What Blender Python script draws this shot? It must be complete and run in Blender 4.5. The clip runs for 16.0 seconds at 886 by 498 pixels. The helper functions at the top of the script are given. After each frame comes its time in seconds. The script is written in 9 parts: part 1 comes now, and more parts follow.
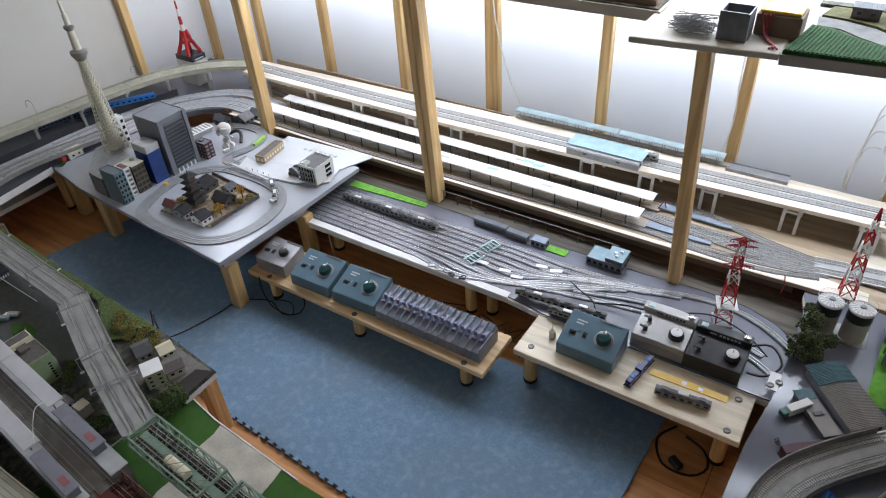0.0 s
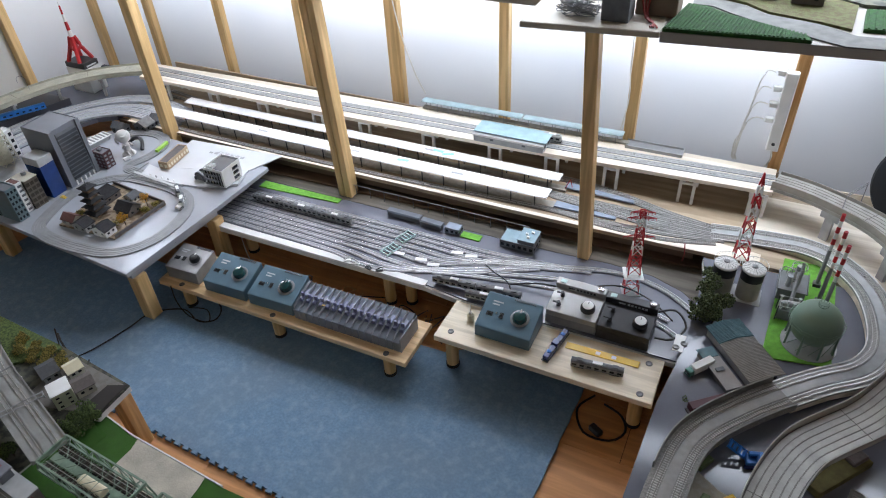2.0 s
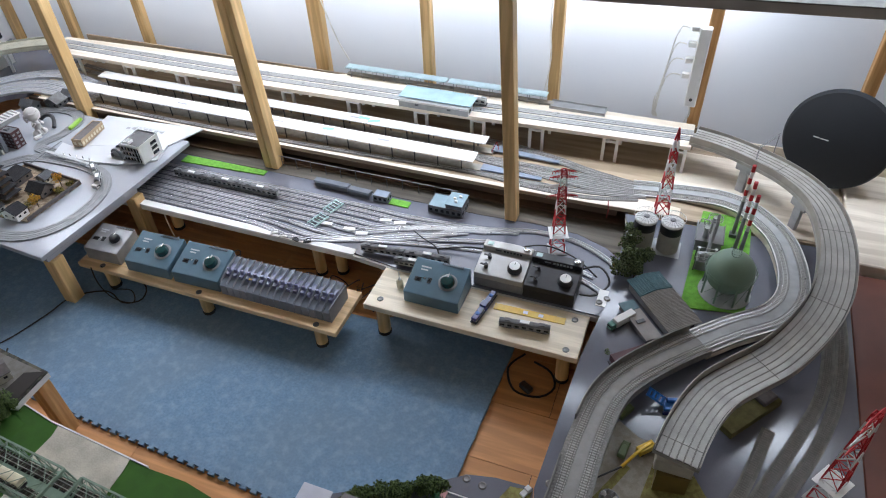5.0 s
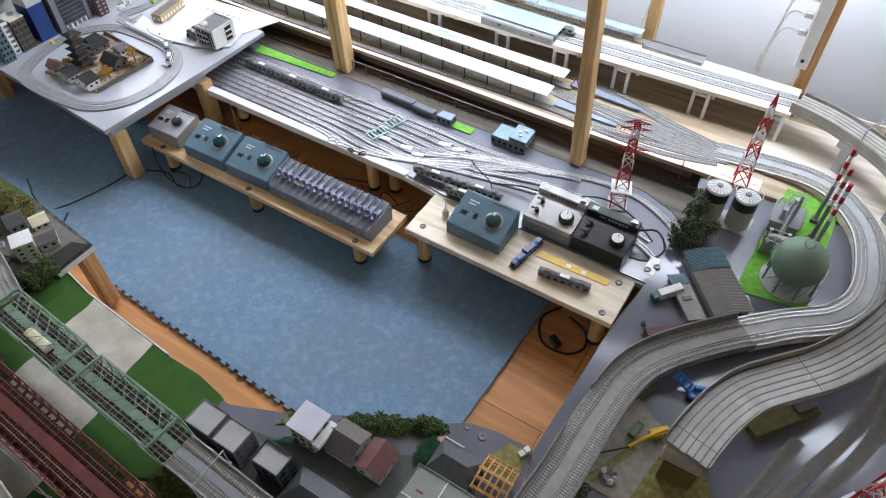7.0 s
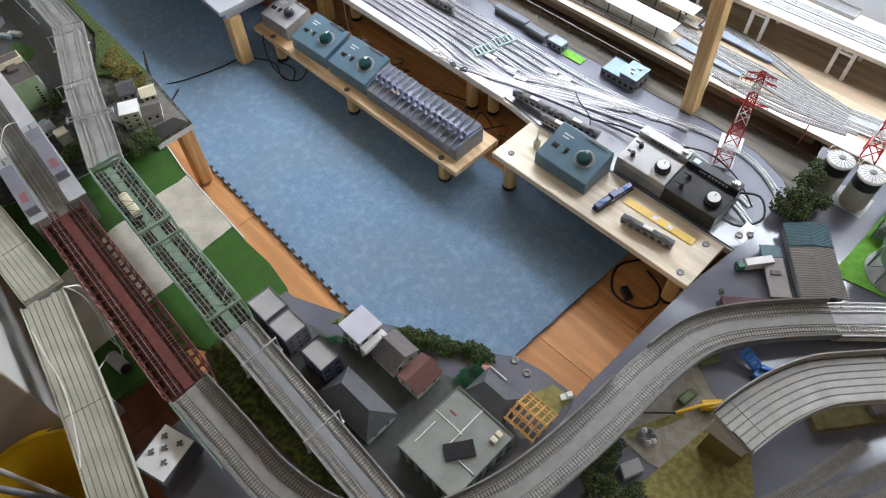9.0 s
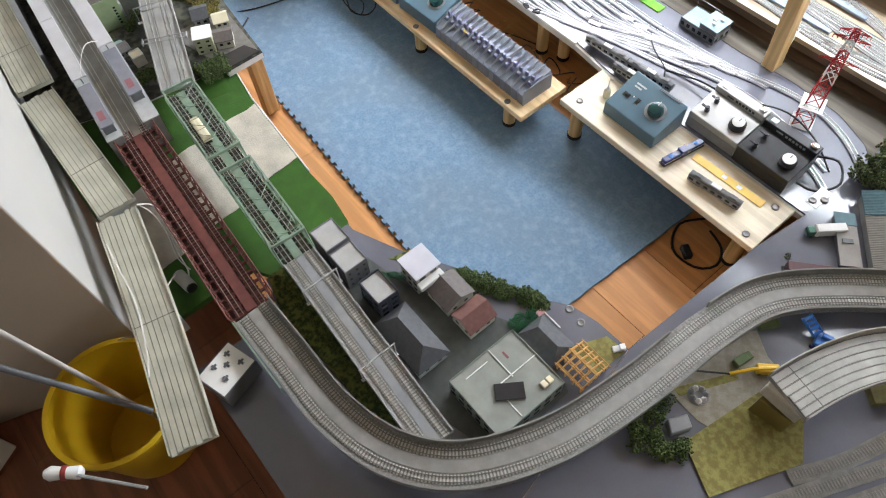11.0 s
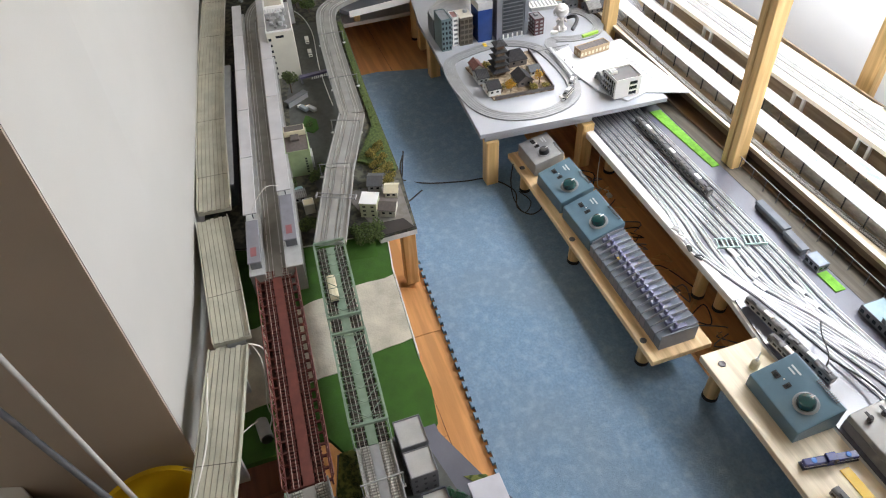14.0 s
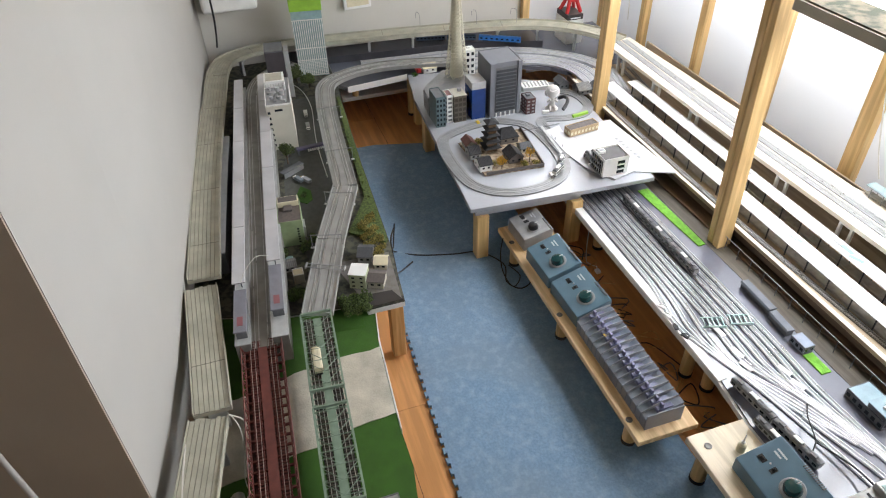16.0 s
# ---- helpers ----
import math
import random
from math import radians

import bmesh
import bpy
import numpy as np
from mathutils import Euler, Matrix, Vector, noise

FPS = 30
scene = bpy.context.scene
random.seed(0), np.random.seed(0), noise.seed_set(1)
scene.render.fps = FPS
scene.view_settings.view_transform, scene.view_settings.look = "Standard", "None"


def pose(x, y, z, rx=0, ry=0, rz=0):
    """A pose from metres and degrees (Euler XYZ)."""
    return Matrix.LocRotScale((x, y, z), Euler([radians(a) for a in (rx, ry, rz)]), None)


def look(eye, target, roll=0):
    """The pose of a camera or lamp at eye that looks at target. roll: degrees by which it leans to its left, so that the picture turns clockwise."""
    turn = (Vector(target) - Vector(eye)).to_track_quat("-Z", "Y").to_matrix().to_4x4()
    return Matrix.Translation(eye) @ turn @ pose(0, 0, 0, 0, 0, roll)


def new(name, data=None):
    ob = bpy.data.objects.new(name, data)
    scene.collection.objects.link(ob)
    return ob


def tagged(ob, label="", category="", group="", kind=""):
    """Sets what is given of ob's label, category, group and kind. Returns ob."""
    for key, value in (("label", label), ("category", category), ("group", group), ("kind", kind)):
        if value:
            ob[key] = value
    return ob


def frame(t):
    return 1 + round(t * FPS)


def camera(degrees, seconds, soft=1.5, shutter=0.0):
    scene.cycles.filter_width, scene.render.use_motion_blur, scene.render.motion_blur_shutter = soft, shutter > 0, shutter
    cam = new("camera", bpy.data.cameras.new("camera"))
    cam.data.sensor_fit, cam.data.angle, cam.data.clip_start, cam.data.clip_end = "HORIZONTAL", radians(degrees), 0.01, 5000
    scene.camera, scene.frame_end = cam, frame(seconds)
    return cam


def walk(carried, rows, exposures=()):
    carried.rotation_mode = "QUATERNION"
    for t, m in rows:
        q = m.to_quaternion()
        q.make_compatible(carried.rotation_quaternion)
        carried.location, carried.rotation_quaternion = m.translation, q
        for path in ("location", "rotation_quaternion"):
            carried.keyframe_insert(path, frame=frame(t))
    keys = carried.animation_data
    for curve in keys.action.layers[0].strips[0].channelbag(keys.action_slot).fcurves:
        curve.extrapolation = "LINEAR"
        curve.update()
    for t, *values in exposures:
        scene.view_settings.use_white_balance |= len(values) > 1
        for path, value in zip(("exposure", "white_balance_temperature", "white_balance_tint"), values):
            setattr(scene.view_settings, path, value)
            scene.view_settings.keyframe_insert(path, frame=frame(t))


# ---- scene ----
cam = camera(66.0, 16.0, soft=1.1)
PATH = [
    (0, (1.488, -0.927, 1.455), (0.575, 0.351, 0.218), -4.0),
    (0.5, (1.497, -0.939, 1.445), (0.614, 0.364, 0.211), -3.5),
    (1, (1.506, -0.935, 1.447), (0.666, 0.386, 0.203), -3.7),
    (1.5, (1.518, -0.934, 1.442), (0.728, 0.416, 0.196), -3.7),
    (2, (1.53, -0.927, 1.449), (0.804, 0.448, 0.192), -3.5),
    (2.5, (1.541, -0.92, 1.455), (0.863, 0.468, 0.184), -3.5),
    (3, (1.547, -0.924, 1.458), (0.914, 0.478, 0.179), -3.3),
    (3.5, (1.557, -0.932, 1.463), (0.966, 0.488, 0.185), -3.2),
    (3.7, (1.562, -0.936, 1.451), (0.986, 0.496, 0.18), -3.0),
    (6, (1.612, -0.843, 1.435), (1.001, 0.416, 0.006), -1.7),
    (6.5, (1.622, -0.812, 1.44), (0.981, 0.372, -0.039), -0.5),
    (7, (1.633, -0.787, 1.423), (0.925, 0.324, -0.082), -0.5),
    (7.5, (1.659, -0.739, 1.423), (0.872, 0.25, -0.127), -0.9),
    (8, (1.662, -0.737, 1.417), (0.848, 0.169, -0.169), -1.2),
    (8.5, (1.679, -0.729, 1.412), (0.84, 0.105, -0.201), -1.9),
    (9, (1.669, -0.738, 1.402), (0.836, 0.054, -0.235), -2.1),
    (11.3, (1.654, -0.774, 1.396), (0.807, -0.184, -0.318), -4.7),
    (11.5, (1.644, -0.779, 1.383), (0.75, -0.182, -0.304), -5.1),
    (12, (1.603, -0.782, 1.4), (0.626, -0.204, -0.248), -5.8),
    (12.5, (1.582, -0.758, 1.407), (0.529, -0.164, -0.186), -5.5),
    (13, (1.574, -0.712, 1.413), (0.38, -0.185, -0.103), -4.4),
    (13.5, (1.595, -0.655, 1.417), (0.299, -0.218, -0.042), -4.6),
    (14, (1.606, -0.636, 1.418), (0.248, -0.225, 0.009), -3.1),
    (14.5, (1.617, -0.619, 1.423), (0.201, -0.234, 0.064), -3.4),
    (15, (1.623, -0.608, 1.423), (0.178, -0.195, 0.103), -3.1),
    (15.5, (1.62, -0.608, 1.438), (0.163, -0.15, 0.146), -2.0),
    (16, (1.614, -0.613, 1.438), (0.135, -0.148, 0.175), -1.4),
]
EXPOSURES = [(0.0, -1.00, 6000, 11), (3.5, -1.02, 5950, 11), (7.0, -0.54, 6000, 11), (9.0, -0.27, 6150, 10), (11.5, 0.11, 6350, 9), (12.5, 0.04, 6400, 9), (14.0, -0.27, 6550, 10), (15.0, -0.33, 6550, 10), (16.0, -0.49, 6550, 10)]
walk(cam, [(t, look(eye, target, roll)) for t, eye, target, roll in PATH], EXPOSURES)
WINDOW_W, SHEET_W, WEST_W, REAR_W = 98.0, 59.0, 58.0, 0.7


# ---- light ----
world = bpy.data.worlds.new("sky")
scene.world = world
world.use_nodes = True
wn = world.node_tree.nodes
sky = wn.new("ShaderNodeTexSky")
sky.sky_type, sky.sun_disc = "NISHITA", False
sky.sun_elevation, sky.sun_rotation = radians(38), radians(190)
world.node_tree.links.new(sky.outputs[0], wn["Background"].inputs[0])
wn["Background"].inputs[1].default_value = 0.1


def area(name, m, sx, sy, watts, col=(1, 1, 1)):
    la = bpy.data.lights.new(name, "AREA")
    la.shape, la.size, la.size_y, la.energy, la.color = "RECTANGLE", sx, sy, watts, col
    ob = new(name, la)
    ob.matrix_world = m
    return ob


# daylight: the clear window band high in the north wall and the band behind the white sheets; an added fill lamp behind
area("window_daylight", look((0.95, 1.085, 1.24), (0.95, 0.385, 0.24)), 2.8, 0.54, WINDOW_W, (0.905, 0.945, 1.0))
area("sheet_daylight", look((-0.02, 1.27, 0.84), (-0.02, 1.0, 0.80)), 3.5, 0.34, SHEET_W, (0.92, 0.95, 1.0))
area("west_sheet_daylight", look((-1.39, 0.90, 1.15), (-1.2, 0.90, 1.05)), 0.36, 1.20, WEST_W, (0.92, 0.95, 1.0))
# weak fill added from behind, at an assumed opening out of view
area("rear_fill_light", look((1.9, -2.35, 1.75), (0.9, 0.0, 0.3)), 1.3, 1.0, REAR_W, (1.0, 0.96, 0.9))


# ---- materials ----
def M(name, col, rough=0.6, metal=0.0, var=0.12, scale=30.0, fine=500.0, bump=0.0, col2=None, mixs=0.5, stretch=(1, 1, 1), rnd=0.0, spec=0.5, coat=0.0):
    """A plain procedural surface: blotches at two scales, fine relief, optional second colour in patches."""
    m = bpy.data.materials.new(name)
    m.use_nodes = True
    nt = m.node_tree
    N, L = nt.nodes, nt.links
    b = N["Principled BSDF"]
    b.inputs["Roughness"].default_value, b.inputs["Metallic"].default_value = rough, metal
    b.inputs["Specular IOR Level"].default_value = spec
    b.inputs["Coat Weight"].default_value = coat
    tc, mp = N.new("ShaderNodeTexCoord"), N.new("ShaderNodeMapping")
    mp.inputs["Scale"].default_value = stretch
    L.new(tc.outputs["Object"], mp.inputs[0])
    n1, n2 = N.new("ShaderNodeTexNoise"), N.new("ShaderNodeTexNoise")
    n1.inputs["Scale"].default_value, n2.inputs["Scale"].default_value = scale, fine
    n1.inputs["Detail"].default_value = 5
    for n in (n1, n2):
        L.new(mp.outputs[0], n.inputs["Vector"])
    ramp = N.new("ShaderNodeValToRGB")
    e = ramp.color_ramp.elements
    e[0].position, e[1].position = 0.35, 0.68
    e[0].color = (*[c * (1 - var) for c in col], 1)
    e[1].color = (*[min(c * (1 + var), 0.95) for c in (col2 or col)], 1)
    if col2:
        e[0].position, e[1].position = mixs - 0.08, mixs + 0.08
    L.new(n1.outputs[0], ramp.inputs[0])
    hsv = N.new("ShaderNodeHueSaturation")
    L.new(ramp.outputs[0], hsv.inputs["Color"])
    ma = N.new("ShaderNodeMath")
    ma.operation = "MULTIPLY_ADD"
    L.new(n2.outputs[0], ma.inputs[0])
    ma.inputs[1].default_value, ma.inputs[2].default_value = var * 1.4, 1 - var * 0.7
    if rnd:
        oi, mb = N.new("ShaderNodeObjectInfo"), N.new("ShaderNodeMath")
        mb.operation = "MULTIPLY_ADD"
        L.new(oi.outputs["Random"], mb.inputs[0])
        mb.inputs[1].default_value = rnd
        L.new(ma.outputs[0], mb.inputs[2])
        ma = mb
    L.new(ma.outputs[0], hsv.inputs["Value"])
    L.new(hsv.outputs[0], b.inputs["Base Color"])
    rr = N.new("ShaderNodeMath")
    rr.operation = "MULTIPLY_ADD"
    L.new(n1.outputs[0], rr.inputs[0])
    rr.inputs[1].default_value, rr.inputs[2].default_value = 0.16 * rough, rough * 0.92
    L.new(rr.outputs[0], b.inputs["Roughness"])
    if bump:
        bp = N.new("ShaderNodeBump")
        bp.inputs["Strength"].default_value, bp.inputs["Distance"].default_value = bump, 0.001
        L.new(n2.outputs[0], bp.inputs["Height"])
        L.new(bp.outputs[0], b.inputs["Normal"])
    return m


def wood(name, col, col2, along="x", scale=6.0, rough=0.5, rnd=0.0, coat=0.0):
    st = {"x": (0.12, 1.6, 1.6), "y": (1.6, 0.12, 1.6), "z": (1.6, 1.6, 0.1)}[along]
    return M(name, col, rough, 0, 0.1, scale * 7, 260.0, 0.12, col2, 0.52, st, rnd, 0.4, coat)


def sheet_material():
    m = bpy.data.materials.new("white_sheet")
    m.use_nodes = True
    N, L = m.node_tree.nodes, m.node_tree.links
    N.remove(N["Principled BSDF"])
    d, t, mx = N.new("ShaderNodeBsdfDiffuse"), N.new("ShaderNodeBsdfTranslucent"), N.new("ShaderNodeMixShader")
    tc, no = N.new("ShaderNodeTexCoord"), N.new("ShaderNodeTexNoise")
    no.inputs["Scale"].default_value = 3.0
    L.new(tc.outputs["Object"], no.inputs["Vector"])
    ra = N.new("ShaderNodeValToRGB")
    ra.color_ramp.elements[0].color, ra.color_ramp.elements[1].color = (0.74, 0.76, 0.80, 1), (0.84, 0.84, 0.84, 1)
    L.new(no.outputs[0], ra.inputs[0])
    for n in (d, t):
        L.new(ra.outputs[0], n.inputs["Color"])
    mx.inputs[0].default_value = 0.5
    L.new(d.outputs[0], mx.inputs[1]), L.new(t.outputs[0], mx.inputs[2])
    L.new(mx.outputs[0], N["Material Output"].inputs[0])
    return m


SHEET = sheet_material()


def felt_carpet(name):
    """Needle-felt: fine fibre speckle, small mottling and broad faded, grubby patches."""
    m = M(name, (0.19, 0.295, 0.42), 0.92, 0, 0.13, 150, 620, 1.4, spec=0.2)
    nt = m.node_tree
    N, L = nt.nodes, nt.links
    b = N["Principled BSDF"]
    src_ = b.inputs["Base Color"].links[0].from_socket
    tc = N.new("ShaderNodeTexCoord")
    big, blot, mid = N.new("ShaderNodeTexNoise"), N.new("ShaderNodeTexNoise"), N.new("ShaderNodeTexNoise")
    for n, sc, dt in ((big, 3.2, 4), (blot, 15.0, 5), (mid, 48.0, 6)):
        n.inputs["Scale"].default_value, n.inputs["Detail"].default_value = sc, dt
    last = src_
    for n, lo, hi, col, amt in ((big, 0.46, 0.66, (0.205, 0.265, 0.325, 1), 0.5), (blot, 0.50, 0.72, (0.135, 0.215, 0.32, 1), 0.26), (mid, 0.48, 0.70, (0.34, 0.44, 0.55, 1), 0.36)):
        L.new(tc.outputs["Object"], n.inputs["Vector"])
        mr = N.new("ShaderNodeMapRange")
        mr.inputs["From Min"].default_value, mr.inputs["From Max"].default_value = lo, hi
        mr.inputs["To Max"].default_value = amt
        L.new(n.outputs[0], mr.inputs[0])
        mx = N.new("ShaderNodeMix")
        mx.data_type = "RGBA"
        L.new(mr.outputs[0], mx.inputs[0])
        L.new(last, mx.inputs[6])
        mx.inputs[7].default_value = col
        last = mx.outputs[2]
    L.new(last, b.inputs["Base Color"])
    return m


CARPET = felt_carpet("blue_carpet")
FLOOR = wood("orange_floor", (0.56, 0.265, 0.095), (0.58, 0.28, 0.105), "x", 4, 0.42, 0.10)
# recess planks: the orange floor darkened to carry the shade there
FLOOR_D = wood("shaded_brown_floor", (0.17, 0.062, 0.03), (0.20, 0.075, 0.036), "x", 4, 0.42, 0.10)
GAP = M("dark_gap", (0.03, 0.018, 0.012), 0.9)
PINE = wood("pine", (0.72, 0.50, 0.26), (0.80, 0.60, 0.35), "x", 5, 0.5, 0.06)
PINE_Z = wood("pine_post", (0.63, 0.42, 0.18), (0.68, 0.47, 0.22), "z", 5, 0.5, 0.08)
PINE_D = wood("stained_post", (0.52, 0.28, 0.10), (0.60, 0.36, 0.15), "z", 5, 0.5, 0.08)
PALEWOOD = wood("pale_plywood", (0.78, 0.69, 0.56), (0.82, 0.75, 0.64), "x", 3, 0.6)
# pale plywood darkened: shade under roofs and viaduct is put into the colour
SHADEWOOD = wood("shaded_plywood", (0.40, 0.31, 0.21), (0.46, 0.37, 0.26), "x", 3, 0.45)
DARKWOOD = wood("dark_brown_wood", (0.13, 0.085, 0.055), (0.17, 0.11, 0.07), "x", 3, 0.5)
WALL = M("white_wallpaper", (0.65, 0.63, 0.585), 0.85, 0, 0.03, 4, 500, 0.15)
# same white paper, darker: the south wall's dimmer light is in this colour
WALL_S = M("shaded_white_wallpaper", (0.40, 0.388, 0.36), 0.85, 0, 0.03, 4, 500, 0.15)
TABLEWOOD = wood("table_pine", (0.80, 0.69, 0.50), (0.84, 0.74, 0.57), "x", 4, 0.4)
# jamb paper browned, the shadow on the corner's turned face put into its colour
JAMB = M("shaded_jamb_paper", (0.40, 0.33, 0.26), 0.85, 0, 0.04, 4, 500, 0.15)
# ceiling and far walls are out of view, browned to cut bounced light
CEIL = wood("unseen_dark_ceiling", (0.40, 0.30, 0.20), (0.44, 0.34, 0.23), "x", 3, 0.6)
DIMWALL = M("unseen_dark_wall", (0.34, 0.28, 0.22), 0.8, 0, 0.08, 6, 300, 0.1)
BOARD_G = M("grey_blue_paint", (0.15, 0.155, 0.188), 0.15, 0, 0.08, 9, 300, 0.05, spec=0.75)
BOARD_W = M("white_gloss_board", (0.38, 0.395, 0.43), 0.13, 0, 0.05, 5, 300, 0.02)
WHITE = M("white_plastic", (0.80, 0.80, 0.78), 0.4, 0, 0.05, 20)
WHITE_ROOF = M("white_platform_roof", (0.82, 0.82, 0.82), 0.35, 0, 0.05, 14)
WEDGE = M("white_painted_edge", (0.62, 0.61, 0.58), 0.6, 0, 0.08, 20)
GREY = M("grey_plastic", (0.26, 0.265, 0.272), 0.36, 0, 0.1, 40)
LGREY = M("light_grey_plastic", (0.40, 0.41, 0.41), 0.5, 0, 0.1, 40)
DGREY = M("dark_grey_plastic", (0.12, 0.125, 0.135), 0.5, 0, 0.15, 50)
SLAB = M("concrete_slab_plastic", (0.355, 0.345, 0.312), 0.36, 0, 0.16, 25, 300, 0.1)
SLAB_D = M("dark_slab_plastic", (0.20, 0.195, 0.18), 0.65, 0, 0.16, 30)
BALLAST = M("grey_ballast", (0.245, 0.238, 0.222), 0.85, 0, 0.3, 260, 900, 0.5)
SLEEPER = M("pale_sleeper", (0.52, 0.51, 0.475), 0.6, 0, 0.15, 120)
SLEEPER_D = M("dark_sleeper", (0.10, 0.085, 0.07), 0.7, 0, 0.15, 120)
GROOVE = M("dark_rail_groove", (0.105, 0.098, 0.088), 0.45, 0.2, 0.15, 90)
RAIL = M("nickel_rail", (0.62, 0.61, 0.60), 0.28, 0.9, 0.05, 60)
ASPHALT = M("model_asphalt", (0.080, 0.085, 0.078), 0.8, 0, 0.15, 60, 700, 0.2)
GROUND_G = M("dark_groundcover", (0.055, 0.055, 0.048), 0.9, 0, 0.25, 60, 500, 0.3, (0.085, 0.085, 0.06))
GRASS = M("green_grass_mat", (0.038, 0.106, 0.011), 0.95, 0, 0.13, 30, 900, 0.8)
GRASS_L = M("light_grass_mat", (0.17, 0.42, 0.05), 0.95, 0, 0.2, 60, 1200, 0.6)
MOSS = M("moss_scatter", (0.055, 0.095, 0.018), 0.95, 0, 0.4, 90, 800, 0.8, (0.11, 0.12, 0.03))
DIRT = M("yellow_brown_ground", (0.27, 0.22, 0.07), 0.95, 0, 0.3, 80, 800, 0.6, (0.20, 0.19, 0.06))
SAND = M("white_river_gravel", (0.52, 0.48, 0.395), 0.9, 0, 0.20, 16, 300, 1.0)
LEAF = M("dark_leaf_foam", (0.040, 0.066, 0.018), 0.95, 0, 0.4, 200, 900, 0.6, (0.085, 0.12, 0.035))
LEAF_O = M("olive_leaf_foam", (0.13, 0.125, 0.028), 0.95, 0, 0.4, 200, 900, 0.6, (0.25, 0.20, 0.05))
LEAF_Y = M("autumn_leaf_foam", (0.50, 0.33, 0.03), 0.95, 0, 0.3, 200, 900, 0.6, (0.42, 0.20, 0.03))
BARK = M("bark", (0.10, 0.07, 0.045), 0.9, 0, 0.2, 200)
BLUEPACK = M("blue_grey_moulded_plastic", (0.10, 0.175, 0.23), 0.32, 0, 0.06, 30, 900, 0.12)
SILVER = M("silver_painted_metal", (0.42, 0.415, 0.40), 0.33, 0.35, 0.06, 30)
BLACK = M("black_plastic", (0.022, 0.022, 0.025), 0.35, 0, 0.2, 50)
RUBBER = M("black_rubber", (0.015, 0.015, 0.016), 0.8)
SCREWM = M("dull_dark_screw", (0.16, 0.155, 0.15), 0.35, 0.8, 0.1, 60)
DULLRAIL = M("dull_brown_rail", (0.20, 0.185, 0.165), 0.45, 0.4, 0.1, 60)
CHROME = M("steel", (0.62, 0.62, 0.63), 0.22, 1.0, 0.05, 60)
TEALKNOB = M("translucent_teal_knob", (0.006, 0.05, 0.052), 0.2, 0, 0.1, 20, coat=0.6)
RACK = M("grey_switch_plastic", (0.20, 0.225, 0.27), 0.35, 0, 0.08, 40)
SWITCH = M("blue_violet_switch", (0.14, 0.145, 0.26), 0.3, 0, 0.1, 60)
WRITE = M("pale_lettering", (0.55, 0.58, 0.60), 0.6)
REDP = M("red_paint", (0.50, 0.02, 0.025), 0.4, 0, 0.1, 60)
BRIDGE_R = M("oxide_red_plastic", (0.120, 0.030, 0.022), 0.6, 0, 0.15, 60)
BRIDGE_G = M("pale_green_plastic", (0.20, 0.275, 0.205), 0.5, 0, 0.12, 60)
GASGREEN = M("gas_holder_green", (0.19, 0.28, 0.21), 0.45, 0, 0.06, 20)
NAVY = M("navy_paint", (0.02, 0.03, 0.16), 0.25, 0, 0.1, 60)
YELLOW = M("yellow_plastic", (0.75, 0.48, 0.03), 0.35, 0, 0.06, 30)
BUCKET_Y = M("yellow_bucket_plastic", (0.62, 0.40, 0.015), 0.32, 0, 0.05, 12)
CREAM = M("cream_paint", (0.70, 0.64, 0.46), 0.5, 0, 0.06, 60)
ORANGE = M("orange_timber", (0.62, 0.36, 0.12), 0.6, 0, 0.1, 80)
BLUEP = M("bright_blue_paint", (0.03, 0.17, 0.55), 0.4, 0, 0.1, 60)
SKYBLUE = M("blue_train_paint", (0.03, 0.18, 0.55), 0.35, 0, 0.1, 60)
OLIVE = M("olive_green_paint", (0.10, 0.14, 0.05), 0.6, 0, 0.15, 60)
TRAIN = M("weathered_steel_train", (0.26, 0.26, 0.26), 0.45, 0.1, 0.25, 90)
TRAIN_D = M("dark_train_roof", (0.13, 0.13, 0.135), 0.55, 0, 0.2, 90)
GLASS_D = M("dark_window", (0.02, 0.024, 0.03), 0.12, 0, 0.2, 90)
GLASS_B = M("pale_blue_glass", (0.30, 0.43, 0.44), 0.15, 0, 0.08, 60)
TEALROOF = M("teal_slate_roof", (0.09, 0.17, 0.20), 0.6, 0, 0.12, 90)
GREYROOF = M("grey_corrugated_roof", (0.20, 0.20, 0.20), 0.65, 0, 0.15, 90)
TILE = M("dark_grey_tile_roof", (0.075, 0.078, 0.085), 0.6, 0, 0.15, 120)
BROWNROOF = M("brown_roof", (0.115, 0.098, 0.092), 0.65, 0, 0.15, 120)
REDROOF = M("dark_red_roof", (0.155, 0.068, 0.058), 0.65, 0, 0.15, 120)
BEIGE = M("beige_wall", (0.46, 0.44, 0.37), 0.7, 0, 0.08, 60)
PGREEN = M("pale_green_wall", (0.28, 0.36, 0.20), 0.7, 0, 0.08, 60)
LIME = M("lime_green", (0.30, 0.55, 0.06), 0.5)
TOWERW = M("pale_lattice_plastic", (0.58, 0.555, 0.44), 0.55, 0, 0.06, 60)
DOLLW = M("white_figure_vinyl", (0.60, 0.58, 0.56), 0.4, 0, 0.05, 60)
CABLE_B = M("black_cable", (0.012, 0.012, 0.013), 0.5)
CABLE_W = M("white_cable", (0.70, 0.68, 0.63), 0.5)
CABLE_R = M("red_cable", (0.25, 0.03, 0.025), 0.5)
SPEAKER = M("black_speaker_cloth", (0.010, 0.012, 0.016), 0.75, 0, 0.15, 200, 2000, 0.4)
BROWNB = M("dark_red_brown_panel", (0.16, 0.045, 0.025), 0.4, 0, 0.15, 10)
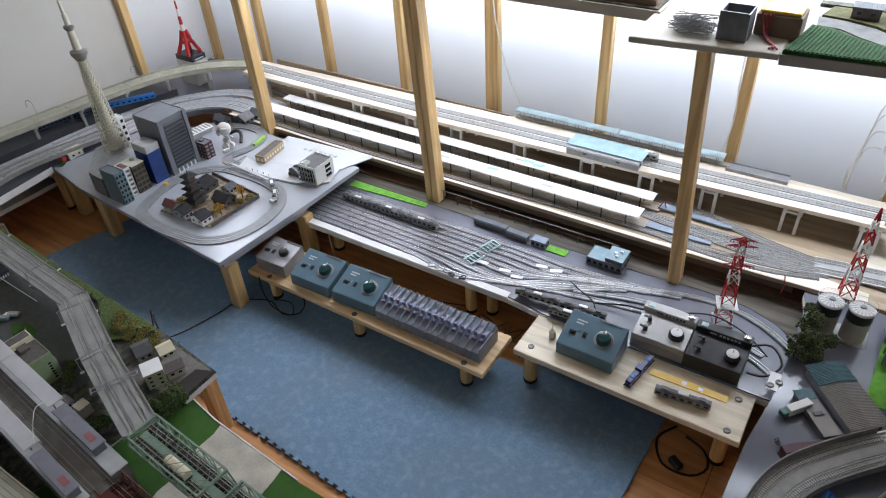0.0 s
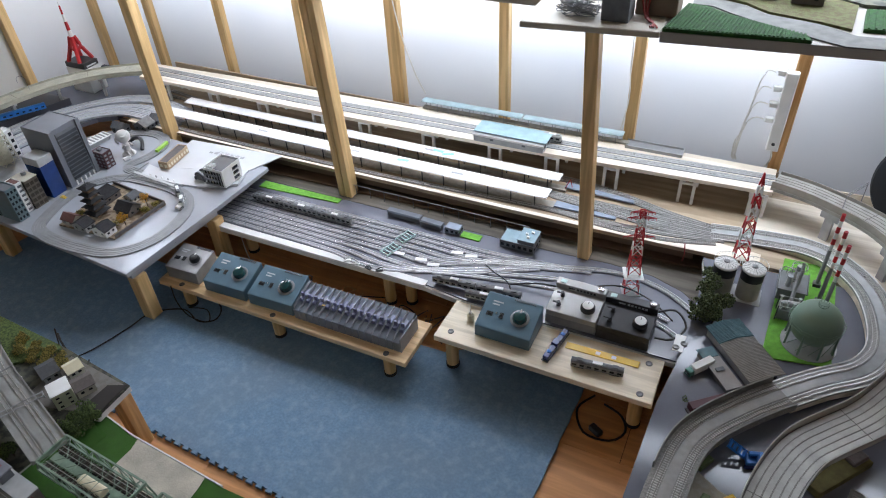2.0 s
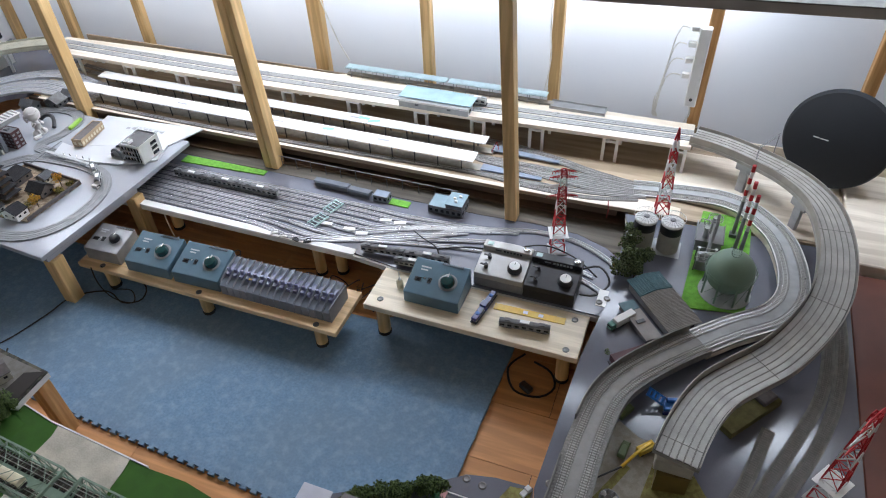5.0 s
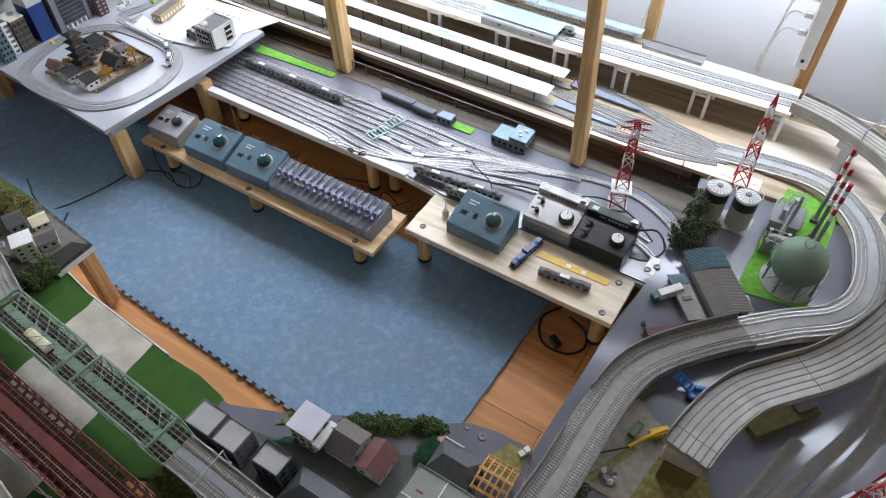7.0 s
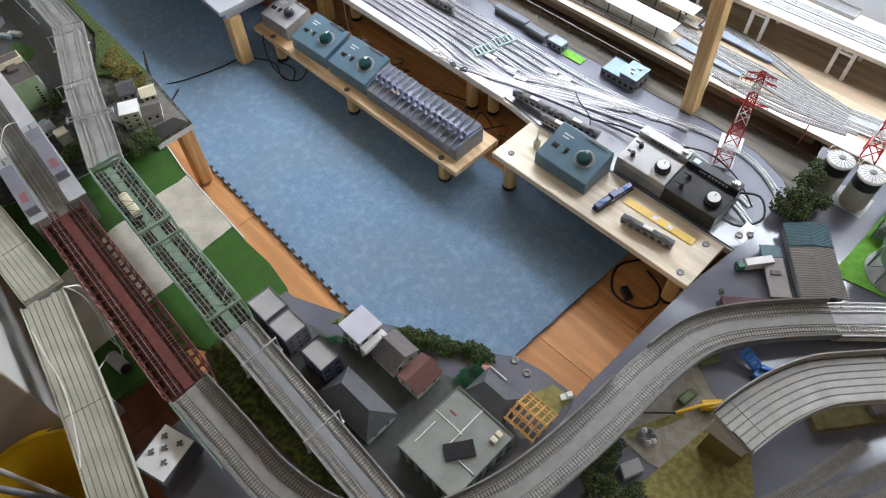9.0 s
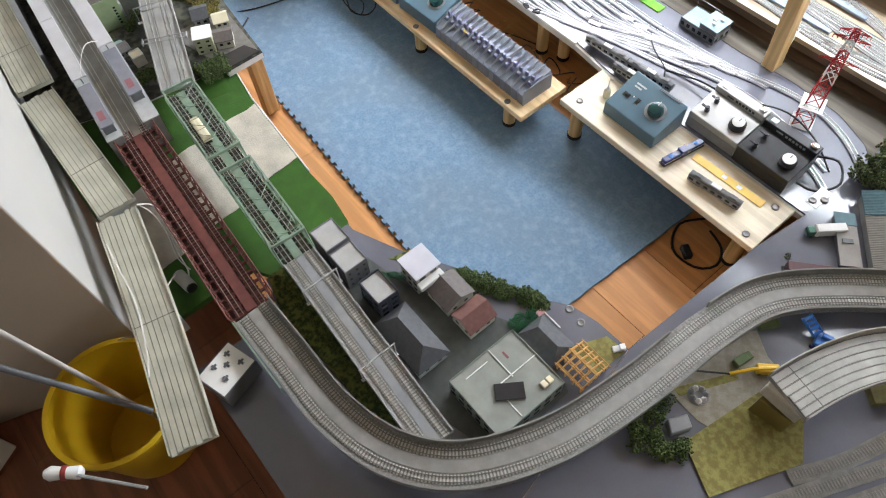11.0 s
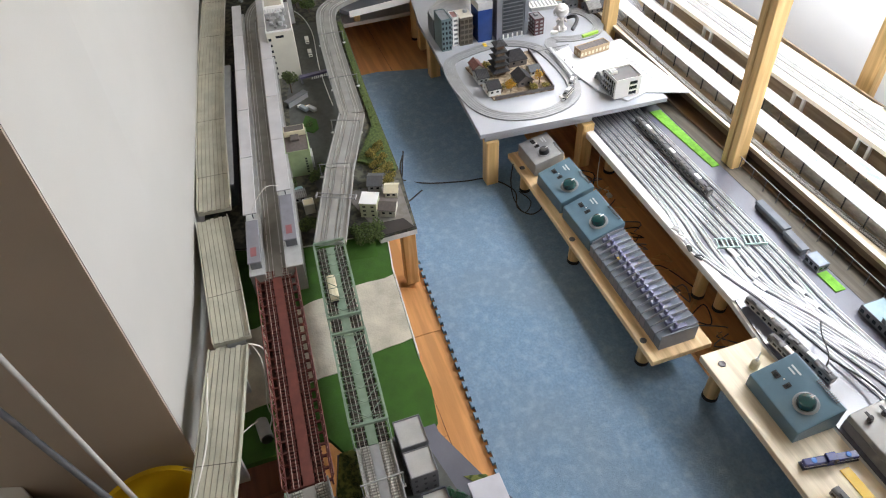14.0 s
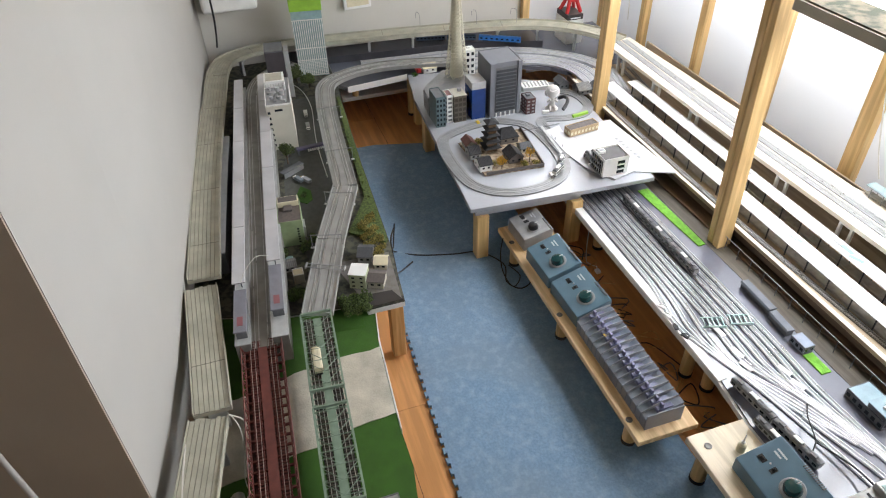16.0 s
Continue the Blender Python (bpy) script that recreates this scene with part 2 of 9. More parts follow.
GREENGL = M("aqua_gantry_plastic", (0.46, 0.62, 0.60), 0.4, 0, 0.1, 80)


# ---- mesh helpers ----
def box(bm, x0, x1, y0, y1, z0, z1, m=None):
    v = [bm.verts.new(p) for p in ((x0, y0, z0), (x1, y0, z0), (x1, y1, z0), (x0, y1, z0), (x0, y0, z1), (x1, y0, z1), (x1, y1, z1), (x0, y1, z1))]
    for f in ((3, 2, 1, 0), (4, 5, 6, 7), (0, 1, 5, 4), (1, 2, 6, 5), (2, 3, 7, 6), (3, 0, 4, 7)):
        bm.faces.new([v[i] for i in f])
    if m:
        for q in v:
            q.co = m @ q.co
    return bm


def prism(bm, pts, z0, z1, m=None):
    """An upright block over the outline pts, listed counter-clockwise."""
    a = [bm.verts.new((x, y, z0)) for x, y in pts]
    b = [bm.verts.new((x, y, z1)) for x, y in pts]
    n = len(pts)
    bm.faces.new(a[::-1]), bm.faces.new(b)
    for i in range(n):
        bm.faces.new((a[i], a[(i + 1) % n], b[(i + 1) % n], b[i]))
    if m:
        for q in a + b:
            q.co = m @ q.co
    return bm


def cyl(bm, x, y, z0, z1, r0, r1=None, seg=14, m=None):
    r1 = r0 if r1 is None else r1
    cs = [(math.cos(2 * math.pi * i / seg), math.sin(2 * math.pi * i / seg)) for i in range(seg)]
    a = [bm.verts.new((x + r0 * c, y + r0 * s, z0)) for c, s in cs]
    b = [bm.verts.new((x + r1 * c, y + r1 * s, z1)) for c, s in cs]
    bm.faces.new(a[::-1]), bm.faces.new(b)
    for i in range(seg):
        bm.faces.new((a[i], a[(i + 1) % seg], b[(i + 1) % seg], b[i]))
    if m:
        for q in a + b:
            q.co = m @ q.co
    return bm


def lathe(bm, prof, x=0, y=0, seg=20):
    """A turned body from (radius, height) pairs, closed at both ends."""
    rings = [[bm.verts.new((x + r * math.cos(2 * math.pi * i / seg), y + r * math.sin(2 * math.pi * i / seg), z)) for i in range(seg)] for r, z in prof]
    for a, b in zip(rings, rings[1:]):
        for i in range(seg):
            bm.faces.new((a[i], a[(i + 1) % seg], b[(i + 1) % seg], b[i]))
    bm.faces.new(rings[0][::-1]), bm.faces.new(rings[-1])
    return bm


def spline(ctrl, step=0.02, loop=False):
    """A smooth line through the points ctrl, at about even steps."""
    P = [Vector(c) for c in ctrl]
    n = len(P)
    out = []
    for i in range(n if loop else n - 1):
        p0, p1, p2, p3 = (P[(i - 1) % n], P[i], P[(i + 1) % n], P[(i + 2) % n]) if loop else (P[max(i - 1, 0)], P[i], P[i + 1], P[min(i + 2, n - 1)])
        k = max(1, round((p2 - p1).length / step))
        for j in range(k):
            t = j / k
            out.append(0.5 * (2 * p1 + (p2 - p0) * t + (2 * p0 - 5 * p1 + 4 * p2 - p3) * t * t + (3 * p1 - p0 - 3 * p2 + p3) * t ** 3))
    if not loop:
        out.append(P[-1].copy())
    return out


def sides(path, loop=False):
    n = len(path)
    out = []
    for i in range(n):
        d = (path[(i + 1) % n] - path[i - 1]) if loop else (path[min(i + 1, n - 1)] - path[max(i - 1, 0)])
        d.z = 0
        d.normalize()
        out.append(Vector((d.y, -d.x, 0)))
    return out


def shifted(path, d, dz=0.0, loop=False):
    return [p + s * d + Vector((0, 0, dz)) for p, s in zip(path, sides(path, loop))]


def sweep(bm, path, prof, loop=False):
    """Drags the closed outline prof, of (to the right, up) pairs, along path."""
    S = sides(path, loop)
    rings = [[bm.verts.new(p + s * u + Vector((0, 0, w))) for u, w in prof] for p, s in zip(path, S)]
    k, n = len(prof), len(rings)
    for i in range(n if loop else n - 1):
        a, b = rings[i], rings[(i + 1) % n]
        for j in range(k):
            bm.faces.new((a[j], a[(j + 1) % k], b[(j + 1) % k], b[j]))
    if not loop:
        bm.faces.new(rings[0][::-1]), bm.faces.new(rings[-1])
    return bm


def bar(u0, u1, w0, w1):
    return [(u0, w0), (u1, w0), (u1, w1), (u0, w1)]


def tube(bm, path, r, seg=6):
    """A round cord along path."""
    n = len(path)
    rings = []
    for i in range(n):
        d = (path[min(i + 1, n - 1)] - path[max(i - 1, 0)]).normalized()
        a = d.orthogonal().normalized() if abs(d.z) > 0.95 else d.cross(Vector((0, 0, 1))).normalized()
        b = d.cross(a)
        rings.append([bm.verts.new(path[i] + r * (a * math.cos(2 * math.pi * j / seg) + b * math.sin(2 * math.pi * j / seg))) for j in range(seg)])
    for p, q in zip(rings, rings[1:]):
        for j in range(seg):
            bm.faces.new((p[j], p[(j + 1) % seg], q[(j + 1) % seg], q[j]))
    bm.faces.new(rings[0][::-1]), bm.faces.new(rings[-1])
    return bm


def strut(bm, a, b, r, seg=4):
    return tube(bm, [Vector(a), Vector(b)], r, seg)


def finish(bm, name, material, bevel=0.0, smooth=False, seg=1):
    if bevel:
        bmesh.ops.bevel(bm, geom=bm.edges[:], offset=bevel, segments=seg, affect="EDGES", profile=0.6, clamp_overlap=True)
    bmesh.ops.recalc_face_normals(bm, faces=bm.faces[:])
    me = bpy.data.meshes.new(name)
    bm.to_mesh(me)
    bm.free()
    me.materials.append(material)
    if smooth:
        me.polygons.foreach_set("use_smooth", [True] * len(me.polygons))
        me.set_sharp_from_angle(angle=radians(38))
    return me


def thing(name, loc, label, category, group="", kind="", rz=0.0):
    ob = new(name)
    ob.empty_display_size = 0.02
    ob.matrix_basis = pose(*loc, 0, 0, rz)
    return tagged(ob, label, category, group, kind)


def part(name, bm, material, parent, label="", bevel=0.0, smooth=False, world=False, seg=1, kind=""):
    """One mesh under a thing or a part, in its parent's coordinates (world: given in the room's)."""
    if world:
        top = parent
        while top.parent:
            top = top.parent
        bm.transform(top.matrix_basis.inverted())
    ob = new(name, finish(bm, name, material, bevel, smooth, seg))
    ob.parent = parent
    return tagged(ob, label, kind=kind)


def solo(name, bm, material, label, category, bevel=0.0, smooth=False, kind="", group="", seg=1):
    return tagged(new(name, finish(bm, name, material, bevel, smooth, seg)), label, category, group, kind)


def B():
    return bmesh.new()


# ---- room ----
YN, XW, YS, XE, ZC = 1.10, -1.36, -0.925, 2.42, 2.25
XCOR = 0.80

fl = thing("floor", (0, 0, 0), "orange wood-look plank floor with dark seams", "floor", kind="structure")
part("subfloor", box(B(), XW - 0.1, XE + 0.1, -2.6, 1.5, -0.06, -0.006), GAP, fl)

rug = B()
teeth = []
x = 0.10
up = False
while x < 1.20:
    y = -0.305 - 0.03 * (x - 0.3) / 0.62
    teeth += [(x, y), (x - 0.002, y - 0.0075), (x + 0.016, y - 0.0075), (x + 0.014, y)]
    x += 0.030
right = []
y = -0.150
k = 0
while y < 0.30:
    right.append((1.281 + 0.0012 * math.sin(k * 2.1) + (y + 0.15) * 0.04, y))
    y += 0.03
    k += 1
outline = [(-0.80, -0.30), (0.06, -0.30)] + teeth + [(1.25, -0.338), (1.281, -0.20)] + right + [(1.30, 0.30), (1.0, 0.30), (0.90, 0.235), (0.06, 0.215), (-0.70, 0.25), (-0.745, 0.06), (-0.80, -0.14)]
prism(rug, outline, -0.004, 0.006)
solo("carpet", rug, CARPET, "mottled blue felt carpet mats with jigsaw edge", "carpet")

wl = thing("wall_west", (XW, 0, 0), "plain white papered wall", "wall", kind="structure")
part("wall_face", prism(B(), [(-1.322, -0.72), (-1.42, -0.72), (-1.42, 0.70), (-1.226, 0.70), (-1.233, 0.60)], 0, ZC), WALL, wl, world=True)
part("wall_back", box(B(), -1.50, -1.42, 0.60, 1.49, 0, ZC), WALL, wl, world=True)
part("wall_top", box(B(), -1.419, -1.215, 0.701, 1.10, 1.80, ZC), WALL, wl, world=True)
ws = thing("wall_south", (0, YS, 0), "white papered wall ending in an outer corner", "wall", kind="structure")
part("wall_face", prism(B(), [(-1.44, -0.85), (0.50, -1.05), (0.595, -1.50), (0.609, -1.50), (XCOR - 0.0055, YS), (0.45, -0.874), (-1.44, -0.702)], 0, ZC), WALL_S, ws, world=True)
part("corner_jamb", prism(B(), [(XCOR, YS - 0.001), (XCOR - 0.005, YS - 0.001), (0.610, -1.5), (0.615, -1.5)], 0, ZC), JAMB, ws, world=True)
part("recess_back", box(B(), 0.50, 1.10, -1.60, -1.501, 0, ZC), WALL, ws, world=True)
we = thing("wall_east", (XE, 0, 0), "unseen wall, dark brown to cut bounced light", "wall", kind="structure")
part("wall_face", box(B(), XE, XE + 0.1, -2.6, 1.5, 0, ZC), DIMWALL, we, world=True)
wr = thing("wall_rear", (1.8, -2.5, 0), "unseen dark brown wall behind, with an opening for the fill lamp", "wall", kind="structure")
part("wall_face", prism(B(), [(1.1, -2.6), (XE, -2.6), (XE, -2.5), (1.1, -2.5)], 0, 1.25), DIMWALL, wr, world=True)
part("wall_top", prism(B(), [(1.1, -2.6), (XE, -2.6), (XE, -2.5), (1.1, -2.5)], 2.0, ZC), DIMWALL, wr, world=True)
part("side_wall", box(B(), 1.0, 1.1, -2.6, -1.601, 0, ZC), DIMWALL, wr, world=True)
solo("ceiling", box(B(), XW - 0.1, XE + 0.1, -2.6, 1.5, ZC, ZC + 0.08), CEIL, "unseen ceiling, dark brown to cut bounced light", "ceiling", kind="structure")

wn_ = thing("wall_north", (0.4, YN, 0), "window wall of translucent white sheets on pine studs", "wall", kind="structure")
STUDS = [-1.185, -0.845, -0.460, -0.070, 0.330, 0.745, 1.180, 1.622, 2.055]
edges = [XW] + STUDS + [XE]
for a, b in zip(edges, edges[1:]):
    bm = B()
    for i in range(9):
        u0, u1 = a + (b - a) * i / 9, a + (b - a) * (i + 1) / 9
        w0, w1 = (0.006 * math.sin(math.pi * i / 9) for i in (i, i + 1))
        vs = [bm.verts.new(p) for p in ((u0, YN + w0, 0.0), (u1, YN + w1, 0.0), (u1, YN + w1, 0.93), (u0, YN + w0, 0.93))]
        bm.faces.new(vs)
    bmesh.ops.remove_doubles(bm, verts=bm.verts[:], dist=1e-5)
    part("sheet_panel", bm, SHEET, wn_, world=True, smooth=True)
for i, x in enumerate(STUDS):
    wide = 0.052 if i == 4 else 0.034
    st = part("stud", box(B(), x - wide / 2, x + wide / 2, YN - 0.034, YN - 0.002, 0.0, 2.2), PINE_Z if i < 7 else PINE_D, wn_, bevel=0.002, world=True)
bm = B()
for i in range(6):
    f0, f1 = i / 6, (i + 1) / 6
    bulge = [0.008 * math.sin(math.pi * f) for f in (f0, f1)]
    bm.faces.new([bm.verts.new(p) for p in ((-1.218 + 0.012 * f0 - bulge[0], 0.70 + 0.41 * f0, 0.0), (-1.218 + 0.012 * f1 - bulge[1], 0.70 + 0.41 * f1, 0.0), (-1.218 + 0.012 * f1 - bulge[1], 0.70 + 0.41 * f1, 1.80), (-1.218 + 0.012 * f0 - bulge[0], 0.70 + 0.41 * f0, 1.80))])
bmesh.ops.remove_doubles(bm, verts=bm.verts[:], dist=1e-5)
part("sheet_panel", bm, SHEET, wn_, world=True, smooth=True)
part("window_rail", box(B(), XW - 0.05, XE + 0.05, YN - 0.001, YN + 0.06, 0.931, 0.955), PINE_D, wn_, world=True)
part("upper_wall", box(B(), XW - 0.05, XE + 0.05, YN + 0.001, YN + 0.06, 1.53, ZC), WALL, wn_, world=True)
part("outer_wall_low", box(B(), XW - 0.1, XE + 0.1, 1.50, 1.58, -0.06, 0.40), WALL, wn_, world=True)
part("outer_wall_top", box(B(), XW - 0.1, XE + 0.1, 1.50, 1.58, 2.05, ZC + 0.08), WALL, wn_, world=True)
solo("corner_stud", box(B(), -1.225, -1.193, 0.675, 0.709, 0, 2.2), PINE_Z, "pine stud fixed against the white wall", "stud", 0.002)


def post(x, y, w, d, label, mat=PINE_Z, split=False, top=ZC, lean=0.0):
    th = thing("timber_post", (x, y, 0.0), label, "post", "timber posts")
    if split:
        halves = ((-w / 2, -0.001), (0.001, w / 2))
    else:
        halves = ((-w / 2, w / 2),)
    sh = Matrix.Identity(4)
    sh[0][2], sh[0][3] = lean, -lean * 0.145
    for a, b in halves:
        bm = box(B(), a, b, -d / 2, d / 2, 0.145, top)
        bm.transform(sh)
        part("beam", bm, mat, th, bevel=0.002)
    return th


post(-0.446, 0.668, 0.042, 0.042, "square pine post standing at the city board")
post(0.349, 0.650, 0.050, 0.046, "double pine post screwed together, between yard and station", split=True, lean=-0.045)
post(1.178, 0.632, 0.034, 0.040, "square pine post carrying the upper shelf", top=0.8515, lean=-0.048)


# ---- boards ----
ZB, ZY, ZD, ZV = 0.212, 0.145, 0.212, 0.305


def leg(parent, x, y, z1, w=0.04, mat=PINE_Z, world=True):
    return part("leg", box(B(), x - w / 2, x + w / 2, y - w / 2, y + w / 2, 0.006, z1), mat, parent, bevel=0.002, world=world)


def round_leg(parent, x, y, z1, r=0.0165):
    lg = part("leg", cyl(B(), x, y, 0.016, z1, r), PINE_Z, parent, world=True, smooth=True)
    part("rubber_foot", cyl(B(), x, y, 0.006, 0.0165, r * 1.08), RUBBER, lg, "black rubber foot", world=True, smooth=True)
    return lg


def screw(parent, x, y, z):
    s = part("screw", lathe(B(), [(0.0085, 0), (0.0085, 0.0012), (0.006, 0.0022), (0.004, 0.0016)], 0, 0, 12), SCREWM, parent, "round dull steel screw with washer", smooth=True)
    s.matrix_basis = parent.matrix_basis.inverted() @ pose(x, y, z)
    return s


# city board
cb = thing("city_board", (0, 0, 0), "white glossy board on pine legs carrying a model city", "layout board")
part("top", prism(B(), [(-0.735, 0.024), (0.027, -0.022), (0.052, 0.364), (0.060, 0.60), (-0.40, 0.630), (-0.60, 0.630), (-0.68, 0.60), (-0.725, 0.53), (-0.76, 0.47), (-0.82, 0.43), (-0.90, 0.40), (-0.955, 0.06)], ZB - 0.015, ZB), BOARD_W, cb, bevel=0.0015, world=True)
part("plinth", prism(B(), [(-0.70, 0.045), (0.012, 0.0), (0.035, 0.35), (-0.66, 0.35)], ZB - 0.040, ZB - 0.0152), BOARD_W, cb, world=True)
for x, y in ((0.004, 0.022), (0.030, 0.335), (-0.69, 0.062), (-0.915, 0.09), (-0.62, 0.56)):
    leg(cb, x, y, ZB - 0.0402)
PLAZA = M("glossy_white_card", (0.60, 0.61, 0.63), 0.12, 0, 0.05, 8)
sw = thing("white_card_sheet", (-0.15, 0.55, ZB), "thin glossy white card sheet over the yard end", "card sheet")
part("sheet", prism(B(), [(-0.30, 0.452), (0.014, 0.555), (0.066, 0.676), (-0.324, 0.648)], ZB + 0.0005, ZB + 0.0045), PLAZA, sw, world=True)
for i in range(7):
    f = i / 6
    part("lettering", box(B(), -0.200 + 0.022 * i, -0.186 + 0.022 * i, 0.596 + 0.010 * f, 0.606 + 0.010 * f + 0.004 * (i % 2), ZB + 0.00455, ZB + 0.0049), GREY, sw, "faint grey lettering", world=True)
for i in range(9):
    x = -0.17 + i * 0.0135
    part("lettering", box(B(), x, x + 0.008, 0.612 + 0.002 * (i % 3), 0.622 - 0.002 * (i % 2), ZB + 0.0046, ZB + 0.005), LGREY, sw, world=True)

GROUNDWOOD = wood("dusty_dark_wood", (0.085, 0.072, 0.055), (0.125, 0.108, 0.085), "x", 3, 0.6)
# yard board
yd = thing("yard_board", (0.7, 0.45, 0), "long white-edged board painted grey-blue under the rail yard", "layout board")
part("top", prism(B(), [(-0.55, 0.336), (0.80, 0.336), (0.93, 0.32), (1.60, 0.32), (1.60, 0.70), (-0.55, 0.72)], ZY - 0.004, ZY), BOARD_G, yd, world=True)
part("core", prism(B(), [(-0.55, 0.328), (0.80, 0.328), (0.93, 0.314), (1.60, 0.314), (1.60, 0.70), (-0.55, 0.72)], ZY - 0.020, ZY - 0.0041), WEDGE, yd, world=True)
part("front_lip", box(B(), 0.04, 0.80, 0.328, 0.352, ZY - 0.0040, ZY + 0.0015), WHITE, yd, "white painted front margin", world=True)
for x, y in ((0.66, 0.36), (0.72, 0.385), (0.10, 0.40), (1.30, 0.36)):
    round_leg(yd, x, y, ZY - 0.0202, 0.017)
part("back_strip", prism(B(), [(-0.30, 0.612), (1.10, 0.612), (1.25, 0.622), (1.38, 0.615), (1.47, 0.580), (1.56, 0.50), (1.598, 0.50), (1.598, 0.698), (-0.30, 0.718)], ZY + 0.0002, ZY + 0.0012), GROUNDWOOD, yd, "dark brown bare wood behind the yard", world=True)
part("grass_strip", prism(B(), [(0.03, 0.566), (0.345, 0.584), (0.345, 0.608), (0.03, 0.604)], ZY + 0.0003, ZY + 0.0035), GRASS_L, yd, "bright green grass strip", world=True)
part("grass_strip", box(B(), 0.80, 0.865, 0.572, 0.600, ZY + 0.0003, ZY + 0.0035), GRASS_L, yd, "bright green grass strip", world=True)

for x, y, a, m_, lb in ((0.535, 0.338, 30, WHITE, "small white plastic clip on the yard edge"), (0.568, 0.334, 10, WHITE, "small white plastic clip on the yard edge"), (0.612, 0.331, -15, BLACK, "small black clamp on the yard edge"), (0.648, 0.335, 25, BLACK, "small black clamp on the yard edge")):
    ec = thing("edge_clip", (x, y, ZY + 0.0016), lb, "clip", "edge clips", rz=a)
    part("jaw", box(B(), -0.011, 0.011, -0.005, 0.005, 0.0, 0.004), m_, ec, bevel=0.001)
    part("lever", tube(B(), [Vector((-0.008, 0, 0.0045)), Vector((0.004, 0.002, 0.011)), Vector((0.013, 0.001, 0.009))], 0.0018, 6), m_, ec, smooth=True)

# station deck and the viaduct deck above it
dk = thing("station_deck", (0.5, 0.85, 0), "long pine plywood deck under the station tracks", "layout board")
part("top", prism(B(), [(-0.75, 0.735), (-0.69, 0.700), (-0.66, 0.676), (0.05, 0.674), (0.50, 0.678), (1.15, 0.680), (1.376, 0.6835), (1.497, 0.6885), (2.062, 0.690), (2.062, 1.055), (-0.75, 1.055)], ZD - 0.012, ZD), SHADEWOOD, dk, bevel=0.001, world=True)
part("front_lip", prism(B(), [(-0.68, 0.6745), (0.05, 0.6725), (0.50, 0.6765), (1.15, 0.6785), (1.15, 0.694), (0.50, 0.687), (0.05, 0.683), (-0.68, 0.685)], ZD + 0.0003, ZD + 0.0022), PALEWOOD, dk, "bright pine front strip", world=True)
part("front_lip", prism(B(), [(1.151, 0.6785), (1.376, 0.682), (1.497, 0.687), (1.64, 0.6885), (1.64, 0.735), (1.50, 0.748), (1.151, 0.708)], ZD + 0.0003, ZD + 0.0018), PALEWOOD, dk, world=True)
# beam coloured dark brown to carry the shade in the gap under the lip
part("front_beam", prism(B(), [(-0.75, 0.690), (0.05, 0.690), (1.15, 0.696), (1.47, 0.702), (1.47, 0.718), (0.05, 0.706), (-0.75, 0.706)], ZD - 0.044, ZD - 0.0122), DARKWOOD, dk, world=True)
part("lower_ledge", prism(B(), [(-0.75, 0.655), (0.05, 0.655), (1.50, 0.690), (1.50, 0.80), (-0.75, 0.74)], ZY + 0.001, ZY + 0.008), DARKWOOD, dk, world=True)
lf = thing("low_fence", (0.5, 0.6500, ZY), "thin grey rail on low dark posts behind the yard", "fence")
part("top_rail", box(B(), -0.13, 0.50, -0.0008, 0.0008, 0.0402, 0.0418), GREY, lf)
for i in range(12):
    part("post", box(B(), -0.1210 + 0.0545 * i, -0.1192 + 0.0545 * i, -0.0009, 0.0009, 0.0, 0.0400), DGREY, lf)
for x in (-0.6, 0.0, 0.62, 1.35):
    leg(dk, x, 0.84, ZD - 0.0122)
part("back_apron", box(B(), -0.75, 1.75, 1.02, 1.035, 0.02, ZD - 0.0122), DARKWOOD, dk, world=True)
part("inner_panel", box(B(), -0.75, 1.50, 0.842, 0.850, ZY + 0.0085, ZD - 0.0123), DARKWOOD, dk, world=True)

# pale overlay painted on to brighten the well-lit east end of the deck
part("east_panel", prism(B(), [(1.60, 0.845), (1.72, 0.84), (1.86, 0.78), (1.93, 0.70), (2.055, 0.70), (2.055, 1.03), (1.60, 1.03)], ZD + 0.0003, ZD + 0.0011), PALEWOOD, dk, world=True)
part("back_panel", box(B(), -0.75, 1.64, 1.048, 1.054, ZD + 0.0002, ZV - 0.0132), SHADEWOOD, dk, world=True)
part("back_panel", box(B(), 1.642, 2.40, 1.056, 1.062, 0.02, 0.262), PALEWOOD, dk, world=True)

vd = thing("viaduct_deck", (0.5, 0.98, ZD), "pale pine deck raised on white twin piers", "viaduct")
part("top", prism(B(), [(-0.765, 0.862), (0.10, 0.866), (0.90, 0.884), (1.632, 0.914), (1.632, 1.044), (0.50, 1.044), (0.42, 1.016), (-0.40, 1.000), (-0.785, 0.984)], ZV - 0.013, ZV), PALEWOOD, vd, bevel=0.001, world=True)
pier = B()
for dx in (-0.020, 0.020):
    box(pier, dx - 0.0045, dx + 0.0045, -0.0045, 0.0045, 0, ZV - 0.0132 - ZD)
box(pier, -0.020, 0.020, -0.003, 0.003, ZV - 0.027 - ZD, ZV - 0.021 - ZD)
pm = finish(pier, "pier", WHITE)
for x in [-0.66, -0.40, -0.16, 0.09, 0.287, 0.539, 0.784, 0.98, 1.172, 1.402, 1.60]:
    for y in (0.876 + 0.022 * max(0.0, x) + 0.004, 0.985 + 0.02 * max(0.0, x)):
        o = new("pier", pm)
        o.parent = vd
        o.matrix_basis = pose(x - 0.5, y - 0.98, 0.0)

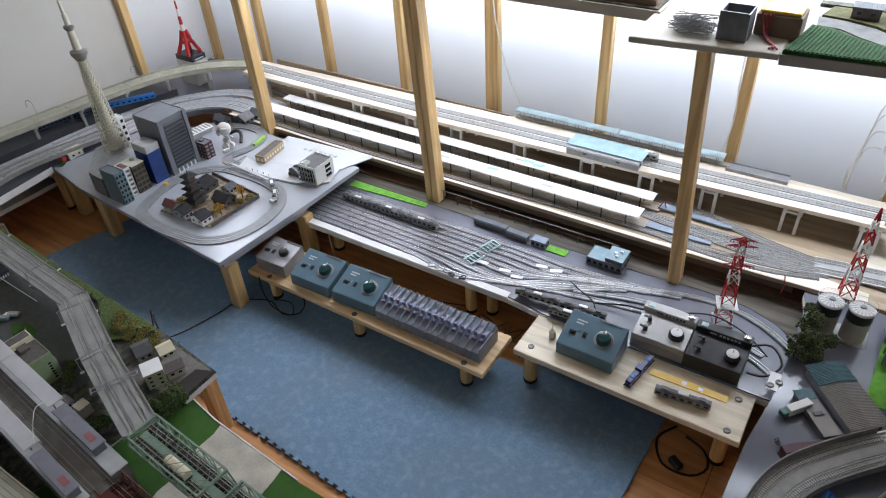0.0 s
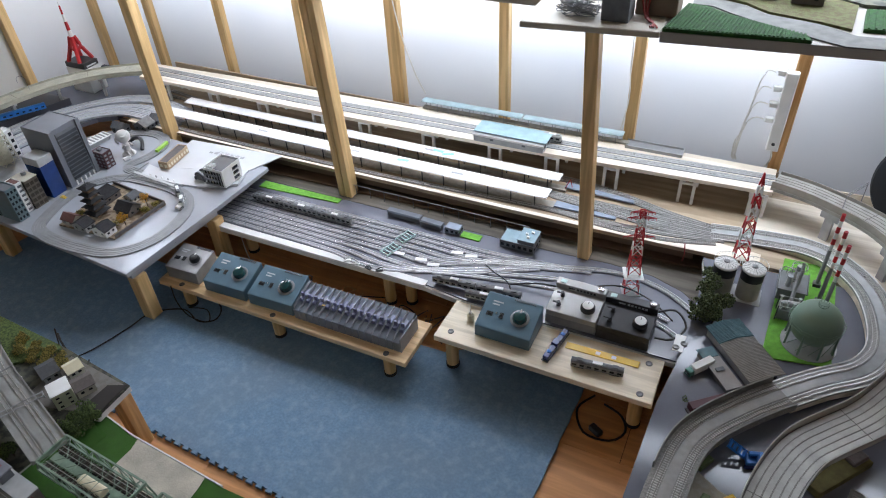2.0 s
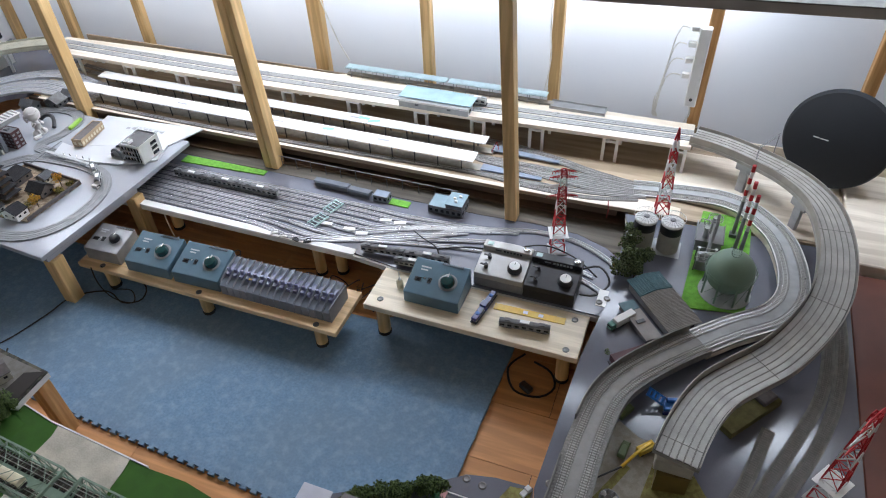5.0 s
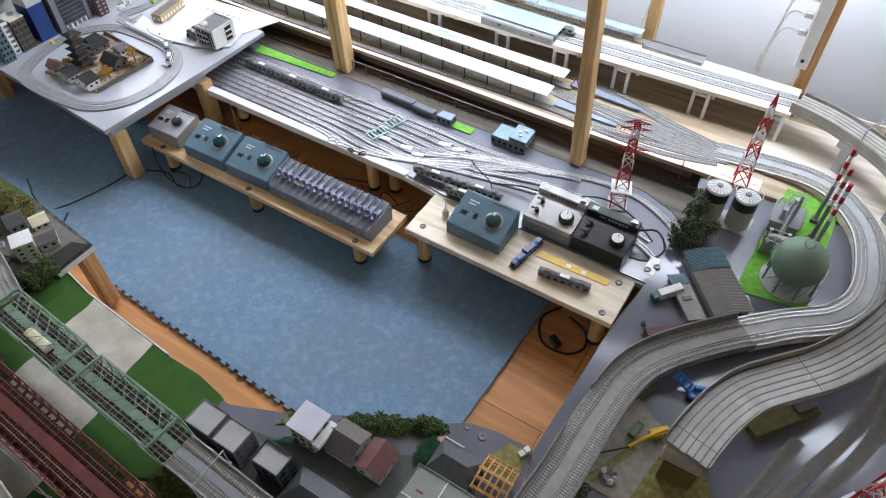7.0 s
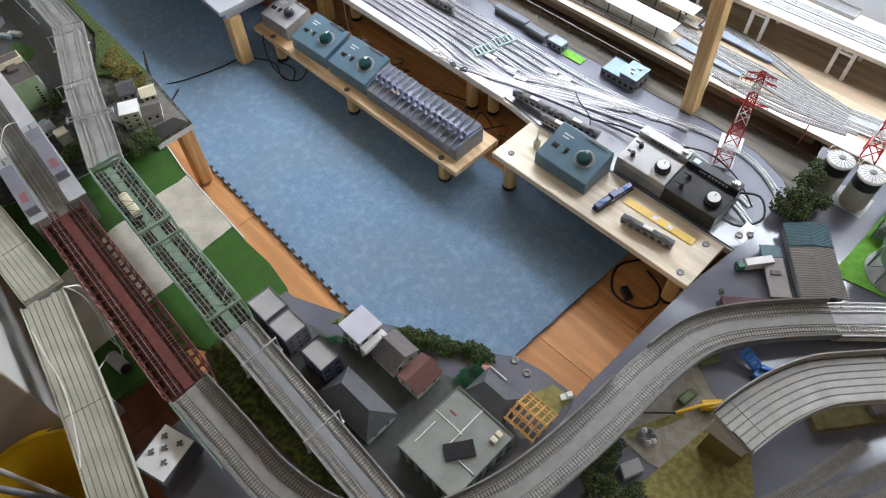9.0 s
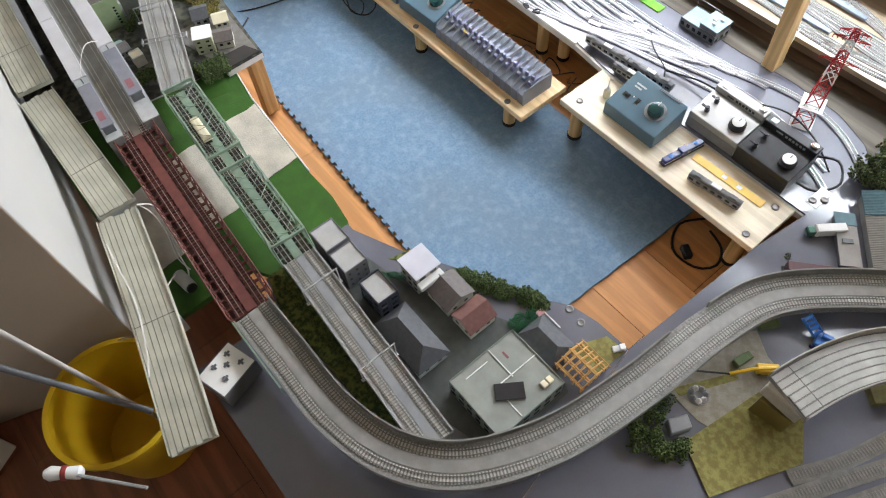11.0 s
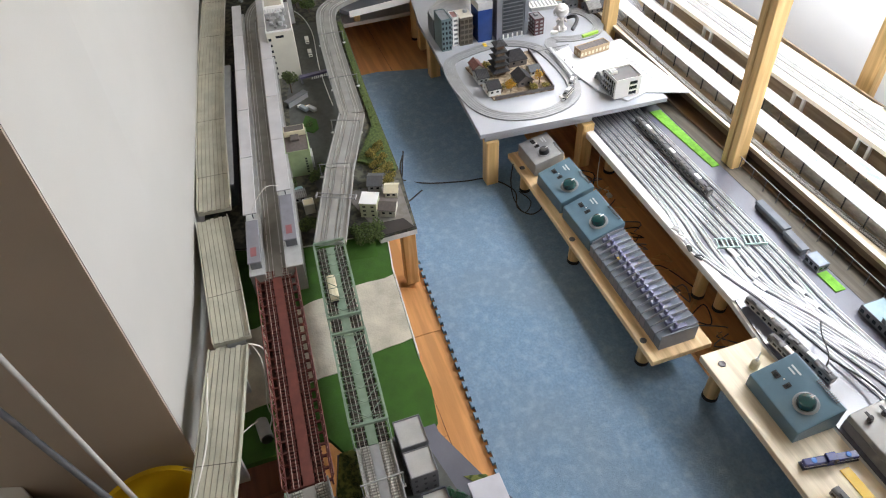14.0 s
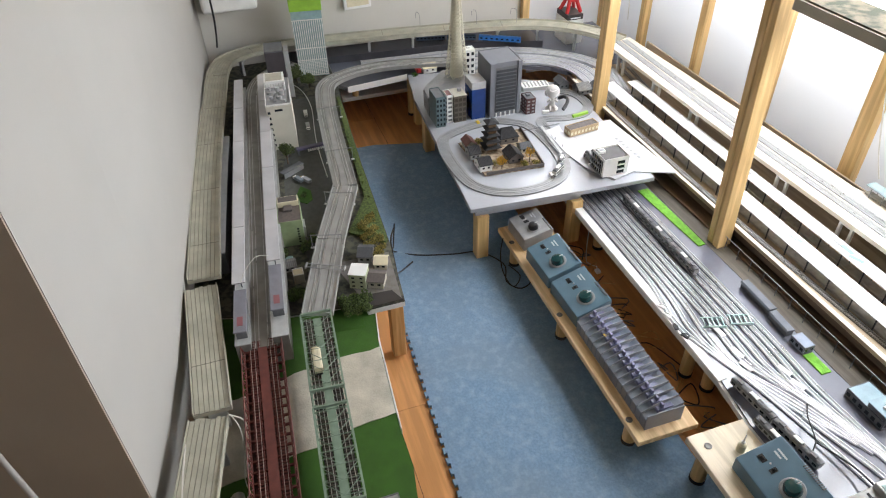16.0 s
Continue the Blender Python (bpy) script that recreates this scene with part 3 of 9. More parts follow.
# corner boards at the east end
eb = thing("east_board", (1.75, 0.2, 0), "grey-blue painted board carrying the industrial corner", "layout board")
part("top", prism(B(), [(1.474, -0.226), (1.60, -0.85), (2.06, -0.85), (2.06, 0.683), (1.499, 0.666), (1.512, 0.605), (1.512, 0.305), (1.488, 0.117)], ZB - 0.004, ZB), BOARD_G, eb, world=True)
part("core", prism(B(), [(1.474, -0.226), (1.60, -0.85), (2.06, -0.85), (2.06, 0.683), (1.499, 0.666), (1.512, 0.605), (1.512, 0.305), (1.488, 0.117)], ZB - 0.022, ZB - 0.0042), WEDGE, eb, world=True)
for x, y in ((1.53, 0.10), (1.62, -0.70), (2.0, 0.64), (2.0, -0.7), (1.56, 0.64)):
    leg(eb, x, y, ZB - 0.0222)
part("join_plate", box(B(), 1.488, 1.512, 0.288, 0.345, ZB + 0.0002, ZB + 0.0016), SILVER, eb, "thin bright steel joining plate", world=True)
for x, y in ((1.495, 0.300), (1.511, 0.318), (1.50, -0.21)):
    screw(eb, x, y, ZB + 0.0017)

# town board at the south
tb = thing("town_board", (1.2, -0.55, 0), "grey-blue board carrying the model town by the river", "layout board")
TOWN = [(0.985, -0.86), (1.115, -0.858), (1.60, -0.86), (1.473, -0.228), (1.398, -0.231), (1.344, -0.243), (1.291, -0.279), (1.143, -0.351), (1.033, -0.413), (0.925, -0.459), (0.905, -0.46), (0.905, -0.660), (0.985, -0.680)]
part("top", prism(B(), TOWN, ZB - 0.003, ZB), BOARD_G, tb, world=True)
part("core", prism(B(), TOWN, ZB - 0.018, ZB - 0.0032), WEDGE, tb, world=True)
for x, y in ((1.0, -0.6), (1.40, -0.32), (1.15, -0.82)):
    leg(tb, x, y, ZB - 0.0182)
for x, y in ((1.379, -0.256), (1.345, -0.252)):
    screw(tb, x, y, ZB)
part("town_street", prism(B(), [(0.91, -0.56), (1.30, -0.585), (1.46, -0.545), (1.46, -0.37), (1.34, -0.33), (1.10, -0.455), (0.94, -0.49)], ZB + 0.0003, ZB + 0.0016), ASPHALT, tb, "dark grey street surface", world=True)
part("verge", prism(B(), [(0.99, -0.678), (1.30, -0.665), (1.34, -0.62), (0.91, -0.595), (0.91, -0.655)], ZB + 0.0003, ZB + 0.012), MOSS, tb, "dark mossy bank between the lines", world=True)
part("verge", prism(B(), [(1.40, -0.31), (1.47, -0.31), (1.472, -0.235), (1.43, -0.24)], ZB + 0.0003, ZB + 0.002), DIRT, tb, "yellow-brown scatter ground", world=True)
part("verge", prism(B(), [(1.03, -0.445), (1.075, -0.41), (1.09, -0.38), (1.04, -0.405)], ZB + 0.0003, ZB + 0.002), MOSS, tb, world=True)

# river board, low, under the bridges
rb = thing("river_board", (0.6, -0.6, 0), "low board with green meadows and a white gravel river", "layout board")
ZR = 0.190
MEADOW = [(0.20, -0.86), (0.850, -0.86), (0.850, -0.668), (0.900, -0.640), (0.902, -0.462), (0.885, -0.449), (0.81, -0.437), (0.715, -0.438), (0.44, -0.419), (0.327, -0.398), (0.20, -0.385)]
part("base", prism(B(), MEADOW, ZR - 0.016, ZR), GRASS, rb, "dark green meadow mat", world=True)
part("edge_strip", sweep(B(), [Vector((0.30, -0.394, ZR)), Vector((0.44, -0.4165, ZR)), Vector((0.715, -0.4355, ZR))], bar(-0.0015, 0.0015, -0.017, 0.002)), WHITE, rb, "white plastic edging strip", world=True)
rv = B()
random.seed(5)
L_ = [(p.x + 0.004 * math.sin(i * 1.7), p.y) for i, p in enumerate(spline([(0.463, -0.4215, 0), (0.470, -0.52, 0), (0.480, -0.61, 0), (0.487, -0.66, 0), (0.507, -0.74, 0), (0.515, -0.858, 0)], 0.03))]
R_ = [(p.x + 0.004 * math.sin(i * 1.3 + 1), p.y) for i, p in enumerate(spline([(0.665, -0.4355, 0), (0.682, -0.533, 0), (0.700, -0.618, 0), (0.709, -0.675, 0), (0.724, -0.76, 0), (0.742, -0.858, 0)], 0.03))]
prism(rv, L_ + R_[::-1], ZR + 0.0004, ZR + 0.0022)
part("river_gravel", rv, SAND, rb, "white rippled gravel river bed", world=True)
for x, y in ((0.30, -0.42), (0.85, -0.48), (0.30, -0.80), (0.79, -0.72)):
    leg(rb, x, y, ZR - 0.0122, 0.034)

# hill board with the old station
hb = thing("hillside_board", (-0.3, -0.55, 0), "board with ground cover carrying streets and the old station", "layout board")
HILL = [(-1.30, -0.90), (0.215, -0.90), (0.30, -0.62), (0.325, -0.425), (0.347, -0.421), (0.346, -0.322), (0.10, -0.297), (-0.347, -0.277), (-0.817, -0.247), (-0.97, -0.232), (-1.30, -0.23)]
part("top", prism(B(), HILL, ZB - 0.004, ZB), GROUND_G, hb, world=True)
part("core", prism(B(), HILL, ZB - 0.020, ZB - 0.0042), WEDGE, hb, "white painted board edge", world=True)
slope = B()
ROWS_ = [[(0.218, -0.88), (0.305, -0.61), (0.324, -0.432)], [(0.236, -0.88), (0.335, -0.61), (0.352, -0.436)], [(0.262, -0.88), (0.365, -0.61), (0.388, -0.440)]]
grid = [[slope.verts.new((x, y, z)) for x, y in r] for r, z in zip(ROWS_, (ZB - 0.006, ZB - 0.014, ZR + 0.001))]
for r0, r1 in zip(grid, grid[1:]):
    for i in range(2):
        slope.faces.new((r0[i], r0[i + 1], r1[i + 1], r1[i]))
back_ = [slope.verts.new((0.217, -0.88, ZR + 0.001)), slope.verts.new((0.300, -0.61, ZR + 0.001)), slope.verts.new((0.320, -0.432, ZR + 0.001))]
slope.faces.new((grid[0][0], grid[1][0], grid[2][0], back_[0])), slope.faces.new((grid[0][2], grid[1][2], grid[2][2], back_[2]))
part("grass_bank", slope, GRASS, hb, "green bank down to the river meadow", world=True)
leg(hb, 0.328, -0.345, ZB - 0.0202, 0.036, PINE_D)
for x, y in ((0.12, -0.75), (-0.6, -0.33), (-1.2, -0.75)):
    leg(hb, x, y, ZB - 0.0202, 0.036, PINE_D)
part("street", prism(B(), [(-0.90, -0.43), (-0.62, -0.47), (-0.42, -0.53), (-0.10, -0.565), (0.10, -0.53), (0.08, -0.48), (-0.10, -0.41), (-0.22, -0.385), (-0.60, -0.36), (-0.90, -0.34)], ZB + 0.0003, ZB + 0.0016), ASPHALT, hb, "dark asphalt street and station square", world=True)
part("grass_slope", prism(B(), [(0.10, -0.31), (0.02, -0.40), (-0.14, -0.315), (-0.55, -0.288), (-0.85, -0.262), (-0.85, -0.249), (-0.347, -0.280), (0.09, -0.300)], ZB + 0.0003, ZB + 0.008), M("bank_green", (0.056, 0.088, 0.020), 0.95, 0, 0.3, 150, 800, 0.8, (0.078, 0.108, 0.026)), hb, "mossy green bank along the line", world=True)
part("house_plot", prism(B(), [(0.14, -0.47), (0.33, -0.42), (0.340, -0.328), (0.14, -0.312)], ZB + 0.0003, ZB + 0.002), M("plot_ground", (0.21, 0.19, 0.165), 0.9, 0, 0.3, 40, 500, 0.4, (0.14, 0.13, 0.12)), hb, "grey-brown house plots", world=True)
part("dark_soil", prism(B(), [(0.295, -0.425), (0.345, -0.419), (0.3435, -0.326), (0.300, -0.345)], ZB + 0.0022, ZB + 0.004), M("black_soil", (0.03, 0.025, 0.022), 0.9), hb, world=True)

# strip boards along the west wall
wb = thing("west_board", (-1.1, 0.2, 0), "white-edged board carrying the curve along the white wall", "layout board")
part("top", prism(B(), [(-1.32, -0.229), (-0.97, -0.229), (-0.93, -0.20), (-0.962, 0.06), (-0.908, 0.42), (-0.872, 0.54), (-0.815, 0.645), (-0.752, 0.690), (-0.752, 1.05), (-1.32, 1.05)], ZB - 0.016, ZB), BOARD_G, wb, world=True)
part("lower_shelf", box(B(), -1.32, -1.03, -0.21, 0.09, 0.100, 0.116), WEDGE, wb, "lower white-edged shelf", world=True)
part("edge", sweep(B(), [Vector((-0.9275, -0.199, ZB)), Vector((-0.9595, 0.058, ZB))], bar(-0.0016, 0.0016, -0.022, 0.003)), WHITE, wb, "white edging strip", world=True)
part("short_post", cyl(B(), -1.045, -0.150, 0.1162, ZB - 0.0162, 0.0145), PINE_Z, wb, "short round pine post", world=True)
for x, y in ((-1.0, 0.08), (-1.25, 0.9), (-0.82, 0.80)):
    round_leg(wb, x, y, ZB - 0.0162, 0.014)


# ---- tracks ----
def rails(parent, path, gauge=0.009, z=0.0, loop=False, mat=None):
    for s in (-1, 1):
        part("rail", sweep(B(), path, bar(s * gauge / 2 - 0.0006, s * gauge / 2 + 0.0006, z, z + 0.0019), loop), mat or RAIL, parent, world=True)


def sleepers(parent, path, pitch=0.0058, w=0.0155, z=0.0, mat=None, t=0.0028):
    """Sleepers at even steps along path, all in one mesh."""
    acc, verts, faces = 0.0, [], []
    inv = parent.matrix_basis.inverted()
    for a, b in zip(path, path[1:]):
        d = b - a
        ln = d.length
        if ln < 1e-6:
            continue
        d /= ln
        s = Vector((d.y, -d.x, 0)).normalized()
        while acc < ln:
            c = inv @ (a + d * acc + Vector((0, 0, z)))
            k = len(verts)
            for dz in (0, 0.0011):
                for u, v in ((-w / 2, -t / 2), (w / 2, -t / 2), (w / 2, t / 2), (-w / 2, t / 2)):
                    q = c + s * u + d * v
                    verts.append((q.x, q.y, q.z + dz))
            faces += [(k + 4, k + 5, k + 6, k + 7), (k, k + 1, k + 5, k + 4), (k + 1, k + 2, k + 6, k + 5), (k + 2, k + 3, k + 7, k + 6), (k + 3, k, k + 4, k + 7)]
            acc += pitch
        acc -= ln
    me = bpy.data.meshes.new("sleeper_web")
    me.from_pydata(verts, [], faces)
    me.materials.append(mat or SLEEPER)
    ob = new("sleeper_web", me)
    ob.parent = parent
    tagged(ob, kind="stuff")


def double_line(name, label, ctrl, width=0.074, sep=0.033, wall=0.009, deckmat=SLAB, inner=GREY, fine=True, thick=0.010, step=0.02, wallmat=None, smat=None, path=None, railmat=None, mid=0.0085, tall=0.0, gap=None):
    """Double track in a shallow trough with side walls; ctrl is its centre line at rail-bed height."""
    path = path or spline(ctrl, step)
    base = path[len(path) // 2]
    th = thing(name, (base.x, base.y, base.z - thick), label, "model track")
    part("trough_bed", sweep(B(), path, bar(-width / 2, width / 2, -thick, 0)), deckmat, th, world=True)
    for s in (-1, 1):
        u = s * width / 2
        runs = [path]
        if gap and s > 0:
            runs = [[p for p in path if p.y > gap[1]], [p for p in path if p.y < gap[0]]]
        for run in runs:
            part("side_wall", sweep(B(), run, bar(min(u, u - s * 0.003), max(u, u - s * 0.003), 0.0002, tall if tall and s > 0 else wall)), wallmat or deckmat, th, world=True)
    if inner:
        part("centre_path", sweep(B(), path, bar(-mid, mid, 0.0002, 0.0016)), inner, th, world=True)
    for s in (-1, 1):
        line = shifted(path, s * sep / 2)
        if fine:
            sleepers(th, line, z=0.0002, mat=smat)
            rails(th, line, z=0.0012, mat=railmat)
        else:
            rails(th, line, z=0.0002)
    return th, path


BRGREY = M("brown_grey_path", (0.255, 0.245, 0.23), 0.55, 0, 0.12, 50, 500, 0.1)
LBALLAST = M("pale_ballast", (0.30, 0.295, 0.285), 0.6, 0, 0.25, 200, 900, 0.4)
# lower double line round the industrial corner to the red bridge
LOW = [(1.50, 0.789, 0.2170), (1.56, 0.797, 0.2178), (1.62, 0.801, 0.2205), (1.685, 0.800, 0.226), (1.75, 0.790, 0.233), (1.82, 0.750, 0.239), (1.899, 0.644, 0.242), (1.928, 0.480, 0.244), (1.892, 0.366, 0.246), (1.79, 0.275, 0.248), (1.66, 0.14, 0.252), (1.578, 0.02, 0.258), (1.551, -0.11, 0.264), (1.539, -0.30, 0.270), (1.512, -0.468, 0.274), (1.450, -0.605, 0.275), (1.36, -0.682, 0.275), (1.24, -0.716, 0.275), (1.10, -0.719, 0.275), (0.985, -0.721, 0.275)]
LOWP = spline(LOW, 0.02)
LCUT = min(range(len(LOWP)), key=lambda i: (LOWP[i] - Vector((1.73, 0.21, 0.25))).length)
lowa, _ = double_line("lower_main_line", "pale grey double track leaving the station throat round the corner", LOW, 0.074, 0.041, 0.0016, LBALLAST, LGREY, wallmat=WHITE, path=LOWP[:LCUT + 1], mid=0.0105, thick=0.0045)
part("riser", sweep(B(), LOWP[:LCUT + 1], bar(-0.031, 0.031, -0.030, -0.0047)), PALEWOOD, lowa, world=True)
low, low_path = double_line("lower_main_line", "grey double track in a low-walled trough above the town", LOW, 0.077, 0.041, 0.010, BALLAST, BRGREY, wallmat=SLAB_D, path=LOWP[LCUT:], railmat=DULLRAIL, mid=0.0105, tall=0.019, gap=(-0.165, -0.090))
for i in (2, 12, 22, 32, 42, 52):
    if i < len(low_path):
        p = low_path[i]
        part("pier", cyl(B(), p.x, p.y, ZB, p.z - 0.0102, 0.006, 0.008, 8), LGREY, low, world=True)

part("green_parapet", box(B(), 0.988, 1.150, -0.7630, -0.7600, 0.258, 0.288), BRIDGE_G, low, "pale green side plate", world=True)
# upper four-rail viaduct curve
UP = [(1.634, 0.968, 0.312), (1.700, 0.950, 0.313), (1.775, 0.916, 0.314), (1.885, 0.845, 0.315), (1.955, 0.764, 0.315), (1.988, 0.680, 0.315), (2.002, 0.563, 0.315), (1.996, 0.449, 0.315), (1.976, 0.356, 0.315), (1.938, 0.262, 0.315), (1.879, 0.162, 0.315), (1.813, 0.086, 0.315), (1.770, 0.034, 0.315), (1.741, -0.026, 0.315), (1.722, -0.087, 0.315), (1.710, -0.145, 0.315)]


def slab_line(name, label, ctrl, width=0.084, wall=0.007, mat=SLAB, bands=6, gap=0.0026, joint=0.27, thick=0.010, step=0.02, category="model viaduct", wallmat=None, groove=GROOVE, wall_in=0.0, slot_rails=None):
    """Concrete viaduct with raised rail strips and side walls."""
    path = spline(ctrl, step)
    b = path[len(path) // 2]
    th = thing(name, (b.x, b.y, b.z - thick), label, category)
    part("deck", sweep(B(), path, bar(-width / 2, width / 2, -thick, -0.0006)), mat, th, world=True)
    part("groove_floor", sweep(B(), path, bar(-width / 2 + 0.0024, width / 2 - 0.0024, -0.0005, 0)), groove, th, world=True)
    for s in (-1, 1):
        u = s * width / 2
        part("parapet", sweep(B(), path, bar(min(u, u - s * 0.0022), max(u, u - s * 0.0022), 0.0002, wall_in if wall_in and s > 0 else wall)), wallmat or mat, th, world=True)
    inner = width - 0.0052
    bw = (inner - (bands + 1) * gap) / bands
    ends = random.Random(len(path))
    for k in range(bands):
        u = -inner / 2 + gap + k * (bw + gap)
        run = [p.copy() for p in path]
        run[0] += (path[0] - path[1]).normalized() * ends.uniform(-0.0035, 0.0035)
        run[-1] += (path[-1] - path[-2]).normalized() * ends.uniform(-0.0035, 0.0035)
        part("rail_band", sweep(B(), run, bar(u, u + bw, 0.0002, 0.0020)), mat, th, world=True)
        if slot_rails and k:
            part("rail", sweep(B(), path, bar(u - gap / 2 - 0.0006, u - gap / 2 + 0.0006, 0.0002, 0.0024)), slot_rails, th, world=True)
    dist = 0.0
    for p, q in zip(path, path[1:]):
        if int((dist + (q - p).length) / joint) > int(dist / joint):
            d = (q - p).normalized()
            c = B()
            box(c, -0.0007, 0.0007, -inner / 2, inner / 2, 0.0021, 0.0024)
            c.transform(Matrix.Translation(p) @ Matrix.Rotation(math.atan2(d.y, d.x), 4, "Z"))
            part("cross_joint", c, GROOVE, th, world=True)
        dist += (q - p).length
    return th, path


PALESLAB = M("pale_green_grey_slab", (0.43, 0.418, 0.335), 0.5, 0, 0.14, 22, 300, 0.1)
PALEGROOVE = M("dusty_rail_groove", (0.235, 0.225, 0.19), 0.6, 0, 0.15, 90)
PARAPET = M("brown_grey_parapet", (0.33, 0.31, 0.27), 0.5, 0, 0.12, 30)
upv, _ = slab_line("high_viaduct", "pale concrete four-rail viaduct sweeping round the corner, ending open", UP, 0.086, 0.010, wallmat=PARAPET, wall_in=0.021, slot_rails=DULLRAIL)
part("end_block", box(B(), 1.676, 1.746, -0.150, -0.112, 0.272, 0.3045), BEIGE, upv, "beige cap block at the open end", bevel=0.002, world=True)
part("end_plinth", prism(B(), [(1.684, -0.158), (1.744, -0.150), (1.738, -0.085), (1.684, -0.090)], ZB + 0.0052, 0.2718), M("mustard_block", (0.17, 0.125, 0.035), 0.35, 0, 0.15, 30), upv, "mustard-brown glossy plinth", world=True)
part("end_base", prism(B(), [(1.650, -0.285), (1.735, -0.325), (1.800, -0.165), (1.745, -0.085), (1.680, -0.10)], ZB + 0.0022, ZB + 0.005), DIRT, upv, world=True)
for p, a in (((1.788, 0.872), 60), ((1.930, 0.745), 40), ((1.985, 0.47), 0), ((1.90, 0.20), -40)):
    b = B()
    box(b, -0.006, 0.006, -0.012, 0.012, 0, 0.070)
    box(b, -0.009, 0.009, -0.026, 0.026, 0.070, 0.092)
    part("pier", b, LGREY, upv, bevel=0.001).matrix_basis = upv.matrix_basis.inverted() @ pose(p[0], p[1], ZB, 0, 0, a)

vp = thing("catenary_portal", (1.830, 0.903, 0.315), "thin grey lattice portal mast over the high viaduct", "catenary mast", rz=59)
for s in (-1, 1):
    part("mast", box(B(), s * 0.0475 - 0.0010, s * 0.0475 + 0.0010, -0.0010, 0.0010, -0.012, 0.052), GREY, vp)
    part("mast_foot", box(B(), s * 0.0465 - 0.0035, s * 0.0465 + 0.0035, -0.004, 0.004, -0.014, -0.0122), LGREY, vp)
for z in (0.0522, 0.0600):
    part("chord", box(B(), -0.0485, 0.0485, -0.0009, 0.0009, z, z + 0.0014), GREY, vp)
for k in range(10):
    part("lacing", strut(B(), (-0.0475 + 0.0095 * k, 0, 0.0537 if k % 2 else 0.0599), (-0.0380 + 0.0095 * k, 0, 0.0599 if k % 2 else 0.0537), 0.0006), GREY, vp)

# rails on the straight viaduct deck
vt = thing("viaduct_track", (0.45, 0.985, ZV), "four bright rails on grey bed along the raised deck", "model track")
for y in (-0.017, 0.017):
    ln = spline([(-0.76, 0.930 + y, ZV + 0.0003), (0.0, 0.926 + y, ZV + 0.0003), (0.5, 0.938 + y, ZV + 0.0003), (1.05, 0.950 + y, ZV + 0.0003), (1.632, 0.975 + y, ZV + 0.0003)], 0.1)
    part("track_bed", sweep(B(), ln, bar(-0.0125, 0.0125, 0, 0.003)), LGREY, vt, world=True)
    rails(vt, ln, z=0.0031)

# west curve of the high viaduct, round the white wall to the left-hand slabs
WEST = [(-0.768, 0.932, 0.308), (-0.875, 0.875, 0.309), (-0.985, 0.770, 0.310), (-1.075, 0.60, 0.310), (-1.135, 0.30, 0.310), (-1.195, -0.10, 0.308), (-1.225, -0.42, 0.305), (-1.19, -0.60, 0.303), (-1.085, -0.672, 0.302), (-0.80, -0.712, 0.301), (-0.307, -0.766, 0.300), (0.190, -0.802, 0.300)]
wv, west_path = slab_line("west_viaduct", "pale concrete viaduct along the white walls on grey piers", WEST, 0.082, 0.009, groove=PALEGROOVE, bands=7, gap=0.0015, mat=PALESLAB)
for i in range(2, len(west_path) - 4, 9):
    p = west_path[i]
    b = B()
    d = west_path[i + 1] - p
    box(b, -0.005, 0.005, -0.010, 0.010, 0, p.z - ZB - 0.022)
    box(b, -0.006, 0.006, -0.030, 0.030, p.z - ZB - 0.022, p.z - ZB - 0.0102)
    part("pier", b, LGREY, wv).matrix_basis = wv.matrix_basis.inverted() @ pose(p.x, p.y, ZB, 0, 0, math.degrees(math.atan2(d.y, d.x)))
sb2, _ = slab_line("viaduct_slab", "loose pale concrete viaduct length laid by the wall", [(0.222, -0.811, 0.299), (0.40, -0.809, 0.299), (0.624, -0.808, 0.300)], 0.078, 0.007, groove=PALEGROOVE, bands=7, gap=0.0015, mat=PALESLAB)
sb3, _ = slab_line("viaduct_slab", "loose pale concrete viaduct length hanging out over a yellow bucket", [(0.642, -0.817, 0.300), (0.90, -0.866, 0.300), (1.146, -0.923, 0.300)], 0.080, 0.006, groove=PALEGROOVE, bands=7, gap=0.0015, mat=PALESLAB)
for th, xs in ((sb2, ((0.25, -0.81), (0.58, -0.808))), (sb3, ((0.68, -0.82), (0.88, -0.85)))):
    for x, y in xs:
        part("pier", box(B(), x - 0.006, x + 0.006, y - 0.02, y + 0.02, ZR, 0.2855), LGREY, th, world=True)

CURVEGREY = M("glossy_grey_track_bed", (0.46, 0.48, 0.51), 0.20, 0, 0.1, 40)
# north-west lower lines between the station throat and the hillside line
for k, off in enumerate((0.0, 0.036, 0.072, 0.130, 0.166)):
    c = [(-0.45, 0.690 + off * 0.7, ZB + 0.010), (-0.60, 0.712 + off * 0.8, ZB + 0.010), (-0.74, 0.708 + off * 0.9, ZB + 0.010), (-0.84 - off * 0.3, 0.640 + off * 0.8, ZB + 0.011), (-0.895 - off * 0.8, 0.52 + off * 0.3, ZB + 0.012), (-0.925 - off, 0.30, ZB + 0.013)]
    if k > 2:
        c += [(-0.94 - off, 0.10, ZB + 0.014), (-0.955 - off, -0.10, ZB + 0.015)]
    ln = spline(c, 0.03)
    th = thing("curved_track", tuple(ln[len(ln) // 2] - Vector((0, 0, 0.010))), "pale grey curved track at the city's back", "model track", "curved tracks")
    part("track_bed", sweep(B(), ln, bar(-0.014, 0.014, -0.009, 0)), CURVEGREY, th, world=True)
    rails(th, ln, z=0.0002)

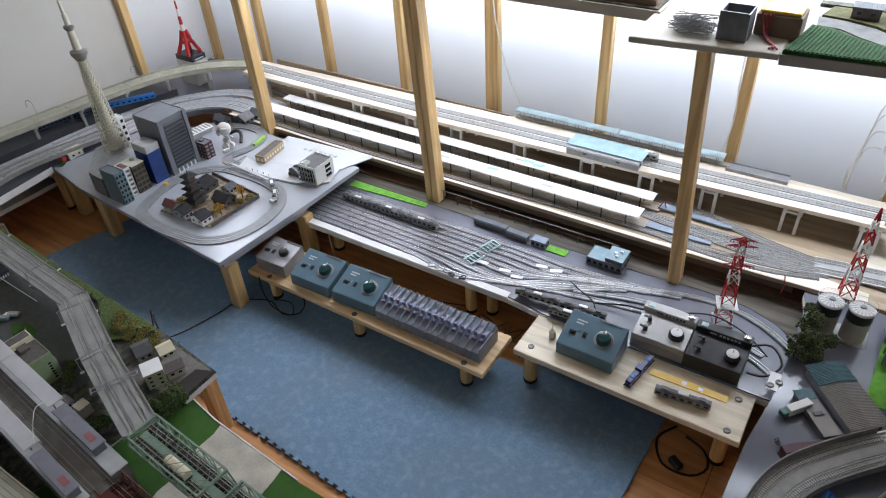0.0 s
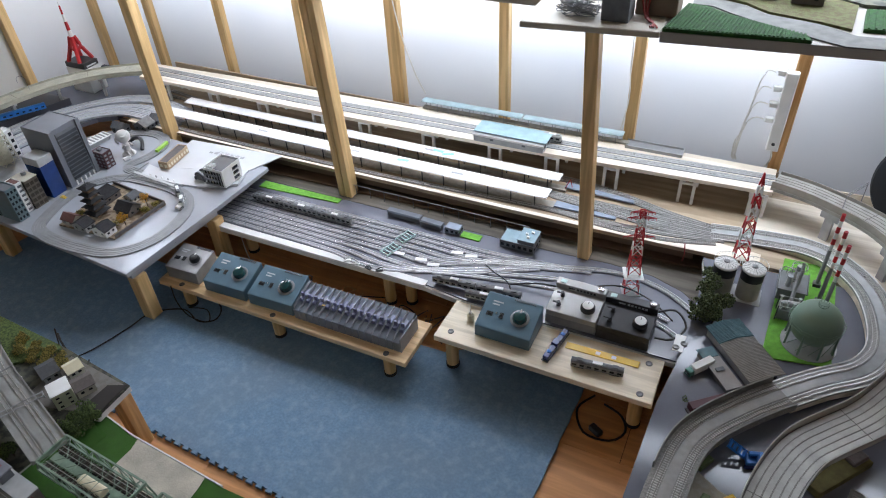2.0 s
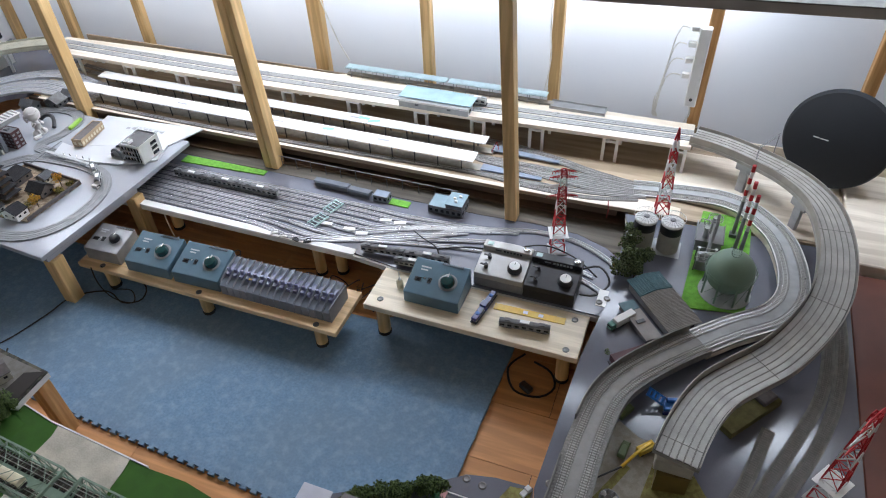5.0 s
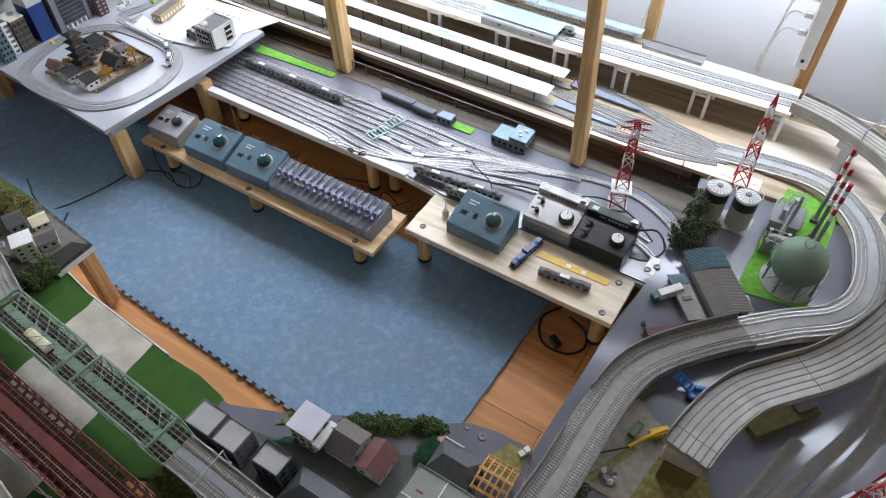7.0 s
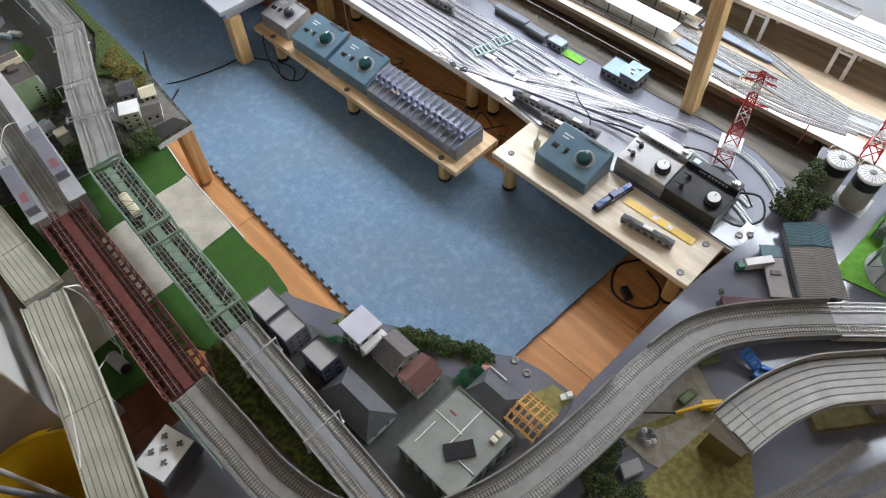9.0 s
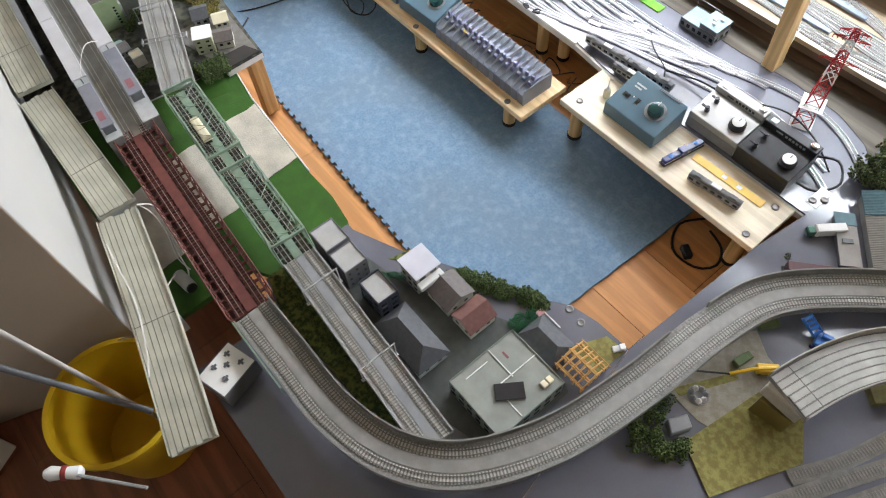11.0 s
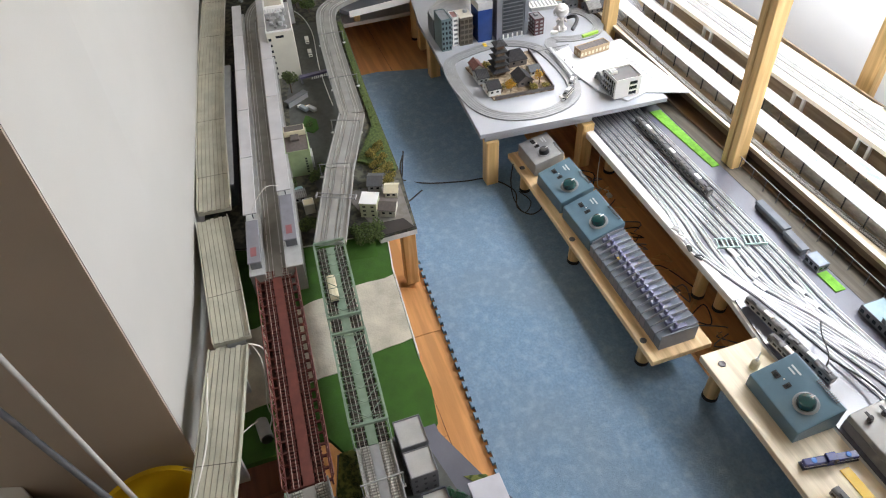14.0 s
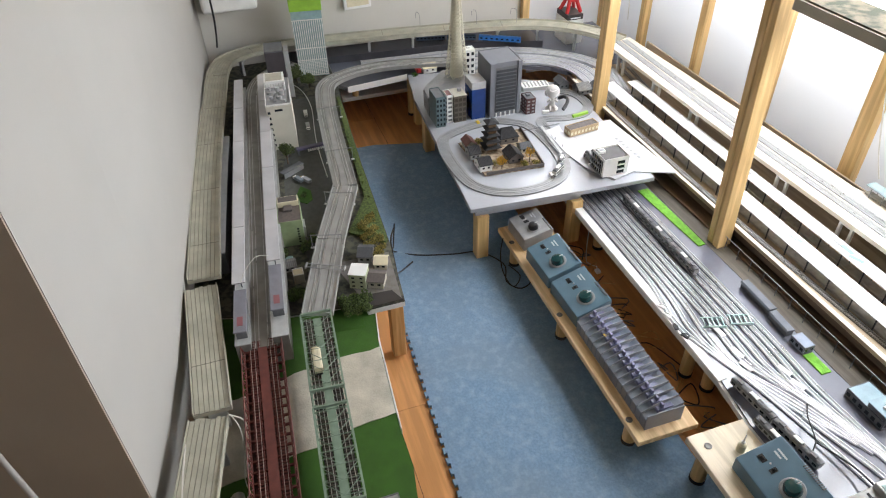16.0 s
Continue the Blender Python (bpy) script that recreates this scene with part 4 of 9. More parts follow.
HSLAB = M("grey_slab_road", (0.265, 0.262, 0.25), 0.5, 0, 0.15, 25, 300, 0.1)
# hillside double line: kinked grey viaduct road
H1 = [(-0.962, 0.295, 0.238), (-0.985, 0.13, 0.246), (-0.995, 0.0, 0.252), (-0.985, -0.10, 0.256), (-0.945, -0.205, 0.262), (-0.865, -0.290, 0.268), (-0.70, -0.324, 0.272), (-0.46, -0.347, 0.274), (-0.142, -0.369, 0.275)]
hl, _ = double_line("hillside_line", "light grey kinked double track on a slab above the street", H1, 0.072, 0.034, 0.004, HSLAB, HSLAB, False)
hl2, _ = double_line("hillside_line", "light grey kinked double track on a slab above the street", [(-0.140, -0.370, 0.2752), (0.104, -0.462, 0.2755)], 0.078, 0.034, 0.004, HSLAB, HSLAB, False)
hl3, _ = double_line("hillside_line", "light grey kinked double track on a slab above the street", [(0.106, -0.463, 0.2757), (0.384, -0.551, 0.2757)], 0.078, 0.034, 0.004, HSLAB, HSLAB, False)
for th, pts in ((hl, ((-0.86, -0.29), (-0.53, -0.336), (-0.2, -0.36))), (hl2, ((-0.05, -0.41), (0.08, -0.46))), (hl3, ((0.15, -0.483), (0.30, -0.53)))):
    for x, y in pts:
        part("pier", box(B(), x - 0.006, x + 0.006, y - 0.022, y + 0.022, ZB, 0.2648), LGREY, th, world=True)

# street line east of the green bridge
el, el_path = double_line("town_line", "grey double track with pale sleepers through the town", [(0.942, -0.590, 0.270), (1.10, -0.598, 0.270), (1.39, -0.614, 0.266)], 0.068, 0.036, 0.006, LBALLAST, GREY, railmat=DULLRAIL)
part("embankment", sweep(B(), el_path, bar(-0.028, 0.028, ZB - 0.270, -0.0102)), SLAB_D, el, world=True)

STLINE = M("pale_station_bed", (0.29, 0.28, 0.255), 0.5, 0, 0.15, 30)
# old station line
sl, sl_path = double_line("station_line", "grey double track between two old platforms", [(0.452, -0.687, 0.274), (0.0, -0.647, 0.274), (-0.60, -0.594, 0.274), (-0.90, -0.562, 0.274), (-1.03, -0.50, 0.272), (-1.12, -0.38, 0.268)], 0.062, 0.030, 0.002, STLINE, STLINE, False)


# ---- bridges ----
def truss(name, label, a, b, z, width, height, bays, mat, deckmat, portals):
    """A through-truss double-track bridge from a to b: decks, chords, posts, diagonals, wind bracing."""
    a, b = Vector((*a, z)), Vector((*b, z))
    ln = (b - a).length
    ang = math.degrees(math.atan2((b - a).y, (b - a).x))
    th = thing(name, (a.x, a.y, z - 0.012), label, "model bridge", rz=ang)
    h0, hw, hh = 0.012, width / 2, 0.012 + height
    for s in (-1, 1):
        part("bottom_chord", box(B(), 0, ln, s * hw - 0.002, s * hw + 0.002, h0 - 0.006, h0 + 0.002), mat, th)
        part("top_chord", box(B(), 0.022, ln - 0.022, s * hw - 0.0018, s * hw + 0.0018, hh - 0.003, hh), mat, th)
        for i in range(bays + 1):
            x = ln * i / bays
            part("web_post", strut(B(), (min(max(x, 0.022), ln - 0.022), s * hw, hh - 0.002), (x, s * hw, h0), 0.0013), mat, th)
            if i < bays:
                x2 = ln * (i + 1) / bays
                if i % 2:
                    part("web_diagonal", strut(B(), (x, s * hw, hh - 0.002), (x2, s * hw, h0), 0.0012), mat, th)
                else:
                    part("web_diagonal", strut(B(), (x, s * hw, h0), (min(x2, ln - 0.022), s * hw, hh - 0.002), 0.0012), mat, th)
    for i in range(bays):
        x, x2 = max(ln * i / bays, 0.022), min(ln * (i + 1) / bays, ln - 0.022)
        part("top_brace", strut(B(), (x, -hw, hh - 0.001), (x2, 0, hh - 0.001), 0.0009), mat, th)
        part("top_brace", strut(B(), (x, hw, hh - 0.001), (x2, 0, hh - 0.001), 0.0009), mat, th)
        part("top_strut", strut(B(), (x2, -hw, hh - 0.001), (x2, hw, hh - 0.001), 0.0009), mat, th)
    for f in portals:
        part("portal", box(B(), ln * f - 0.002 + 0.022 * (1 - 2 * f), ln * f + 0.002 + 0.022 * (1 - 2 * f), -hw, hw, hh - 0.006, hh + 0.0012), mat, th)
    part("deck", box(B(), 0, ln, -0.009, 0.009, h0 - 0.003, h0), deckmat, th)
    # black plates added so the open gaps under the tracks read as dark
    for s in (-1, 1):
        part("floor_plate", box(B(), 0, ln, s * 0.0205 - 0.0105, s * 0.0205 + 0.0105, h0 - 0.0050, h0 - 0.0032), RUBBER, th, "black plate darkening the gaps under the track")
    for i in range(bays * 2 + 1):
        x = ln * i / (bays * 2)
        part("floor_beam", box(B(), x - 0.0015, x + 0.0015, -hw, hw, h0 - 0.0051, h0 - 0.00305), mat, th)
    for s in (-1, 1):
        line = [th.matrix_basis @ Vector((x, s * 0.0205, h0)) for x in (0, ln / 2, ln)]
        sleepers(th, line, 0.0058, 0.0165, -0.0012, SLEEPER_D)
        rails(th, line, z=0.0003)
    return th


truss("green_truss_bridge", "pale green through-truss double-track bridge over the river", (0.395, -0.555), (0.672, -0.574), 0.270, 0.071, 0.042, 8, BRIDGE_G, BRIDGE_G, (0.0, 1.0))
truss("green_truss_bridge", "pale green through-truss double-track bridge over the river", (0.674, -0.574), (0.940, -0.590), 0.270, 0.071, 0.042, 8, BRIDGE_G, BRIDGE_G, (0.0, 1.0))


BRIDGE_D = M("dark_rust_plastic", (0.120, 0.028, 0.023), 0.6, 0, 0.2, 80)


BRIDGE_RAIL = M("worn_pink_brown_rail", (0.34, 0.255, 0.22), 0.4, 0.35, 0.1, 60)
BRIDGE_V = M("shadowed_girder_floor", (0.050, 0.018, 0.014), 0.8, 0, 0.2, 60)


def girder(name, label, a, b, z, width, mat):
    """A deck-girder double-track bridge: open sleepers on girders, a centre walkway, lattice railings leaning out."""
    a, b = Vector((*a, z)), Vector((*b, z))
    ln = (b - a).length
    th = thing(name, (a.x, a.y, z - 0.030), label, "model bridge", rz=math.degrees(math.atan2((b - a).y, (b - a).x)))
    h0, hw = 0.030, width / 2
    # dark plate added in place of the shade below the open sleepers
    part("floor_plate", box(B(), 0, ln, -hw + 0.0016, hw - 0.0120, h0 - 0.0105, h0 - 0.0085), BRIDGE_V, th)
    part("walkway", box(B(), 0, ln, -0.0105, 0.0105, h0 - 0.0013, h0 + 0.0004), mat, th, "red-brown centre walkway plate")
    for s in (-1, 1):
        part("side_girder", box(B(), 0, ln, s * hw - 0.0015, s * hw + 0.0015, h0 - 0.022, h0 - 0.001), mat, th)
        for u in (0.0155, 0.0295):
            part("stringer", box(B(), 0, ln, s * u - 0.0010, s * u + 0.0010, h0 - 0.0080, h0 - 0.0020), BRIDGE_D, th)
        r = B()
        n = 44
        for i in range(n + 1):
            x = ln * i / n
            if i % 2 == 0:
                strut(r, (x, s * hw, h0 - 0.001), (x, s * (hw + 0.005), h0 + 0.015), 0.0012)
            if i < n:
                lo, hi = (s * hw, h0), (s * (hw + 0.0045), h0 + 0.0135)
                p, q = (lo, hi) if i % 2 else (hi, lo)
                strut(r, (x, *p), (ln * (i + 1) / n, *q), 0.0011)
        strut(r, (0, s * (hw + 0.005), h0 + 0.015), (ln, s * (hw + 0.005), h0 + 0.015), 0.0016)
        part("railing", r, mat, th)
        line = [th.matrix_basis @ Vector((x, s * 0.0225, h0)) for x in (0, ln / 2, ln)]
        sleepers(th, line, 0.0078, 0.0190, -0.0012, BRIDGE_D, 0.0034)
        rails(th, line, z=0.0003, mat=BRIDGE_RAIL)
    for i in range(23):
        x = 0.002 + (ln - 0.004) * i / 22
        part("floor_beam", box(B(), x - 0.0020, x + 0.0020, -hw + 0.0016, hw - 0.0016, h0 - 0.0080, h0 - 0.0026), mat, th)
    return th


girder("red_girder_bridge", "oxide-red double-track girder bridge with lattice railings", (0.430, -0.6900), (0.981, -0.7185), 0.275, 0.082, BRIDGE_R)


# ---- yard tracks ----
BED = M("pale_track_bed", (0.30, 0.305, 0.33), 0.3, 0, 0.12, 40)


STSLEEPER = M("grey_sleeper", (0.36, 0.355, 0.34), 0.6, 0, 0.15, 120)


def plain_track(pts, label, group, bed=0.0165, fine=False, step=0.03, mat=None, zb=0.003):
    ln = spline(pts, step)
    th = thing("yard_track", tuple(ln[len(ln) // 2]), label, "model track", group)
    part("track_bed", sweep(B(), ln, bar(-bed / 2, bed / 2, 0.0003, zb)), mat or BED, th, world=True)
    if fine:
        sleepers(th, ln, z=zb, mat=STSLEEPER)
        rails(th, ln, z=zb + 0.001)
    else:
        rails(th, ln, z=zb + 0.0002)
    return ln


LEAD = [(0.84, 0.455), (1.00, 0.508), (1.15, 0.556), (1.28, 0.586), (1.40, 0.573), (1.50, 0.515), (1.57, 0.43)]
for i in range(9):
    y = 0.366 + i * 0.0215
    j = min(i, 5)
    tail = [(0.50 + 0.020 * i, y - 0.003 * max(0, 4 - i)), (0.66 + 0.02 * i, y - 0.006 * max(0, 4 - i) + 0.002)]
    if i < 3:
        tail = [(0.44 + 0.03 * i, y - 0.004), (0.60 + 0.03 * i, y - 0.026 + 0.003 * i), (0.74 + 0.02 * i, 0.372 + 0.012 * i), (0.90, 0.430 + 0.012 * i), (1.02 + 0.03 * i, 0.490 + 0.014 * i)]
    elif i < 6:
        tail = [(0.52 + 0.03 * i, y - 0.004), (0.72 + 0.02 * i, y - 0.006), (0.90 + 0.02 * i, 0.478 + 0.008 * i), (1.10 + 0.01 * i, 0.536 + 0.005 * (i - 3))]
    else:
        tail = [(0.70, y), (0.92, y - 0.004), (1.14 + 0.01 * i, 0.560)]
    plain_track([(-0.40, y, ZY), (0.10, y, ZY)] + [(a, b, ZY + 0.0001 * i) for a, b in tail], "bright straight yard siding fanning into points", "yard sidings")
plain_track([(a, b, ZY + 0.001) for a, b in LEAD], "grey ballasted track leading off the yard", "yard leads", 0.018, True)
plain_track([(0.72, 0.372, ZY + 0.0006), (0.95, 0.425, ZY + 0.0006), (1.20, 0.462, ZY + 0.0006), (1.42, 0.435, ZY + 0.0006), (1.56, 0.35, ZY + 0.0006)], "bright track passing behind the controllers", "yard leads")
plain_track([(0.95, 0.445, ZY + 0.0012), (1.15, 0.498, ZY + 0.0012), (1.30, 0.495, ZY + 0.0012), (1.46, 0.45, ZY + 0.0012)], "bright track passing behind the controllers", "yard leads")

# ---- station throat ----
# platform roof's shadow is put into the front track's bed colour
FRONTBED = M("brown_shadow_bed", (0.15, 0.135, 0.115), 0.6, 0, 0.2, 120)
THROAT = ((0.690, 0.030, 0.703, 0.704, 0.738), (0.772, 0.025, 0.785, 0.770, 0.769), (0.792, 0.020, 0.800, 0.787, 0.782), (0.880, 0.015, 0.868, 0.822, 0.8085), (0.897, 0.010, 0.885, 0.834, 0.8095))
for i, (y0, d, ya, yb, yc_) in enumerate(THROAT):
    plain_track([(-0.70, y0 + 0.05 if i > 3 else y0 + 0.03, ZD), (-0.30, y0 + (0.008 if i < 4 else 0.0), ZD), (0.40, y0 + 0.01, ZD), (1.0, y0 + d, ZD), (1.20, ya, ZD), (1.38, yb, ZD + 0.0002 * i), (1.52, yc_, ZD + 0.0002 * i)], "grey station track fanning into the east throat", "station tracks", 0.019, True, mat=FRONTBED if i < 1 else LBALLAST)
for i, pts in enumerate((((0.98, 0.722), (1.20, 0.721), (1.38, 0.730), (1.54, 0.757)), ((1.02, 0.792), (1.22, 0.768), (1.38, 0.750), (1.52, 0.767)), ((1.10, 0.808), (1.26, 0.806), (1.40, 0.803), (1.52, 0.796)))):
    plain_track([(x, y, ZD + 0.0012 + 0.0002 * i) for x, y in pts], "grey crossover track in the station throat", "station tracks", 0.019, True, mat=LBALLAST)


# ---- control shelf and control table ----
cs = thing("control_shelf", (0.45, 0.165, 0), "low pine plank shelf on round legs with rubber feet", "shelf")
part("plank", box(B(), 0.005, 0.865, 0.080, 0.240, 0.084, 0.101), PINE, cs, bevel=0.0015, world=True)
for x in (0.085, 0.425, 0.797):
    round_leg(cs, x, 0.108, 0.0838)
    round_leg(cs, x, 0.215, 0.0838)
    screw(cs, x + 0.005, 0.092, 0.1012)
ct = thing("control_table", (1.19, 0.27, 0), "pale pine table board on round legs", "table")
ZT = 0.140
part("top", box(B(), 0.907, 1.478, 0.168, 0.318, ZT - 0.018, ZT), TABLEWOOD, ct, bevel=0.0015, world=True)
part("rear_board", box(B(), 1.150, 1.472, 0.3185, 0.420, ZT - 0.012, ZT + 0.0008), SILVER, ct, "bare metal plate behind the board", world=True)
for x, y in ((0.942, 0.205), (1.440, 0.205), (0.942, 0.29), (1.44, 0.29)):
    round_leg(ct, x, y, ZT - 0.0182, 0.0175)
for x, y in ((0.944, 0.199), (1.445, 0.188), (1.444, 0.291)):
    screw(ct, x, y, ZT + 0.0002)


def wedge(bm, w, d, h0, h1, bump=0.0):
    """A box w wide and d deep whose top slopes up from h0 in front to h1 behind."""
    v = [bm.verts.new(p) for p in ((0, 0, 0), (w, 0, 0), (w, d, 0), (0, d, 0), (0, 0, h0), (w, 0, h0), (w, d, h1), (0, d, h1))]
    for f in ((3, 2, 1, 0), (4, 5, 6, 7), (0, 1, 5, 4), (1, 2, 6, 5), (2, 3, 7, 6), (3, 0, 4, 7)):
        bm.faces.new([v[i] for i in f])
    return bm


def on_slope(u, v, w, d, h0, h1, up=0.0):
    """The pose on the sloping top at u across and v back."""
    a = math.atan2(h1 - h0, d)
    return pose(u, v, h0 + (h1 - h0) * v / d + up, math.degrees(a))


def controller(loc, label, body, w=0.142, d=0.100, h0=0.042, h1=0.072, knob=TEALKNOB, rz=0.0, kr=0.0190, ku=0.70, kv=0.48):
    th = thing("power_controller", loc, label, "train controller", rz=rz)
    part("case", wedge(B(), w, d, h0, h1), body, th, bevel=0.003, seg=2)
    part("base_plate", box(B(), 0.002, w - 0.002, 0.002, d - 0.002, -0.0005, 0.004), BLACK, th)
    S = lambda u, v, up=0.0: on_slope(u * w, v * d, w, d, h0, h1, up)
    dial = part("dial_ring", lathe(B(), [(kr * 1.35, 0), (kr * 1.35, 0.001), (kr * 1.2, 0.0018), (kr * 1.1, 0.001)], seg=28), GREY, th, "grey dial ring", smooth=True)
    dial.matrix_basis = S(ku, kv, 0.0003)
    k = B()
    lathe(k, [(kr, 0.001), (kr * 0.96, 0.010), (kr * 0.80, 0.015), (kr * 0.5, 0.0165), (kr * 0.05, 0.0168)], seg=28)
    kn = part("knob", k, knob, th, "round speed knob", smooth=True)
    kn.matrix_basis = S(ku, kv, 0.0008)
    part("pointer", box(B(), -0.0008, 0.0008, kr * 0.4, kr * 0.98, 0.0155, 0.0175), WHITE, kn)
    for u, v, sx, sy in ((0.17, 0.40, 0.009, 0.006), (0.38, 0.42, 0.005, 0.008)):
        b_ = part("switch_plate", box(B(), -sx, sx, -sy, sy, 0, 0.0012), BLACK, th)
        b_.matrix_basis = S(u, v, 0.0003)
        part("switch_lever", box(B(), -sx * 0.5, sx * 0.5, -sy * 0.3, sy * 0.5, 0.0012, 0.006), BLACK, b_, bevel=0.0008)
    le = part("lamp", lathe(B(), [(0.002, 0), (0.002, 0.001), (0.001, 0.002)], seg=10), WHITE, th, smooth=True)
    le.matrix_basis = S(0.28, 0.46, 0.0003)
    for u, v, sx in ((0.24, 0.76, 0.014), (0.22, 0.68, 0.010)):
        part("lettering", box(B(), -sx, sx, -0.002, 0.002, 0, 0.0004), WRITE, th).matrix_basis = S(u, v, 0.0003)
    vents = B()
    for i in range(12):
        box(vents, w * 0.50 + i * 0.005, w * 0.50 + i * 0.005 + 0.0022, d * 0.90, d * 0.985, h1 - 0.001, h1 + 0.0006, None)
    part("vent_grille", vents, BLACK, th)
    return th


controller((0.025, 0.106, 0.1012), "small silver-grey train controller with black knob", M("dull_silver_case", (0.33, 0.33, 0.335), 0.35, 0.3), 0.118, 0.096, 0.044, 0.062, BLACK, 2, 0.0155)
controller((0.176, 0.102, 0.1012), "blue-grey sloped train controller with teal knob", BLUEPACK, 0.148, 0.102, 0.040, 0.070, rz=2)
controller((0.338, 0.106, 0.1012), "blue-grey sloped train controller with teal knob", BLUEPACK, 0.152, 0.102, 0.040, 0.070, rz=2)
controller((1.006, 0.213, ZT + 0.0004), "blue-grey sloped train controller with teal knob, vents on top", BLUEPACK, 0.152, 0.106, 0.038, 0.068)

# row of lever switches
N_SW = 16
sr = thing("switch_rack", (0.497, 0.108, 0.1012), "row of grey clear-topped point lever switches", "switch row", rz=0.3)
SWW = 0.340 / N_SW
cell = wedge(B(), SWW - 0.0012, 0.098, 0.034, 0.058)
cm = finish(cell, "switch_body", RACK, 0.0012)
fin = B()
v = [fin.verts.new(p) for p in ((0, 0.004, 0.036), (0, 0.094, 0.059), (0, 0.094, 0.066), (0, 0.050, 0.060), (0, 0.006, 0.043))]
w_ = [fin.verts.new((0.0012, p.co.y, p.co.z)) for p in v]
fin.faces.new(v), fin.faces.new(w_[::-1])
for i in range(5):
    fin.faces.new((v[i], w_[i], w_[(i + 1) % 5], v[(i + 1) % 5]))
fm = finish(fin, "divider", M("frosted_divider", (0.38, 0.40, 0.45), 0.3), 0)
lv = B()
box(lv, 0.006, 0.0155, 0.040, 0.046, 0.046, 0.066)
box(lv, 0.005, 0.0165, 0.030, 0.072, 0.042, 0.053, None)
lm = finish(lv, "lever", SWITCH, 0.0006)
for i in range(N_SW):
    for nm, me in (("switch_body", cm), ("divider", fm), ("lever", lm)):
        o = new(nm, me)
        o.parent = sr
        o.matrix_basis = pose(i * SWW, 0, 0)
part("end_cheek", box(B(), 0.3402, 0.3425, 0.0, 0.098, 0, 0.050), RACK, sr)
part("yellow_mark", box(B(), 0.080, 0.088, 0.030, 0.036, 0.050, 0.0525), YELLOW, sr, "small yellow sticker")


def deck_controller(loc, label, body, knobtop):
    th = thing("metal_controller", loc, label, "train controller")
    w, d, h0, h1 = 0.134, 0.082, 0.046, 0.058
    part("case", wedge(B(), w, d, h0, h1), body, th, bevel=0.0015)
    part("rear_case", box(B(), 0, w, d + 0.0005, d + 0.028, 0, 0.072), body, th, bevel=0.0015)
    part("side_skirt", box(B(), 0.0005, w - 0.0005, -0.0008, 0.004, 0.0, 0.030), BLACK if body is BLACK else GREY, th)
    S = lambda u, v, up=0.0: on_slope(u * w, v * d, w, d, h0, h1, up)
    kb = part("knob", lathe(B(), [(0.0195, 0), (0.0190, 0.008), (0.0165, 0.010), (0.0160, 0.014), (0.0150, 0.0155)], seg=26), BLACK, th, "black knob with bright cap", smooth=True)
    kb.matrix_basis = S(0.76, 0.45, 0.0004)
    part("cap", lathe(B(), [(0.0145, 0.0156), (0.0140, 0.0166), (0.002, 0.0168)], seg=26), WHITE, kb, smooth=True)
    part("pointer", box(B(), -0.0008, 0.0008, 0.002, 0.0105, 0.0168, 0.0174), BLACK, kb)
    for u, v in ((0.20, 0.70), (0.20, 0.30)):
        lv_ = part("toggle", lathe(B(), [(0.006, 0), (0.006, 0.003), (0.003, 0.0045), (0.003, 0.009), (0.0055, 0.011), (0.0045, 0.014)], seg=12), BLACK, th, "black toggle switch", smooth=True)
        lv_.matrix_basis = S(u, v, 0.0004)
        part("toggle_arm", box(B(), -0.015, 0.0, -0.0022, 0.0022, 0.009, 0.012), BLACK, lv_)
    part("meter", box(B(), 0.010, 0.026, d + 0.006, d + 0.020, 0.0722, 0.0738), GREENGL, th, "small green meter window")
    pj = part("round_button", lathe(B(), [(0.009, 0), (0.009, 0.006), (0.007, 0.007)], w - 0.015, d + 0.014, 18), CHROME, th, smooth=True)
    pj.matrix_basis = pose(0, 0, 0.0722)
    for i in range(6):
        part("lettering", box(B(), 0.058 + i * 0.009, 0.064 + i * 0.009, d + 0.0006 - 0.0008, d + 0.0006, 0.061, 0.067), WRITE if body is BLACK else BLACK, th)
    part("lettering", box(B(), 0.035, 0.052, d - 0.0002, d + 0.0006, 0.062, 0.066), WRITE if body is BLACK else BLACK, th)
    return th


deck_controller((1.160, 0.330, ZT + 0.0012), "silver metal train controller with black toggles", SILVER, True)
deck_controller((1.2965, 0.326, ZT + 0.0012), "black metal train controller with silver knob", BLACK, True)


